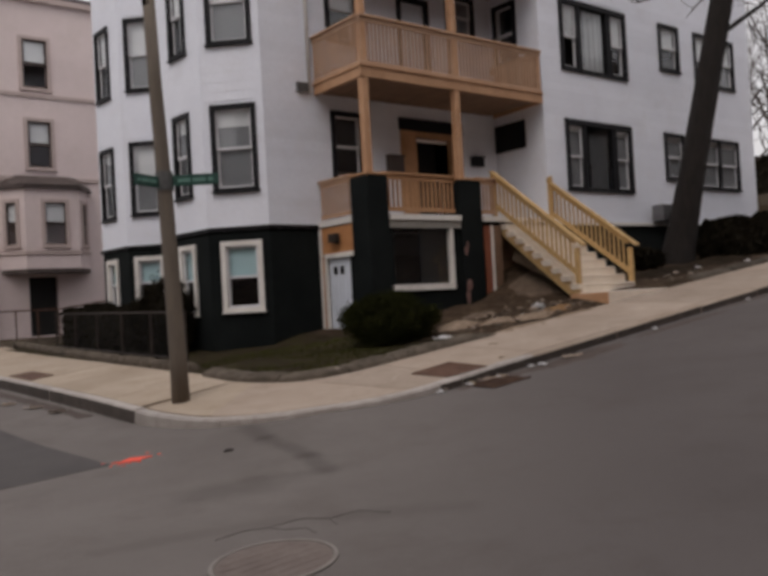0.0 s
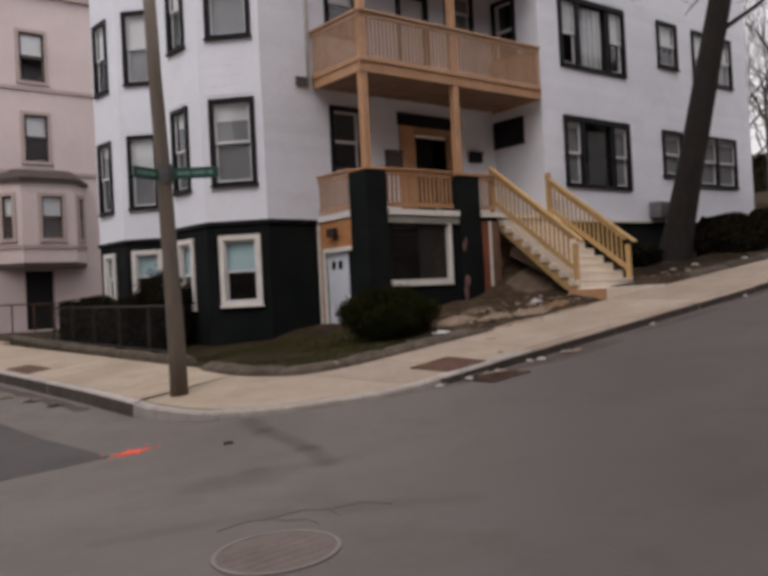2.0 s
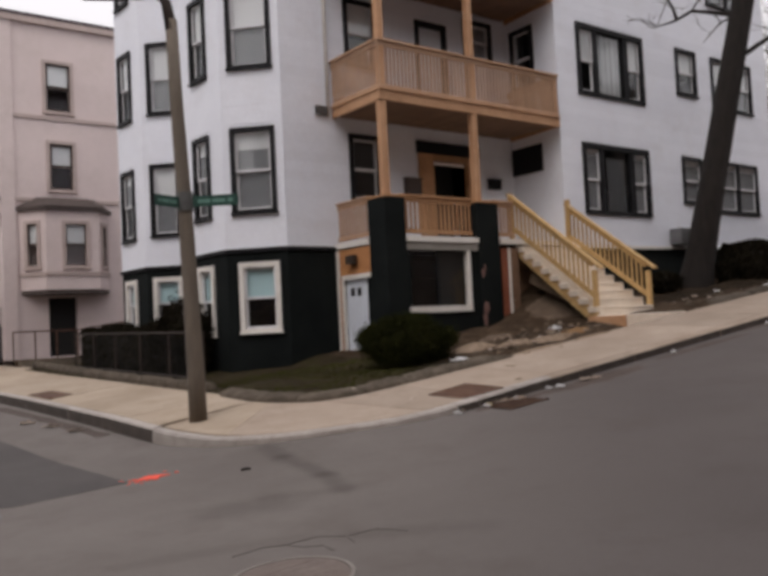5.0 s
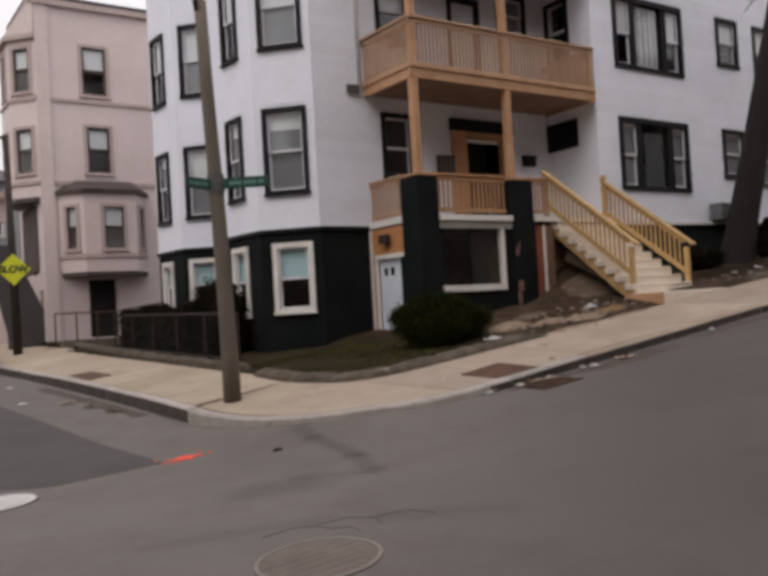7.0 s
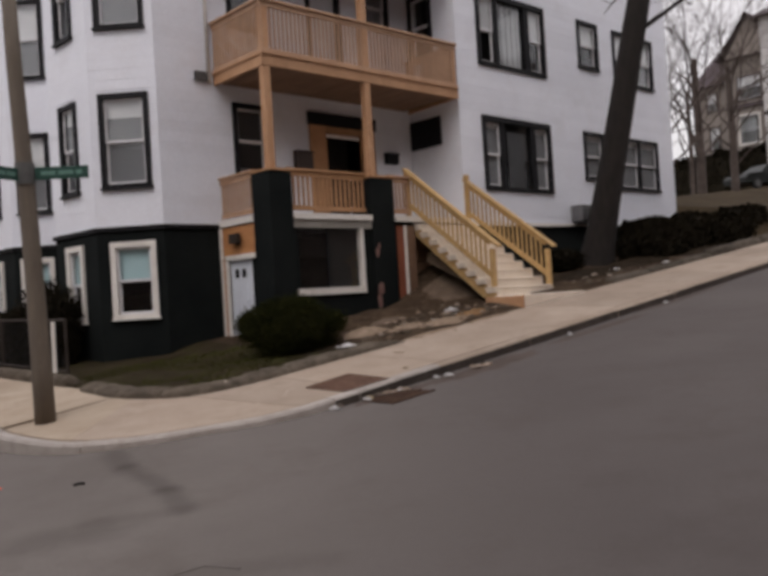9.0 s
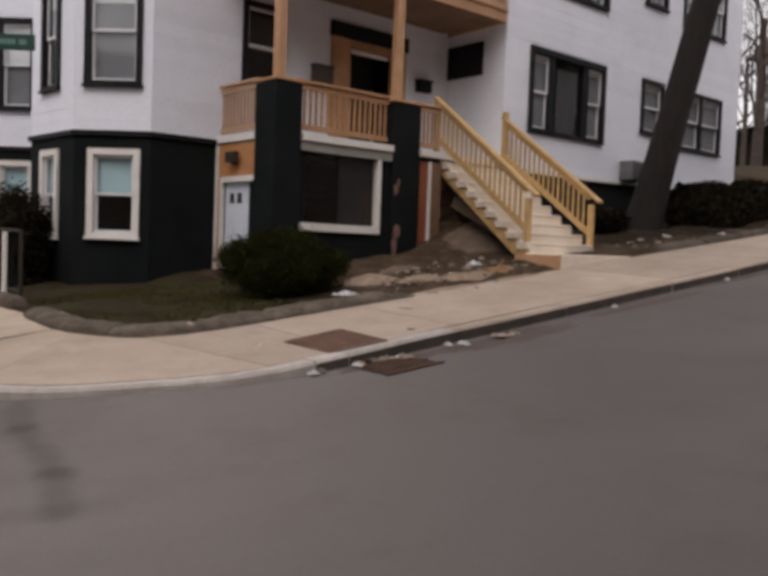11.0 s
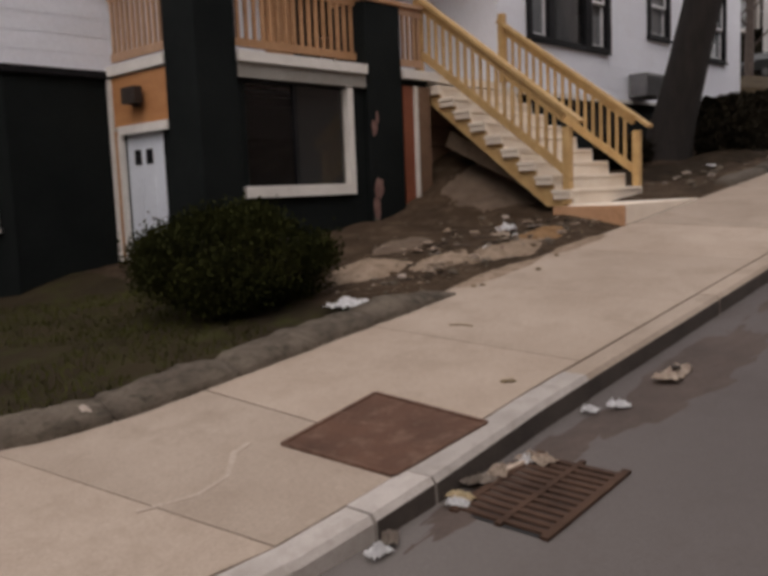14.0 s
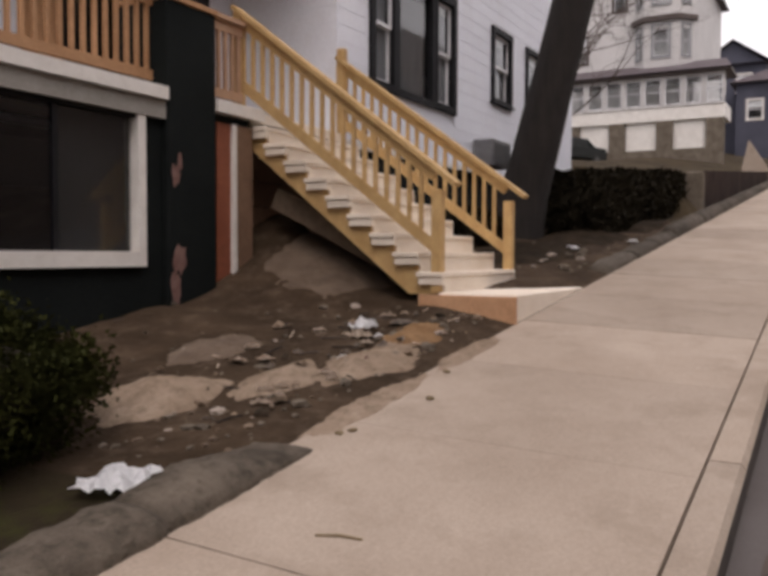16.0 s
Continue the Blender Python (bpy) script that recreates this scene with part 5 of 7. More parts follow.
def shrub(cx, cy, z, rx, ry, h, n, label, seed, name="evergreen_shrub", mat=None, size=0.06):
    random.seed(seed)
    t = thing(name, (cx, cy, z), label, "shrub")
    bm = bmn()
    for k in range(7):
        a = k * 0.9
        tube(bm, [(cx + 0.05 * math.cos(a), cy + 0.05 * math.sin(a), z - 0.05), (cx + rx * 0.4 * math.cos(a), cy + ry * 0.4 * math.sin(a), z + h * 0.45), (cx + rx * 0.7 * math.cos(a), cy + ry * 0.7 * math.sin(a), z + h * 0.7)], [0.03, 0.02, 0.008], 6)
    part("stems", bm, BARK, t)
    clumps = []
    for k in range(70):
        a, u = random.uniform(0, 2 * math.pi), random.uniform(-0.75, 1)
        q = math.sqrt(max(0.05, 1 - u * u))
        clumps.append(Vector((cx + rx * 0.84 * q * math.cos(a), cy + ry * 0.84 * q * math.sin(a), z + h * (0.5 + 0.42 * u))))

    def place():
        c = random.choice(clumps)
        d = Vector((max(-1.5, min(1.5, random.gauss(0, 1))), max(-1.5, min(1.5, random.gauss(0, 1))), random.gauss(0, 0.8)))
        p = c + Vector((d.x * rx * 0.15, d.y * ry * 0.15, d.z * h * 0.11))
        p.z = max(p.z, z + 0.03)
        o = (p - Vector((cx, cy, z + h * 0.45))).normalized()
        return p, o
    bm = bmn()
    leaf_cloud(bm, n, place, size)
    part("foliage", bm, mat or LEAF, t, kind="stuff")
    # Solid core in dark leaf colour for the shaded depth of the shrub
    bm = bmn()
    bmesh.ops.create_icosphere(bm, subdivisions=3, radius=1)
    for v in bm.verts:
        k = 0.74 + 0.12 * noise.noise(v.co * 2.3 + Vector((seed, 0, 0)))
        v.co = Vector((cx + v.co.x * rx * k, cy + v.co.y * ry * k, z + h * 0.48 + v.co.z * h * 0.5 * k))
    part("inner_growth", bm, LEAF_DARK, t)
    return t


shrub(11.62, 13.35, yard_z(11.62, 13.35) - 0.02, 0.86, 0.78, 0.82, 62000, "rounded dark evergreen shrub on the corner lawn", 3, size=0.021)


def hedge(x0, x1, y0, y1, zf, h, n, label, seed, mat=LEAF_DARK, size=0.07):
    random.seed(seed)
    t = thing("hedge", ((x0 + x1) / 2, (y0 + y1) / 2, zf((x0 + x1) / 2, (y0 + y1) / 2)), label, "hedge")

    def place():
        x, y = random.uniform(x0, x1), random.uniform(y0, y1)
        top = h * (0.88 + 0.2 * noise.noise((x * 1.3, y * 1.3, seed)))
        side = random.random()
        u = top * random.random()
        if side < 0.4:
            u = top + random.gauss(0, 0.04)
        elif side < 0.7:
            y = (y0 if random.random() < 0.6 else y1) + random.gauss(0, 0.05)
        else:
            x = (x0 if random.random() < 0.6 else x1) + random.gauss(0, 0.05)
        return (x, y, zf(x, y) + max(0.02, u)), (0, -0.4, 0.5)
    bm = bmn()
    leaf_cloud(bm, n, place, size)
    part("foliage", bm, mat, t, kind="stuff")
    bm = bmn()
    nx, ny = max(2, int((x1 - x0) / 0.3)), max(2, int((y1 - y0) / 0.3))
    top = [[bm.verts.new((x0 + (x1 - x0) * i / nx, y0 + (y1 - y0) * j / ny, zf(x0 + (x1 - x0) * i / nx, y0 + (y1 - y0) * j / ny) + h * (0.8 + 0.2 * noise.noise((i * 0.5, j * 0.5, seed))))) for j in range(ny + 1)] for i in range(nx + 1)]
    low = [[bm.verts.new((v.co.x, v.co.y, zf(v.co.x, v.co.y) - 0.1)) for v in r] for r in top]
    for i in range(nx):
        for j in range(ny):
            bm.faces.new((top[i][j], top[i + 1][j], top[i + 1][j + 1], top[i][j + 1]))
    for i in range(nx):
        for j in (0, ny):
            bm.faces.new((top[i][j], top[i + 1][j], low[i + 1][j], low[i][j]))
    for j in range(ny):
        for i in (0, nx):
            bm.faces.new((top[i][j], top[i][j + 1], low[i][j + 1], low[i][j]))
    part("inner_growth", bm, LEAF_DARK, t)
    return t


hedge(9.3, 9.95, 18.2, 24.5, yard_z, 1.15, 9000, "dark clipped shrubs behind the side yard fence", 5)
hedge(22.6, 25.6, 12.9, 13.8, yard_z, 0.98, 9000, "dense dark hedge beside the uphill pavement", 6)
hedge(25.8, 29.2, 12.8, 13.7, yard_z, 0.86, 9000, "dark hedge farther up the hill", 8)

# ---- side yard fence ----
fence = thing("chain_fence", (9.1, 19, 0.9), "low dark chain-link fence along the side yard", "fence")
for k in range(6):
    y = 16.2 + k * 1.75
    x = 9.0 + 0.03 * (y - 16)
    bm = bmn()
    tube(bm, [(x, y, yard_z(x, y) - 0.1), (x, y, yard_z(x, y) + 1.02)], 0.028, 8)
    part("post", bm, IRON, fence)
for h in (1.0, 0.12):
    bm = bmn()
    tube(bm, [(9.0 + 0.03 * (y - 16), y, yard_z(9, y) + h) for y in np.arange(16.2, 25.1, 0.8)], 0.02, 6)
    part("rail", bm, IRON, fence)
bm = bmn()
for k in range(150):
    y = 16.2 + k * 0.058
    x = 9.0 + 0.03 * (y - 16)
    for s in (1, -1):
        y2 = y + s * 0.85
        if 16.2 <= y2 <= 25.0:
            beam(bm, (x, y, yard_z(x, y) + 0.12), (9.0 + 0.03 * (y2 - 16), y2, yard_z(x, y2) + 1.0), 0.0022, 0.0022)
part("wire_mesh", bm, BLACKTRIM, fence, kind="stuff")
bm = bmn()
tube(bm, [(8.72, 16.0, 0.6), (8.72, 16.0, 1.72)], 0.035, 8)
single("marker_stake", bm, WHITETRIM, "thin white stake standing at the yard edge", "stake")
bm = bmn()
tube(bm, [(26.1, 13.0, 2.3), (26.1, 13.0, 3.5)], 0.035, 8)
single("fence_post", bm, STEEL, "thin grey metal fence post in the hedge", "post")

# ---- corner pole with street signs and lamp ----
SIGN_TEXT = surface("faded_sign_lettering", (0.10, 0.22, 0.18), (0.14, 0.28, 0.23), 3, 20, 0.5, 0)
pole = thing("street_lamp", (7.36, 12.84, walk_z(7.36, 12.84)), "weathered brown street lamp pole carrying green street name signs", "street lamp")
bm = bmn()
pz = walk_z(7.36, 12.84)
tube(bm, [(7.36, 12.84, pz - 0.1), (7.345, 12.84, pz + 0.7), (7.322, 12.84, 2.1), (7.275, 12.84, 3.58), (7.212, 12.84, 5.0), (7.175, 12.84, 6.25)], [0.13, 0.122, 0.113, 0.104, 0.093, 0.087], 16)
part("shaft", bm, POLE, pole, smooth=True)
bm = bmn()
tube(bm, [(7.175, 12.84, 6.1), (7.12, 12.86, 6.5), (7.02, 12.91, 6.63), (6.82, 13.0, 6.66)], [0.087, 0.075, 0.06, 0.05], 12)
part("arm", bm, IRON, pole, smooth=True)
lm = Matrix.Translation((6.43, 13.2, 6.68)) @ Matrix.Rotation(radians(-27), 4, 'Z')
part("lamp_head", bbox((-0.48, -0.18, -0.10), (0.48, 0.18, 0.09), 0.05, lm, 2), IRON, pole, "dark shoebox lamp head")
part("lens", bbox((-0.4, -0.14, -0.12), (0.2, 0.14, -0.09), 0.01, lm), STEEL, pole)
for ang, z, w in ((-38, 3.60, 0.68), (203, 3.58, 0.48)):
    M = Matrix.Translation((7.275, 12.84, z)) @ Matrix.Rotation(radians(ang), 4, 'Z') @ Matrix.Translation((w * 0.5 + 0.1, 0.0, 0))
    blade = part("street_sign", bbox((-w * 0.5, -0.008, -0.075), (w * 0.5, 0.008, 0.085), 0.004, M), SIGN_GREEN, pole, "green street name blade, unreadable white lettering")
    for a, b in ((-0.36, -0.1), (-0.05, 0.22), (0.27, 0.38)):
        bm = bmn()
        s = -1 if ang < 0 else 1
        box(bm, (a * w, s * 0.0105 - 0.0025, -0.02), (b * w, s * 0.0105 + 0.0025, 0.03), M)
        part("lettering", bm, SIGN_TEXT, blade)
bm = bmn()
tube(bm, [(7.28, 12.84, 3.47), (7.272, 12.84, 3.74)], 0.122, 14)
part("sign_bracket", bm, STEEL, pole)

# ---- far lamp with the SLOW sign ----
sp = thing("street_lamp", (7.68, 30, 0.6), "dark street lamp carrying a yellow diamond SLOW sign", "street lamp")
bm = bmn()
tube(bm, [(7.68, 30, 0.4), (7.64, 30, 4.0), (7.58, 30, 7.85)], [0.15, 0.12, 0.09], 12)
part("shaft", bm, IRON, sp, smooth=True)
bm = bmn()
tube(bm, [(7.58, 30, 7.75), (7.2, 29.9, 7.72), (6.9, 29.85, 7.70)], 0.05, 8)
part("arm", bm, IRON, sp)
part("lamp_head", bbox((6.12, 29.66, 7.52), (6.95, 30.0, 7.76), 0.07, None, 2), IRON, sp)
SM = Matrix.Translation((7.62, 29.84, 3.55)) @ Matrix.Rotation(radians(-9), 4, 'Z')
bm = bbox((-0.36, -0.008, -0.36), (0.36, 0.008, 0.36), 0.01, SM @ Matrix.Rotation(radians(45), 4, 'Y'))
sg = part("slow_sign", bm, SIGN_YELLOW, sp, "bright yellow diamond warning sign")
cu = bpy.data.curves.new("slow_text", 'FONT')
cu.body, cu.size, cu.align_x, cu.align_y, cu.extrude, cu.offset = "SLOW", 0.30, 'CENTER', 'CENTER', 0.002, 0.014
tx = new("lettering", cu)
tx.parent = sg
tx.matrix_basis = Matrix.Translation(-ORG[sg]) @ SM @ Matrix.Translation((0, -0.013, 0)) @ Matrix.Rotation(radians(90), 4, 'X')
cu.materials.append(SIGN_BLACK)

# ---- street tree and bare trees ----
def limb(bm, p, d, L, r, depth, twist=0.35, n=5):
    """A crooked tapering limb that forks; returns nothing, grows into bm."""
    pts, rad = [Vector(p)], [r]
    d = Vector(d).normalized()
    segs = 4
    for k in range(segs):
        d = (d + Vector((random.gauss(0, 1), random.gauss(0, 1), random.gauss(0, 0.7) + 0.15)) * twist * 0.35).normalized()
        pts.append(pts[-1] + d * L / segs)
        rad.append(r * (1 - 0.55 * (k + 1) / segs))
    tube(bm, pts, rad, n if r > 0.02 else 3, False)
    if depth <= 0:
        return
    kids = 3 if depth > 1 else 4
    for k in range(kids):
        i = random.choice((2, 3, 4)) if k else 4
        nd = (d + Vector((random.gauss(0, 1), random.gauss(0, 1), random.gauss(0.25, 0.6))) * 0.75).normalized()
        limb(bm, pts[i], nd, L * random.uniform(0.55, 0.8), rad[i] * random.uniform(0.6, 0.85), depth - 1, twist, n)


random.seed(11)
tree = thing("street_tree", (21.94, 14.2, 2.1), "leaning dark-barked street tree, bare of leaves, before the house", "tree")


def trunk_at(z):
    return Vector((22.0 + 0.027 * (z - 3.4), 13.9 - 0.246 * (z - 3.4), z))


bm = bmn()
zs = [1.9, 2.2, 2.6, 3.0, 3.6, 4.6, 5.8, 7.0, 8.2, 9.4, 10.6, 12.0, 13.4]
tube(bm, [trunk_at(z) for z in zs], [0.60, 0.50, 0.43, 0.385, 0.36, 0.33, 0.315, 0.30, 0.285, 0.265, 0.24, 0.20, 0.15], 20)
for v in bm.verts:
    k = noise.noise(v.co * 1.6) * 0.05 + noise.noise((v.co.x * 9, v.co.y * 9, v.co.z * 1.5)) * 0.022
    v.co += Vector((k, k * 0.6, 0))
part("trunk", bm, BARK, tree, smooth=True)
# main limbs: (sideways, up) from the trunk at 9.1 m, across the street line of sight
SIDE = Vector((0.72, -0.70, 0))


def crooked(points, r0, r1, twigs=7):
    base = trunk_at(9.1)
    pts = smooth_line([(a, b) for a, b in points], 0.25)
    world_pts = [base + SIDE * p.x + Vector((0.12 * p.x * p.x, 0.08 * p.x * p.x, p.y)) for p in pts]
    bm = bmn()
    n = len(world_pts)
    tube(bm, world_pts, [r0 + (r1 - r0) * i / (n - 1) + 0.008 * noise.noise((i, 3, r0 * 50)) for i in range(n)], 7)
    for k in range(twigs):
        i = random.randint(n // 3, n - 1)
        limb(bm, world_pts[i], SIDE * random.choice((-1, 1)) * 0.7 + Vector((random.gauss(0, 0.4), random.gauss(0, 0.4), random.gauss(0.3, 0.5))), random.uniform(0.35, 0.8), r1 * 0.8, 1, 0.6, 4)
    part("limb", bm, BARK, tree)


crooked([(-0.1, -0.15), (-0.35, 0.0), (-0.75, 0.1), (-1.16, 0.22), (-1.6, 0.06), (-2.05, 0.03)], 0.075, 0.02)
crooked([(-1.55, 0.08), (-1.62, 0.4), (-1.78, 0.75), (-2.2, 1.12)], 0.045, 0.018, 4)
crooked([(-0.2, -0.1), (-0.5, -0.2), (-0.95, -0.65)], 0.03, 0.01, 2)
crooked([(-0.1, 0.3), (-0.4, 0.45), (-0.9, 0.5)], 0.035, 0.012, 5)
crooked([(0.15, 0.35), (0.45, 0.42), (1.16, 0.47), (1.96, 0.62), (2.6, 1.0)], 0.08, 0.02, 9)
crooked([(0.05, -1.05), (0.35, -0.85), (0.8, -0.55), (1.5, 0.02), (2.0, 0.35)], 0.065, 0.018, 8)
for p, d, L, r in ((trunk_at(11.2), (-0.7, -0.3, 0.8), 2.6, 0.11), (trunk_at(12.4), (0.6, -0.5, 0.8), 2.8, 0.11)):
    bm = bmn()
    limb(bm, p, d, L, r, 3, 0.5, 7)
    part("limb", bm, BARK, tree)


def bare_tree(x, y, z, h, r, seed, label="bare grey winter tree with fine twigs behind the house", depth=5):
    random.seed(seed)
    t = thing("bare_tree", (x, y, z), label, "tree", "bare trees up the hill")
    bm = bmn()
    tube(bm, [(x, y, z - 0.3), (x + 0.1, y, z + h * 0.2), (x + 0.2, y + 0.1, z + h * 0.45)], [r, r * 0.8, r * 0.6], 8)
    part("trunk", bm, TWIG, t)
    bm = bmn()
    for k in range(9):
        a = k * 2.4 + seed
        limb(bm, (x + 0.1 + 0.012 * k, y + 0.05, z + h * (0.10 + 0.035 * k)), (math.cos(a) * 0.75, math.sin(a) * 0.75, 0.8), h * (0.30 - 0.008 * k), r * 0.30, depth, 0.6, 4)
    part("crown", bm, TWIG, t, kind="stuff")


for i, (x, y, h, r) in enumerate(((36.0, 19.5, 13, 0.20), (40.5, 20.3, 15, 0.24), (46.0, 21.2, 15, 0.22), (34.0, 23.0, 14, 0.22), (52.0, 26.5, 15, 0.16), (44.0, 25.5, 14, 0.2))):
    bare_tree(x, y, yard_z(x, 12.2) + 1.0, h, r, i + 21)

# ---- pink house down the side street ----
pink = thing("pink_house", (13, 37, 1.0), "pale pink stucco three-storey house with bay windows", "house")
PF = {"south": Face((9.15, 32.6), (19.5, 32.6)), "chamfer": Face((8.42, 33.45), (9.15, 32.6)), "baywest": Face((8.42, 35.0), (8.42, 33.45)), "bayback": Face((9.15, 35.8), (8.42, 35.0)), "west": Face((9.15, 36.4), (9.15, 32.6)), "east": Face((19.5, 32.6), (19.5, 36.4)), "north": Face((19.5, 36.4), (9.15, 36.4))}
PW = {k: [] for k in PF}
PW["south"] = [(1.5, 2.59, 10.0, 11.95), (1.57, 2.61, 7.13, 9.0), (6.0, 7.1, 10.0, 11.95), (6.0, 7.1, 7.13, 9.0)]
PW["chamfer"] = [(0.12, 0.98, 10.0, 11.75), (0.12, 0.98, 7.1, 8.85)]
PW["baywest"] = [(0.35, 1.15, 10.0, 11.75), (0.35, 1.15, 7.1, 8.8)]
for key, F in PF.items():
    z0 = 6.3 if key in ("chamfer", "baywest", "bayback") else 0.3
    bm = bmn()
    doors = [(1.5, 2.5, 1.2, 3.3)] if key == "south" else [(0.6, 1.5, 3.6, 5.9), (2.0, 2.9, 3.6, 5.9), (3.0, 3.4, 1.6, 3.0)] if key == "west" else []
    wall_cells(bm, F, 0, F.len, z0, 12.0 if z0 > 1 else 13.3, [(w[0] + 0.1, w[1] - 0.1, w[2] + 0.1, w[3] - 0.1) for w in PW[key]] + doors, 0.25)
    part("wall", bm, PINK, pink)
    for z in (9.75, 6.75):
        if z > z0:
            bm = bmn()
            F.box(bm, 0, F.len, 0.002, 0.06, z, z + 0.12)
            part("band", bm, PINK_TRIM, pink)
    bm = bmn()
    F.box(bm, -0.05, F.len + 0.05, 0, 0.16, 11.95 if z0 > 1 else 13.2, 12.12 if z0 > 1 else 13.4)
    part("cornice", bm, PINK_TRIM, pink)
    for w in PW[key]:
        window(F, pink, *w, casing=PINK_TRIM, cw=0.11, sash=BROWN_TRIM, sw=0.085, blind=BLIND, blind_to=0.48, label="brown sash window in a pink surround")
bm = bmn()
prism(bm, [(9.0, 32.45), (19.6, 32.45), (19.6, 36.5), (9.0, 36.5)], 13.4, 13.55)
part("roof", bm, ROOF, pink)
bm = bmn()
low = [bm.verts.new((x, y, 12.12)) for x, y in ((9.12, 32.5), (8.28, 33.4), (8.28, 35.1), (9.12, 35.9))]
high = [bm.verts.new((9.13, y, 13.4)) for y in (32.5, 35.9)]
bm.faces.new(low[::-1])
bm.faces.new((low[0], low[1], high[0]))
bm.faces.new((low[1], low[2], high[1], high[0]))
bm.faces.new((low[2], low[3], high[1]))
bm.faces.new((low[3], low[0], high[0], high[1]))
part("bay_top", bm, PINK, pink, "pink sloping top of the corner bay")
# Flat dark panel gives the shade and the recessed entrance below the bay
bm = bmn()
box(bm, (9.09, 33.3, 3.7), (9.147, 35.7, 6.1))
part("porch_recess", bm, BROWN_TRIM, pink, "dark brown panel painted as the shaded entrance under the bay")
# Hidden dark slabs keep light from passing through the pink house
for z in (3.4, 6.5, 9.6):
    bm = bmn()
    prism(bm, [(9.4, 32.9), (19.2, 32.9), (19.2, 36.1), (9.4, 36.1)], z, z + 0.1)
    part("storey_floor", bm, DARKROOM, pink)
bm = bmn()
prism(bm, [(8.44, 34.95), (8.44, 33.47), (9.1, 32.7), (9.1, 35.7)], 6.15, 6.32)
part("bay_underside", bm, BROWN_TRIM, pink)
BF = {"a": Face((9.72, 32.6), (10.42, 31.85)), "b": Face((10.42, 31.85), (12.25, 31.85)), "c": Face((12.25, 31.85), (12.85, 32.6))}
for key, F in BF.items():
    ww = {"a": (0.2, 0.82, 4.3, 6.0), "b": (0.55, 1.5, 4.3, 6.0), "c": (0.2, 0.8, 4.3, 6.0)}[key]
    bm = bmn()
    wall_cells(bm, F, 0, F.len, 3.55, 6.4, [(ww[0] + 0.08, ww[1] - 0.08, ww[2] + 0.08, ww[3] - 0.08)], 0.15)
    part("bay_wall", bm, PINK, pink)
    window(F, pink, *ww, casing=PINK_TRIM, cw=0.12, sash=BROWN_TRIM, blind=BLIND, blind_to=0.45)
    bm = bmn()
    F.box(bm, -0.1, F.len + 0.1, 0.0, 0.12, 6.36, 6.5)
    part("bay_cornice", bm, BROWN_TRIM, pink)
    bm = bmn()
    F.box(bm, 0.0, F.len, 0.003, 0.05, 4.05, 4.17)
    part("band", bm, PINK_TRIM, pink)
bm = bmn()
lo = [(9.6, 32.6), (10.35, 31.7), (12.32, 31.7), (12.98, 32.6)]
vs = [bm.verts.new((*p, 6.5)) for p in lo]
up = [bm.verts.new(p) for p in ((10.3, 32.6, 6.9), (10.6, 32.3, 6.88), (12.0, 32.3, 6.88), (12.4, 32.6, 6.9))]
for i in range(3):
    bm.faces.new((vs[i], vs[i + 1], up[i + 1], up[i]))
bm.faces.new(up)
bm.faces.new(vs[::-1])
part("bay_roof", bm, BROWN_TRIM, pink)
bm = bmn()
prism(bm, [(9.75, 32.55), (10.44, 31.88), (12.23, 31.88), (12.82, 32.55)], 3.4, 3.55)
part("bay_underside", bm, BROWN_TRIM, pink)
bm = bmn()
PF["south"].box(bm, 1.5, 2.5, -0.3, -0.22, 1.2, 3.3)
part("side_door", bm, DARKROOM, pink, "dark recessed side door under the bay")
bm = bmn()
PF["south"].box(bm, 0.0, 0.45, 0.002, 0.08, 0.8, 13.2)
part("corner_pilaster", bm, PINK, pink)
# arched entry porch and its stair
bm = bmn()
FA = Face((7.75, 43.0), (7.75, 37.6))
wall_cells(bm, FA, 0, FA.len, 0.8, 6.9, [(1.2, 2.3, 3.2, 5.9), (3.4, 4.6, 3.2, 5.9), (2.6, 3.0, 1.2, 2.8)], 0.3)
part("porch_wall", bm, PINK, pink)
FB = Face((8.06, 37.63), (9.15, 37.63))
bm = bmn()
wall_cells(bm, FB, 0, FB.len, 0.8, 6.9, [(0.2, 0.9, 3.6, 6.0)], 0.3)
part("porch_wall", bm, PINK, pink)
bm = bmn()
prism(bm, [(7.45, 37.3), (9.15, 37.3), (9.15, 43.3), (7.45, 43.3)], 6.9, 7.15)
part("porch_roof", bm, PINK_TRIM, pink)
flank = [(7.4, 4.6), (8.15, 4.63), (9.24, 2.08), (9.13, 0.7), (7.98, 0.7), (7.94, 1.51), (7.54, 3.46)]
bm = bmn()
lo = [bm.verts.new((x, 33.0, z)) for x, z in flank]
hi = [bm.verts.new((x, 33.25, z)) for x, z in flank]
bm.faces.new(lo)
bm.faces.new(hi[::-1])
for i in range(7):
    bm.faces.new((lo[i], hi[i], hi[(i + 1) % 7], lo[(i + 1) % 7]))
SLATE = surface("dark_grey_boarding", (0.05, 0.047, 0.047), (0.075, 0.07, 0.07), 1, 20, 0.8, 0.2)
part("stair_flank", bm, SLATE, pink, "dark grey boarded stair side")
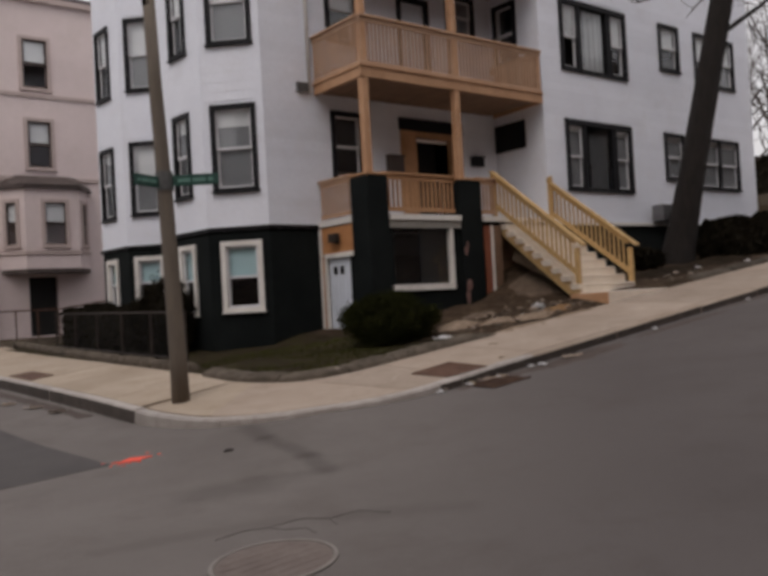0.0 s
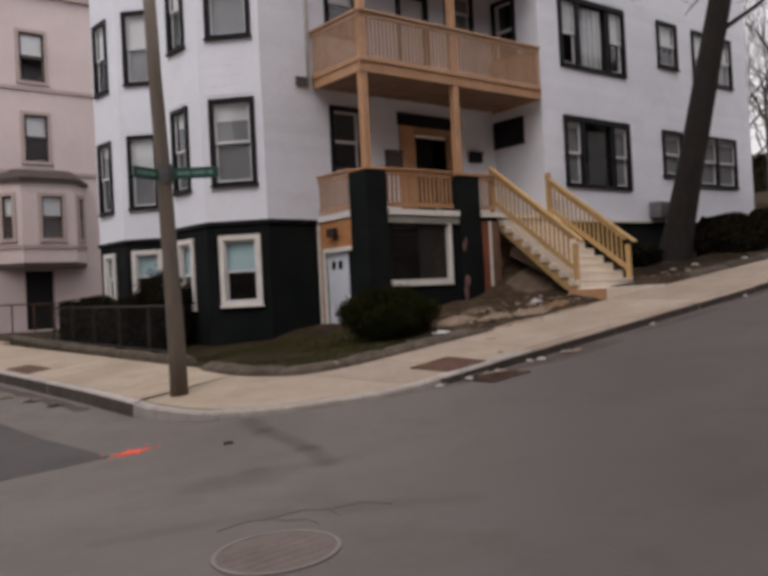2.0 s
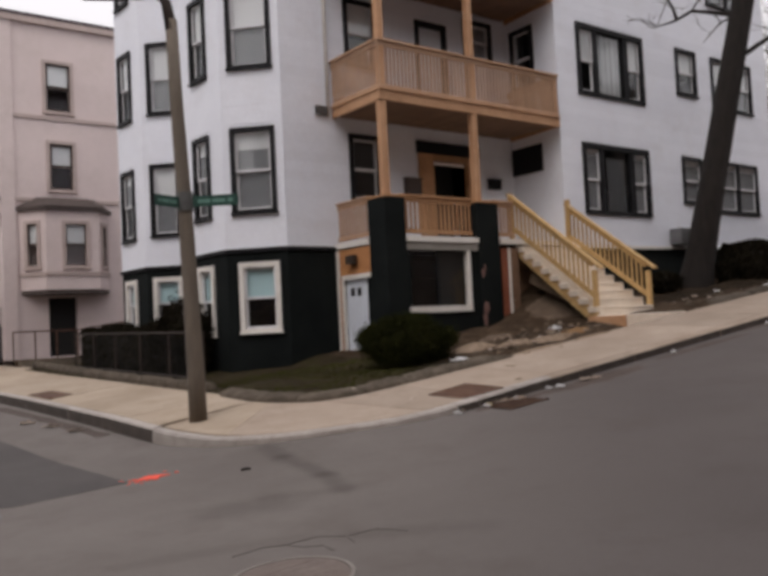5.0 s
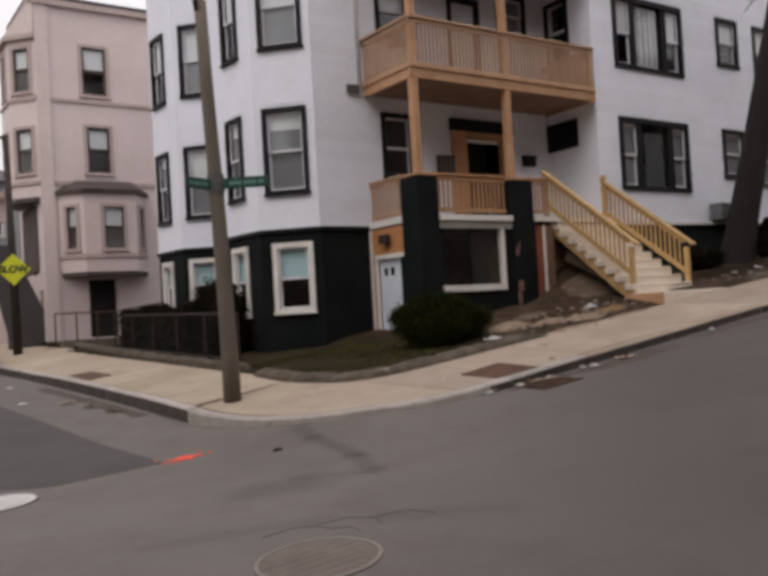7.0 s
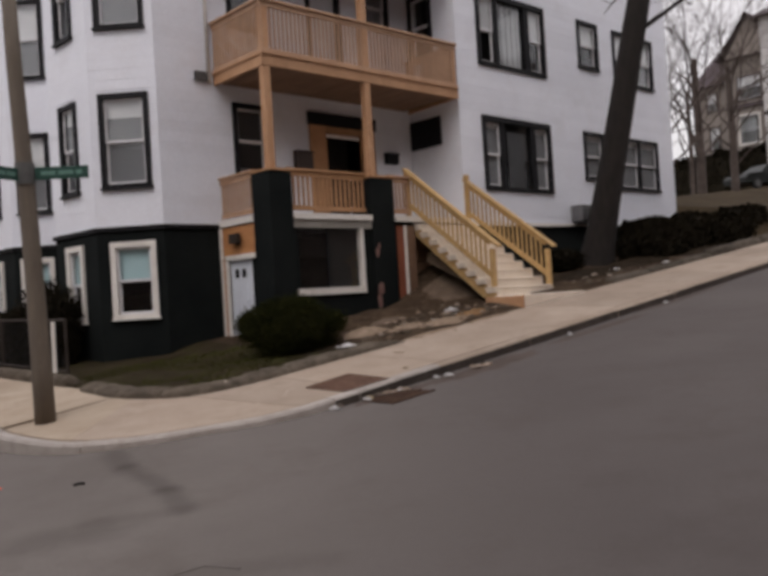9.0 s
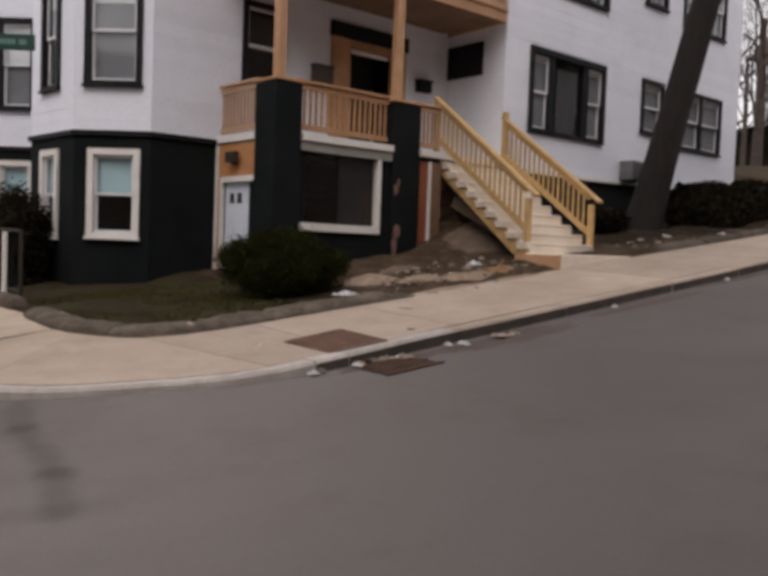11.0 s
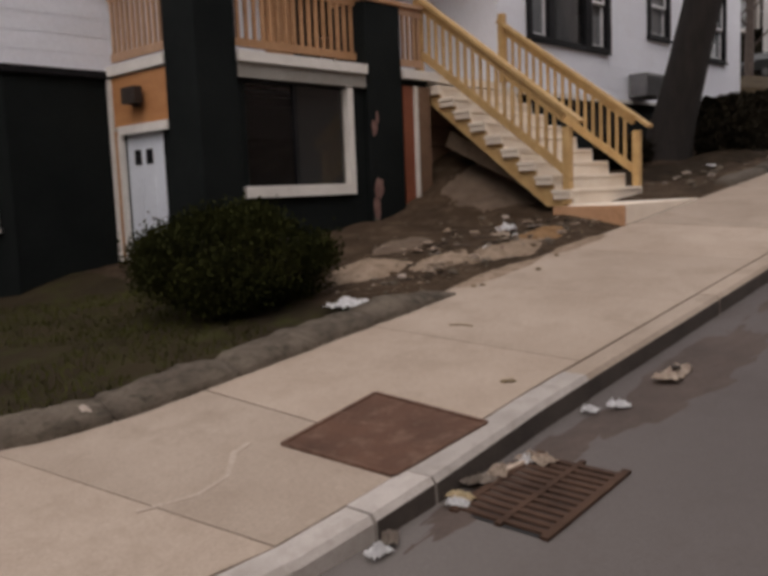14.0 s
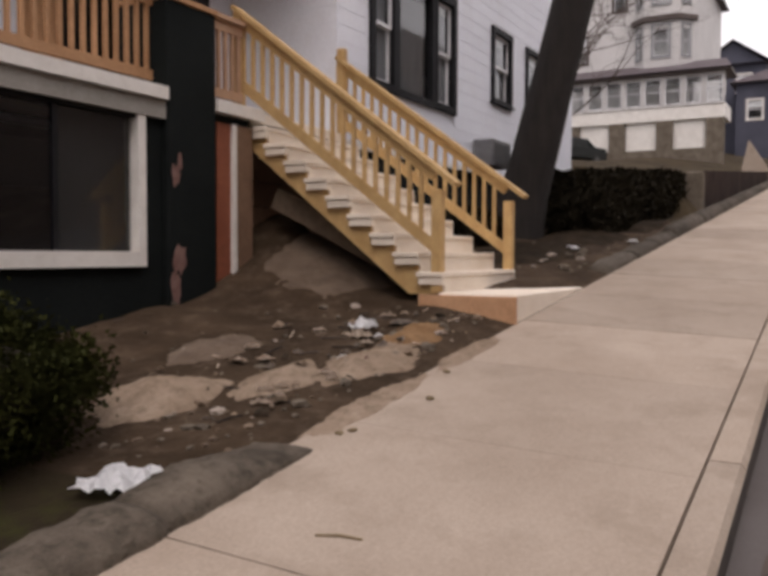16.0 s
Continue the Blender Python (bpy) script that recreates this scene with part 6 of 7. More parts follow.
# garden wall and steps before the pink house
bm = bmn()
for k in range(16):
    x = 9.0 + k * 0.55
    prism(bm, [(x, 29.9), (x + 0.52, 29.9), (x + 0.52, 30.2), (x, 30.2)], 0.3, 1.15 + 0.06 * noise.noise((k * 1.7, 0, 0)))
single("garden_wall", bm, STONE, "low dark stone garden wall before the pink house", "wall")
grid_sheet("pink_yard", [8.9, 10, 12, 14, 17, 20, 26], [28, 29.9, 30.3, 31, 32, 33.0], lambda x, y: 0.8 + (0.35 if y > 30 else 0), DIRT, "dark bare front yard of the pink house", "yard", "structure")
rl = thing("pipe_rail", (9.8, 31.3, 1.2), "thin rusty pipe rail before the pink house", "railing")
for k in range(4):
    bm = bmn()
    tube(bm, [(9.1 + k * 0.7, 31.2, 0.9), (9.1 + k * 0.7, 31.2, 2.1)], 0.025, 6)
    part("post", bm, RUST, rl)
bm = bmn()
tube(bm, [(9.1, 31.2, 2.1), (11.2, 31.2, 2.1), (13.4, 31.2, 2.4)], 0.025, 6)
part("rail", bm, RUST, rl)


def far_house(name, x0, x1, y0, y1, z0, z1, wallm, roofm, label, gable=None, wins=(), face="x", roof_h=2.5, trim=None):
    """A simple storeyed house with a pitched or hipped roof and built windows."""
    t = thing(name, ((x0 + x1) / 2, (y0 + y1) / 2, z0), label, "house")
    fs = [Face((x0, y1), (x0, y0)), Face((x0, y0), (x1, y0)), Face((x1, y0), (x1, y1)), Face((x1, y1), (x0, y1))]
    for i, F in enumerate(fs):
        bm = bmn()
        holes = [(w[1] + 0.1, w[2] - 0.1, w[3] + 0.1, w[4] - 0.1) for w in wins if w[0] == i]
        wall_cells(bm, F, 0, F.len, z0 - 1, z1, holes, 0.25)
        part("wall", bm, wallm, t)
        for w in wins:
            if w[0] == i:
                window(F, t, w[1], w[2], w[3], w[4], casing=trim or BROWN_TRIM, cw=0.14, sash=SASH, blind=BLIND, blind_to=0.4)
    bm = bmn()
    prism(bm, [(x0 + 0.3, y0 + 0.3), (x1 - 0.3, y0 + 0.3), (x1 - 0.3, y1 - 0.3), (x0 + 0.3, y1 - 0.3)], z1 - 0.15, z1 - 0.05)
    part("attic_floor", bm, DARKROOM, t)
    bm = bmn()
    o = 0.5
    b = [bm.verts.new(p) for p in ((x0 - o, y0 - o, z1), (x1 + o, y0 - o, z1), (x1 + o, y1 + o, z1), (x0 - o, y1 + o, z1))]
    ym, xm = (y0 + y1) / 2, (x0 + x1) / 2
    if gable == "x":
        r = [bm.verts.new((x0 - o, ym, z1 + roof_h)), bm.verts.new((x1 + o, ym, z1 + roof_h))]
        bm.faces.new((b[0], b[1], r[1], r[0]))
        bm.faces.new((b[2], b[3], r[0], r[1]))
    else:
        k = min(x1 - x0, y1 - y0) * 0.4
        r = [bm.verts.new((x0 + k, ym, z1 + roof_h)), bm.verts.new((x1 - k, ym, z1 + roof_h))]
        bm.faces.new((b[0], b[1], r[1], r[0]))
        bm.faces.new((b[2], b[3], r[0], r[1]))
        bm.faces.new((b[3], b[0], r[0]))
        bm.faces.new((b[1], b[2], r[1]))
    bm.faces.new(b[::-1])
    part("roof", bm, roofm, t)
    if gable == "x":
        bm = bmn()
        g = [bm.verts.new(p) for p in ((x0, y0, z1), (x0, y1, z1), (x0, ym, z1 + roof_h - 0.15))]
        g2 = [bm.verts.new(v.co + Vector((0.2, 0, 0))) for v in g]
        bm.faces.new(g)
        bm.faces.new(g2[::-1])
        part("gable", bm, wallm, t)
    return t


# beyond the pink house
far_house("blue_grey_house", 7.4, 14.0, 50, 60, 1.2, 9.6, GREYBLUE, ROOF, "blue-grey clapboard house down the side street", None,
          [(1, 0.6, 1.6, 6.6, 8.4), (1, 2.6, 3.6, 6.6, 8.4), (1, 0.6, 1.6, 3.4, 5.2), (0, 2, 3, 6.6, 8.4), (0, 5, 6, 6.6, 8.4), (0, 2, 3, 3.4, 5.2), (0, 5, 6, 3.4, 5.2)], trim=GREYPAINT, roof_h=1.6)
far_house("dark_house", 5.6, 12.0, 66, 76, 1.5, 9.5, BROWN_TRIM, ROOF, "dark brown house at the end of the side street", None, [(1, 1, 2, 6, 8), (1, 3.5, 4.5, 6, 8)], roof_h=2.0)
hedge(6.5, 7.3, 44.5, 47.5, lambda x, y: road_z(x, y) + 0.1, 3.0, 3500, "dark unclipped shrubs by the side street", 14, size=0.16)
hedge(6.9, 9.3, 47.6, 49.3, lambda x, y: road_z(x, y) + 0.1, 3.6, 6000, "dark tall shrubs before the blue-grey house", 15, size=0.18)
pf = thing("picket_fence", (7.2, 43.6, 0.9), "short white picket fence by the side street", "fence")
for k in range(7):
    x = 6.75 + k * 0.16
    bm = bmn()
    prism(bm, [(x, 43.6), (x + 0.12, 43.6), (x + 0.12, 43.64), (x, 43.64)], 0.8, 2.3 + 0.06 * (k % 2))
    part("picket", bm, WHITETRIM, pf)
bm = bmn()
box(bm, (6.75, 43.65, 1.1), (7.85, 43.7, 1.2))
box(bm, (6.75, 43.65, 1.9), (7.85, 43.7, 2.0))
part("rail", bm, WHITETRIM, pf)

# up the hill
gh = far_house("grey_house", 62.0, 74, 17.75, 26.0, 7.0, 19.6, GREYPAINT, ROOF, "pale grey house with an enclosed porch on stone piers", None,
               [(0, 0.8, 2.0, 14.0, 15.8), (0, 3.4, 4.4, 17.0, 18.9)], roof_h=3.0)
FP = Face((59.6, 24.7), (59.6, 15.6))
bm = bmn()
FP.box(bm, 0, FP.len, -2.4, 0, 9.8, 10.6)
part("porch_floor_beam", bm, WHITETRIM, gh)
bm = bmn()
FP.box(bm, -0.2, FP.len + 0.3, -2.6, 0.3, 12.36, 12.54)
part("porch_eave", bm, BROWN_TRIM, gh)
bm = bmn()
v = [bm.verts.new(p) for p in ((59.2, 24.9, 12.56), (59.2, 15.3, 12.56), (62.1, 15.9, 13.6), (62.1, 24.9, 13.6))]
bm.faces.new(v)
v2 = [bm.verts.new(q.co - Vector((0, 0, 0.08))) for q in v]
bm.faces.new(v2[::-1])
part("porch_roof", bm, ROOF, gh)
for k in range(8):
    window(FP, gh, 0.1 + k * 1.12, 1.2 + k * 1.12, 10.61, 12.35, casing=GREYPAINT, cw=0.12, sash=SASH, proud=0.03, name="porch_window")
for k in range(4):
    bm = bmn()
    FP.box(bm, k * 2.72 - 0.1, k * 2.72 + 0.85, -0.6, 0.04, 6.0, 9.8)
    part("stone_pier", bm, STONE, gh, "brown stone pier")
for k in range(3):
    bm = bmn()
    FP.box(bm, k * 2.72 + 0.85, k * 2.72 + 2.62, -0.3, -0.2, 8.15, 9.8)
    part("white_panel", bm, WHITETRIM, gh, "white boarded porch bay")
    bm = bmn()
    FP.box(bm, k * 2.72 + 0.85, k * 2.72 + 2.62, -0.35, 0.0, 6.0, 8.15)
    part("stone_base", bm, STONE, gh)
poly = [(62.0, 21.2), (61.1, 20.4), (61.1, 18.5), (62.0, 17.7)]
for a, b in zip(poly, poly[1:]):
    F = Face(a, b)
    bm = bmn()
    wall_cells(bm, F, 0, F.len, 13.1, 19.6, [(F.len * 0.2 + 0.1, F.len * 0.8 - 0.1, 13.9, 15.5), (F.len * 0.2 + 0.1, F.len * 0.8 - 0.1, 17.0, 18.8)], 0.2)
    part("turret_wall", bm, GREYPAINT, gh)
    for z in (13.8, 16.9):
        window(F, gh, F.len * 0.2, F.len * 0.8, z, z + 2.0, casing=GREYBLUE, cw=0.12, sash=SASH)
    bm = bmn()
    F.box(bm, -0.1, F.len + 0.1, 0, 0.22, 15.95, 16.25)
    part("turret_band", bm, BROWN_TRIM, gh)
far_house("tan_house", 70.0, 80, 31.7, 34.5, 8.5, 17.5, TAN, ROOF, "tan clapboard house with a steep purplish-brown roof", None,
          [(0, 0.7, 1.7, 12.2, 14.2), (0, 0.6, 1.6, 15.4, 17.0)], roof_h=3.0)
tan_wing = far_house("tan_house_wing", 69.0, 80, 27.6, 31.8, 8.5, 19.0, TAN, ROOF, "tan gabled front wing with a bay window", "x",
                     [(0, 0.9, 2.9, 15.6, 17.6), (0, 1.0, 2.4, 12.0, 14.4)], roof_h=3.4)
bay_poly = [(69.0, 31.4), (68.2, 30.8), (68.2, 28.6), (69.0, 28.0)]
for a, b in zip(bay_poly, bay_poly[1:]):
    F = Face(a, b)
    bm = bmn()
    wall_cells(bm, F, 0, F.len, 10.6, 14.9, [(F.len * 0.18, F.len * 0.82, 12.1, 14.3)], 0.15)
    part("bay_wall", bm, TAN, tan_wing)
    window(F, tan_wing, F.len * 0.1, F.len * 0.9, 12.0, 14.4, casing=WHITETRIM, cw=0.14, sash=SASH, name="bay_window")
bm = bmn()
prism(bm, [(69.1, 31.6), (68.0, 30.9), (68.0, 28.5), (69.1, 27.8)], 14.9, 15.15)
part("bay_roof", bm, ROOF, tan_wing)
hedge(64.5, 66.5, 25.5, 37.0, lambda x, y: 8.0, 3.4, 9000, "dark tall shrubs before the tan house", 41, size=0.22)
far_house("blue_house", 90, 100, 16.0, 21.5, 10.6, 19.0, NAVY, ROOF, "dark blue house with white trim farther up the hill", "x",
          [(0, 0.8, 2.2, 16.4, 18.2), (0, 3.0, 4.4, 16.4, 18.2), (0, 0.8, 2.2, 13.2, 15.0), (0, 3.4, 4.8, 13.2, 15.0)], roof_h=2.2, trim=WHITETRIM)
far_house("blue_house_wing", 86, 90, 11.0, 18.0, 10.0, 16.6, NAVY, ROOF, "low dark blue porch wing with white windows", None,
          [(0, 0.8, 2.2, 13.4, 15.2), (0, 3.2, 4.6, 13.4, 15.2), (0, 5.6, 7.0, 13.4, 15.2)], roof_h=1.6, trim=WHITETRIM)

# ---- parked cars ----
def sedan(x, y, z, rot, label, paint):
    t = thing("parked_car", (x, y, z), label, "car")
    M = Matrix.Translation((x, y, z)) @ Matrix.Rotation(rot, 4, 'Z')
    prof = [(-2.25, 0.35), (-2.28, 0.7), (-2.2, 0.98), (-1.35, 1.02), (-0.85, 1.40), (0.35, 1.43), (1.0, 1.0), (2.0, 0.88), (2.25, 0.65), (2.25, 0.35)]
    bm = bmn()
    rows = []
    for w in (-0.86, -0.80, 0.80, 0.86):
        rows.append([bm.verts.new(M @ Vector((w * (0.80 if q > 1.2 else 0.98 if q > 1.0 else 1), l, q if abs(w) < 0.85 else min(q, 0.95) * 0.97 + 0.02))) for l, q in prof])
    for a, b in zip(rows, rows[1:]):
        for i in range(len(prof)):
            bm.faces.new((a[i], a[(i + 1) % len(prof)], b[(i + 1) % len(prof)], b[i]))
    bm.faces.new(rows[0])
    bm.faces.new(rows[-1][::-1])
    part("body", bm, paint, t)
    # Opaque pale sheet: the sky's reflection is put into the window's colour
    bm = bmn()
    vs = [bm.verts.new(M @ Vector(p)) for p in ((-0.62, -1.34, 1.05), (0.62, -1.34, 1.05), (0.55, -0.90, 1.385), (-0.55, -0.90, 1.385))]
    bm.faces.new(vs)
    vs2 = [bm.verts.new(v.co + Vector((0, 0, 0.012))) for v in vs]
    bm.faces.new(vs2[::-1])
    part("rear_window", bm, SASH, t, "rear window in pale colour for the reflected sky")
    for s in (-1, 1):
        part("tail_light", bbox((s * 0.62 - 0.18, -2.31, 0.72), (s * 0.62 + 0.18, -2.2, 0.86), 0.02, M), TAILRED, t)
        for l in (-1.4, 1.4):
            bm = bmn()
            tube(bm, [M @ Vector((s * 0.70, l, 0.31)), M @ Vector((s * 0.88, l, 0.31))], 0.31, 18)
            wh = part("wheel", bm, RUBBER, t)
            bm = bmn()
            tube(bm, [M @ Vector((s * 0.875, l, 0.31)), M @ Vector((s * 0.892, l, 0.31))], 0.19, 14)
            part("rim", bm, STEEL, wh)
    part("number_plate", bbox((-0.2, -2.30, 0.52), (0.2, -2.27, 0.64), 0.004, M), PAPER, t)
    part("bumper", bbox((-0.84, -2.34, 0.36), (0.84, -2.2, 0.56), 0.03, M), paint, t)
    return t


sedan(5.5, 29.0, road_z(5.5, 29), 0.03, "dark green-black sedan parked at the side street kerb", CARPAINT)
sedan(53.0, 22.6, yard_z(53, 12.2) + 1.05, 1.2, "dark car parked before the tan house", CARPAINT)

# ---- yard clutter ----
random.seed(5)


def chunk(name, x, y, z, sx, sy, sz, mat, label, category, seed, group=""):
    bm = bmn()
    bmesh.ops.create_icosphere(bm, subdivisions=1, radius=1)
    for v in bm.verts:
        k = 1 + 0.6 * noise.noise(v.co * 1.3 + Vector((seed * 3.1, seed, 0)))
        v.co = Vector((x + v.co.x * sx * k, y + v.co.y * sy * k, z + max(-0.5, v.co.z * k) * sz))
    return single(name, bm, mat, label, category, group, at=(x, y, z))


SANDY = surface("sandy_soil", (0.085, 0.057, 0.037), (0.165, 0.119, 0.082), 4, 40, 0.95, 0.8, 0.02)


def heap(x, y, rx, ry, h, label, seed, zf=None, mat=None, name="dirt_mound"):
    """A low soft heap whose ragged edge runs out into the ground."""
    zf = zf or rough_yard
    bm = bmn()
    n, m = 56, 13
    rings = [[bm.verts.new((x, y, zf(x, y) + h))]]
    for i in range(1, m + 1):
        q = i / m
        ring = []
        for k in range(n):
            a = 2 * math.pi * k / n
            w = q * (1 + 0.3 * noise.noise((math.cos(a) * 1.7 + seed, math.sin(a) * 1.7, seed)))
            px, py = x + rx * w * math.cos(a), y + ry * w * math.sin(a)
            rag = 0.5 * noise.noise((px * 5, py * 5, seed)) + 0.5 * noise.noise((px * 14, py * 14, seed))
            ring.append(bm.verts.new((px, py, zf(px, py) + h * (1 - q ** 1.5) + rag * min(0.035, h * 0.8) - h * 0.35 * q)))
        rings.append(ring)
    for k in range(n):
        bm.faces.new((rings[0][0], rings[1][k], rings[1][(k + 1) % n]))
    for a, b in zip(rings[1:], rings[2:]):
        for k in range(n):
            bm.faces.new((a[k], b[k], b[(k + 1) % n], a[(k + 1) % n]))
    return single(name, bm, mat or SANDY, label, "mound", smooth=True, at=(x, y, zf(x, y)))


BUFF = surface("buff_soil", (0.20, 0.145, 0.10), (0.33, 0.255, 0.19), 4, 50, 0.95, 0.8, 0.015, stain=(0.10, 0.07, 0.045), stain_amt=0.6, spec=0.1)
OCHRE = surface("ochre_soil", (0.17, 0.095, 0.045), (0.27, 0.165, 0.085), 4, 50, 0.95, 0.8, 0.015, stain=(0.09, 0.06, 0.035), stain_amt=0.6, spec=0.1)
heap(12.95, 13.05, 0.58, 0.40, 0.11, "low pale heap of sandy soil in the yard", 1, None, BUFF)
heap(13.5, 12.62, 0.5, 0.24, 0.06, "flat buff heap of soil near the edging", 2, None, BUFF)
heap(14.25, 12.35, 0.8, 0.26, 0.05, "thin buff soil run out along the pavement edge", 3, None, BUFF)
heap(15.1, 12.45, 0.6, 0.24, 0.05, "thin ochre soil heap near the landing", 4, None, OCHRE)
heap(14.0, 13.5, 0.5, 0.35, 0.07, "small brown heap of dug soil", 6)
heap(16.55, 14.1, 0.95, 0.75, 0.09, "sandy soil banked up under the stairs", 8)
MOULD = surface("dark_leaf_mould", (0.014, 0.010, 0.007), (0.040, 0.029, 0.019), 3, 30, 0.95, 1.0, 0.02, spec=0.05)
heap(20.3, 13.35, 1.7, 0.85, 0.10, "dark leaf mould at the foot of the wall", 15, None, MOULD)
heap(22.2, 13.2, 1.5, 0.75, 0.14, "dark leaf mould round the street tree", 16, None, MOULD)
heap(24.8, 12.75, 1.6, 0.45, 0.08, "dark leaf mould under the hedge", 17, None, MOULD)
heap(12.1, 9.55, 1.35, 0.30, 0.014, "damp brown silt in the gutter", 18, road_top, SILT, "gutter_dirt")
heap(10.5, 9.66, 1.0, 0.15, 0.012, "brown silt along the kerb foot by the drain", 21, road_top, SILT, "gutter_dirt")
heap(18.0, 9.80, 2.2, 0.13, 0.010, "thin brown silt along the kerb foot", 22, road_top, SILT, "gutter_dirt")
heap(15.0, 9.62, 1.6, 0.16, 0.012, "thin brown silt in the gutter uphill", 19, road_top, SILT, "gutter_dirt")
heap(13.5, 11.98, 0.9, 0.17, 0.016, "pale soil washed onto the pavement edge", 12, walk_z, BUFF)
heap(15.0, 11.95, 0.7, 0.12, 0.014, "thin soil film on the pavement edge", 13, walk_z, BUFF)
chunk("white_stone", 9.47, 11.98, walk_z(9.47, 11.98) + 0.05, 0.06, 0.09, 0.06, RUBBLE, "whitish broken stone by the edging", "rubble", 3)
chunk("white_stone", 9.36, 11.95, walk_z(9.36, 11.95) + 0.03, 0.09, 0.06, 0.05, RUBBLE, "small pale broken stone by the edging", "rubble", 4)
for k in range(260):
    x, y = random.uniform(12.2, 16.0), 12.15 + abs(random.gauss(0, 0.75))
    s = random.choice((0.010, 0.013, 0.016, 0.02, 0.025, 0.045))
    chunk("stone", x, y, yard_z(x, y) + s * 0.25, s * 1.3, s, s * 0.7, random.choice((RUBBLE, EDGING, STONE, STONE, SANDY, BUFF)), "small stone lying in the dirt", "stone", k, "stones in the dirt yard")
for k in range(25):
    x, y = random.uniform(18.6, 23), random.uniform(12.3, 13.6)
    s = random.choice((0.03, 0.04, 0.07))
    chunk("stone", x, y, yard_z(x, y) + s * 0.25, s * 1.3, s, s * 0.7, random.choice((RUBBLE, EDGING, STONE)), "small stone lying by the tree", "stone", k + 200, "stones by the tree")


def crumpled(name, x, y, z, w, d, h, mat, label, category, seed, rot=0.0):
    bm = bmn()
    n = 9
    g = [[bm.verts.new((0, 0, 0)) for _ in range(n)] for _ in range(n)]
    for i in range(n):
        for j in range(n):
            u, v = (i / (n - 1) - 0.5), (j / (n - 1) - 0.5)
            e = 1 - 0.25 * noise.noise((i * 0.9, j * 0.9, seed))
            px, py = u * w * e, v * d * e
            pz = h * (0.5 + noise.noise((i * 0.7 + seed, j * 0.7, 2.0))) * (1 - 2.2 * max(abs(u), abs(v)) ** 2)
            g[i][j].co = (x + px * math.cos(rot) - py * math.sin(rot), y + px * math.sin(rot) + py * math.cos(rot), z + max(0.004, pz))
    for i in range(n - 1):
        for j in range(n - 1):
            bm.faces.new((g[i][j], g[i + 1][j], g[i + 1][j + 1], g[i][j + 1]))
    bmesh.ops.solidify(bm, geom=bm.faces[:], thickness=0.004)
    return single(name, bm, mat, label, category, at=(x, y, z))


crumpled("crumpled_paper", 11.92, 12.28, yard_z(11.92, 12.28) + 0.02, 0.37, 0.25, 0.08, PAPER, "crumpled white paper bag beside the edging", "litter", 1, 0.3)
crumpled("crumpled_paper", 15.0, 12.85, yard_z(15.0, 12.85) + 0.01, 0.26, 0.16, 0.12, PAPER, "crumpled white paper in the dirt", "litter", 2, 0.2)
crumpled("rag", 14.75, 12.75, yard_z(14.75, 12.75) + 0.01, 0.24, 0.16, 0.07, CARD, "dirty pale rag in the rubble", "litter", 3, 0.9)
crumpled("rag", 15.35, 12.7, yard_z(15.35, 12.7) + 0.01, 0.3, 0.12, 0.05, RUBBLE, "greyish torn sheet in the dirt", "litter", 7, 0.1)
crumpled("red_cloth", 14.3, 12.4, yard_z(14.3, 12.4) + 0.005, 0.34, 0.10, 0.05, BRICK, "faded red-brown cloth scrap in the dirt", "litter", 4, 0.15)
crumpled("flat_mat", 20.83, 12.9, yard_z(20.83, 12.9) + 0.01, 0.34, 0.22, 0.06, PAPER, "small white scrap lying by the tree", "litter", 5)
crumpled("flat_mat", 22.2, 12.35, yard_z(22.2, 12.35) + 0.01, 0.2, 0.14, 0.06, PAPER, "small white scrap lying by the hedge", "litter", 6)
for k in range(46):
    x, y = random.uniform(12.9, 15.9), 12.3 + abs(random.gauss(0, 0.5))
    w = random.uniform(0.04, 0.13)
    crumpled("scrap", x, y, rough_yard(x, y) + 0.012, w, w * random.uniform(0.3, 0.8), 0.04, random.choice((RUBBLE, CARD, CARD, BUFF, PAPER if k % 4 == 0 else EDGING)), "small torn scrap lying in the dirt yard", "litter", 60 + k, k * 1.3)
# gutter litter
crumpled("cardboard", 12.07, 9.61, road_top(12.07, 9.61) + 0.012, 0.44, 0.15, 0.05, CARD, "flattened wet cardboard in the gutter", "litter", 8, 0.1)
# Dark lump laid on top in place of the hole's shade
chunk("dark_lump", 12.06, 9.61, road_top(12.07, 9.61) + 0.05, 0.05, 0.03, 0.02, IRON, "dark lump laid on the cardboard as its hole", "litter", 9)
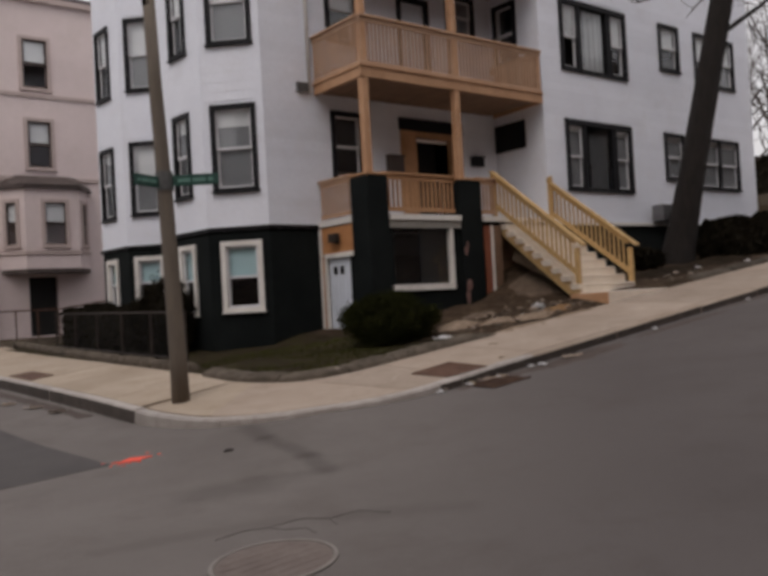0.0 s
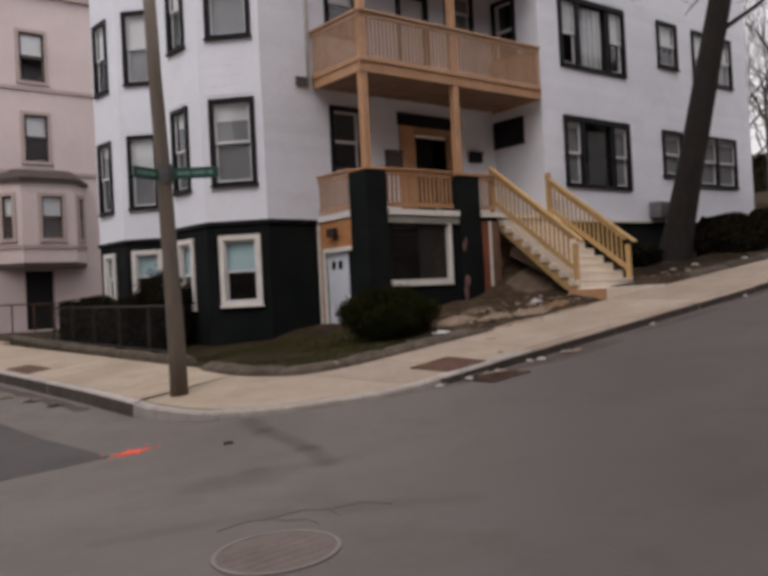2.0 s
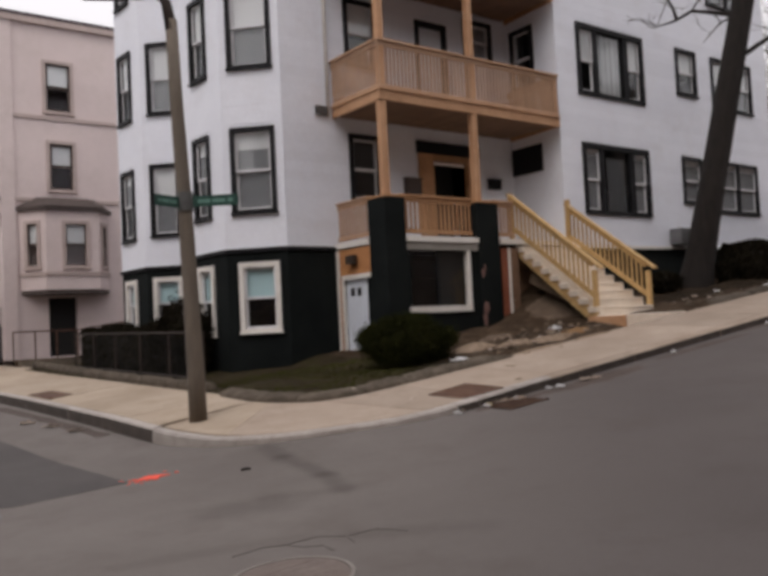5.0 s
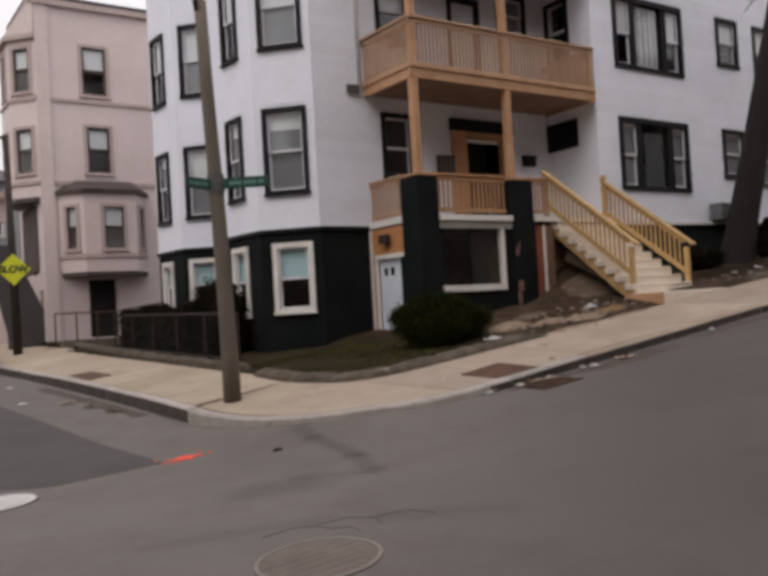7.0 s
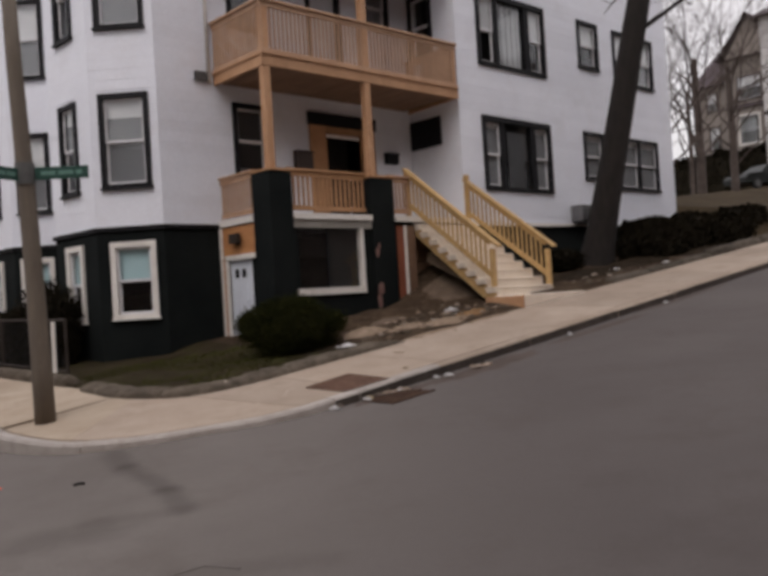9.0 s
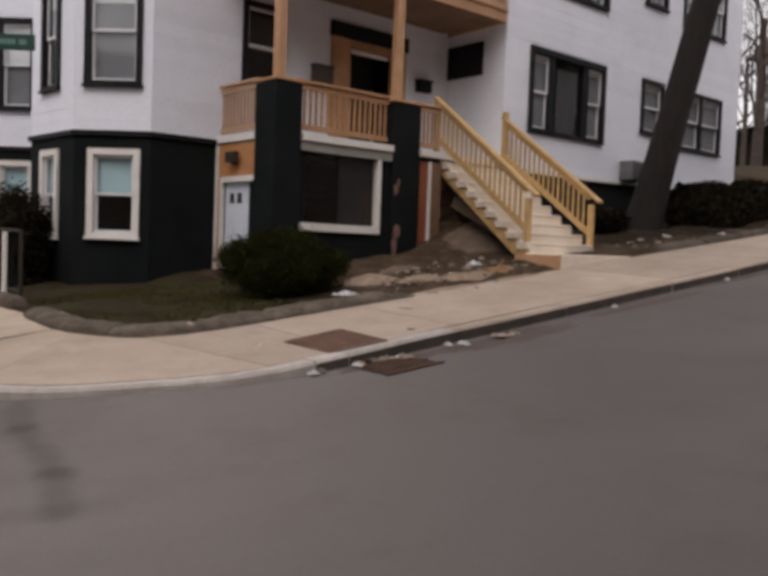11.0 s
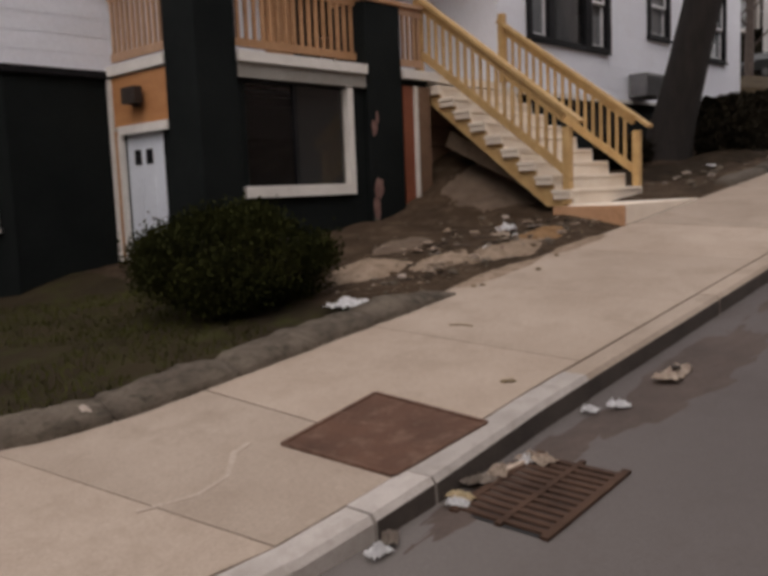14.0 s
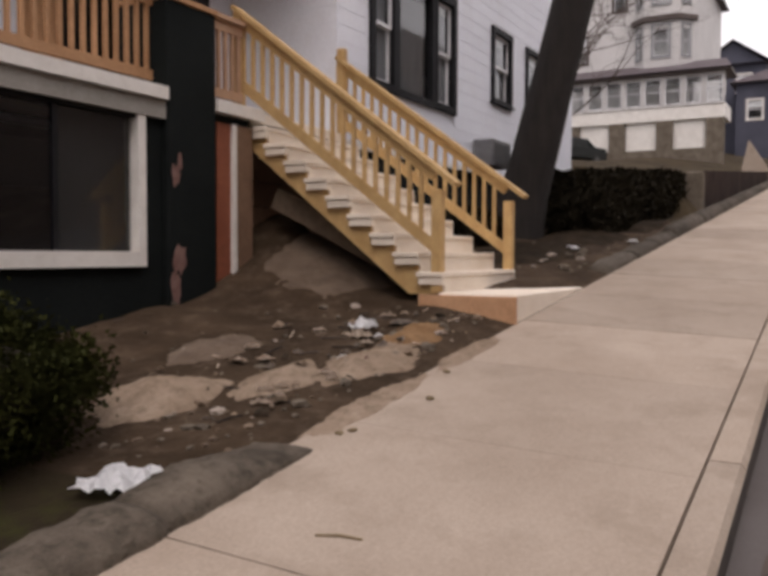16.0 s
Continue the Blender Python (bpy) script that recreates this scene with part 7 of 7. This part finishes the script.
for k, (x, y, w, m) in enumerate(((9.51, 9.70, 0.11, PAPER), (9.62, 9.74, 0.12, RUBBLE), (10.08, 9.73, 0.13, LITTER_Y), (10.02, 9.70, 0.10, PAPER), (10.26, 9.76, 0.18, RUBBLE), (10.40, 9.74, 0.16, CARD), (10.56, 9.70, 0.08, PAPER), (11.29, 9.76, 0.09, PAPER), (11.42, 9.65, 0.12, PAPER), (14.3, 9.74, 0.09, PAPER), (17.4, 9.8, 0.12, PAPER), (10.60, 9.66, 0.18, CARD), (6.35, 16.6, 0.3, RUBBLE), (6.2, 17.6, 0.25, CARD), (6.45, 15.6, 0.3, RUBBLE), (5.6, 18.6, 0.22, PAPER), (6.0, 22.0, 0.2, PAPER))):
    crumpled("litter_scrap", x, y, road_top(x, y) + 0.01, w, w * 0.6, 0.06, m, "scrap of pale litter lying in the gutter", "litter", 20 + k, k * 0.7)


def stick(name, a, b, r, mat, label, zf):
    bm = bmn()
    m = ((a[0] + b[0]) / 2 + 0.01, (a[1] + b[1]) / 2)
    tube(bm, [(*a, zf(*a) + r), (*m, zf(*m) + r * 1.6), (*b, zf(*b) + r)], r, 6)
    return single(name, bm, mat, label, "stick", at=(*a, zf(*a)))


stick("twig", (11.98, 11.29), (12.03, 11.11), 0.006, STRAW, "short brown twig on the pavement", walk_z)
random.seed(77)
for k in range(40):
    x, y, a, L = random.uniform(12.6, 15.9), 12.3 + abs(random.gauss(0, 0.6)), random.uniform(0, 6.28), random.uniform(0.06, 0.22)
    stick("twig", (x, y), (x + L * math.cos(a), y + L * math.sin(a)), 0.005, random.choice((BARK, TWIG, CARD)), "thin broken twig lying in the dirt yard", lambda p, q: rough_yard(p, q) + 0.006)
stick("twig", (10.36, 9.74), (10.66, 9.66), 0.014, CARD, "pale stick of driftwood by the drain", road_top)
stick("twig", (6.46, 9.79), (6.54, 9.73), 0.013, BARK, "small dark twig on the road", road_top)
shrub(22.75, 13.35, yard_z(22.75, 13.35), 0.75, 0.55, 0.6, 5000, "low dark brush at the foot of the tree", 31, "low_brush", LEAF_DARK, 0.05)
shrub(9.72, 18.9, yard_z(9.72, 18.9), 0.55, 1.0, 1.55, 9000, "taller dark shrub against the black house base", 35, "evergreen_shrub", LEAF_DARK, 0.05)
shrub(20.7, 14.35, yard_z(20.7, 14.35), 0.8, 0.4, 0.5, 4000, "low brown brush against the house wall", 33, "low_brush", LEAF_DARK, 0.05)
for k, (x, y) in enumerate(((13.8, 11.68), (13.03, 11.84), (13.1, 11.8), (11.18, 10.25), (11.21, 10.22), (14.4, 11.85))):
    chunk("leaf_clump", x, y, walk_z(x, y) + 0.008, 0.04, 0.028, 0.012, STRAW, "clump of dead tan leaves on the pavement", "leaves", 300 + k)
flat_patch("concrete_scar", ribbon([(9.05, 10.72), (9.3, 10.62), (9.5, 10.66), (9.68, 10.85), (9.8, 10.88)], 0.022), surface("pale_scrape", (0.325, 0.262, 0.207), (0.41, 0.34, 0.276), 5, 40, 0.9, 0.3), "pale scrape in the pavement", "stain", 0.006, walk_z)
# boards and sand under the stairs
OLDBOARD = surface("old_brown_board", (0.10, 0.07, 0.045), (0.18, 0.13, 0.085), 2, 30, 0.9, 0.4, stretch=(3, 3, 3))
for a, b, w in (((16.42, 14.75, 2.62), (16.42, 13.12, 1.86), 0.22), ((16.62, 14.45, 2.38), (16.58, 13.2, 1.80), 0.17)):
    bm = bmn()
    beam(bm, a, b, 0.045, w)
    single("loose_board", bm, OLDBOARD, "weathered brown board leaning under the stairs", "board", at=b)
# bared brick on the pillar
for c, rx, rz_, sd in (((15.02, 1.98), 0.085, 0.13, 3), ((14.97, 1.72), 0.06, 0.17, 5), ((14.98, 2.74), 0.06, 0.09, 8), ((15.03, 2.86), 0.03, 0.08, 9)):
    bm = bmn()
    w = wobbly(c[0], c[1], rx, rz_, 18, 0.5, 0, sd)
    vs = [bm.verts.new((x, 14.786, z)) for x, z in w]
    v2 = [bm.verts.new((x, 14.795, z)) for x, z in w]
    bm.faces.new(vs)
    for i in range(18):
        bm.faces.new((vs[i], vs[(i + 1) % 18], v2[(i + 1) % 18], v2[i]))
    part("bared_brick", bm, BRICK, porch, "patch of bare brick where black paint flaked off")
# wall unit beside the tree
ac = thing("air_conditioner", (22.6, 14.85, 3.7), "grey boxed air conditioner on the wall of the house", "air conditioner")
part("case", bbox((22.2, 14.62, 3.5), (23.0, 14.98, 3.94), 0.015), surface("weathered_grey_case", (0.10, 0.10, 0.105), (0.19, 0.19, 0.195), 3, 25, 0.7, 0.2, stain=(0.12, 0.11, 0.10)), ac)
for k in range(6):
    bm = bmn()
    box(bm, (22.24, 14.605, 3.55 + k * 0.06), (22.96, 14.622, 3.58 + k * 0.06))
    part("louvre", bm, STEEL, ac)
# lawn grass
random.seed(9)
bm = bmn()
for k in range(9000):
    x, y = random.uniform(8.9, 11.9), random.uniform(12.3, 16.2)
    if y < yard_front(x) + 0.25 or noise.noise((x * 0.9, y * 0.9, 5)) < -0.12:
        continue
    z = rough_yard(x, y)
    h, a = random.uniform(0.02, 0.06), random.uniform(0, 6.28)
    vs = [bm.verts.new((x - 0.006 * math.cos(a), y - 0.006 * math.sin(a), z - 0.005)), bm.verts.new((x + 0.006 * math.cos(a), y + 0.006 * math.sin(a), z - 0.005)), bm.verts.new((x + random.gauss(0, 0.02), y + random.gauss(0, 0.02), z + h))]
    bm.faces.new(vs)
single("grass", bm, GRASS, "thin patchy green-brown grass on the corner lawn", "grass", kind="stuff")

# ---- unseen blocks added behind the camera, sized to hold back sky light ----
for nm, lo, hi in (("facade_south", (-30, -14, -2), (70, -4.5, 16.5)), ("facade_west", (-17, 5, -2), (-8, 62, 9.0))):
    bm = bmn()
    box(bm, lo, hi)
    single(nm, bm, CLOSING, "unseen plain block added to hold back low sky light", "facade", kind="structure")
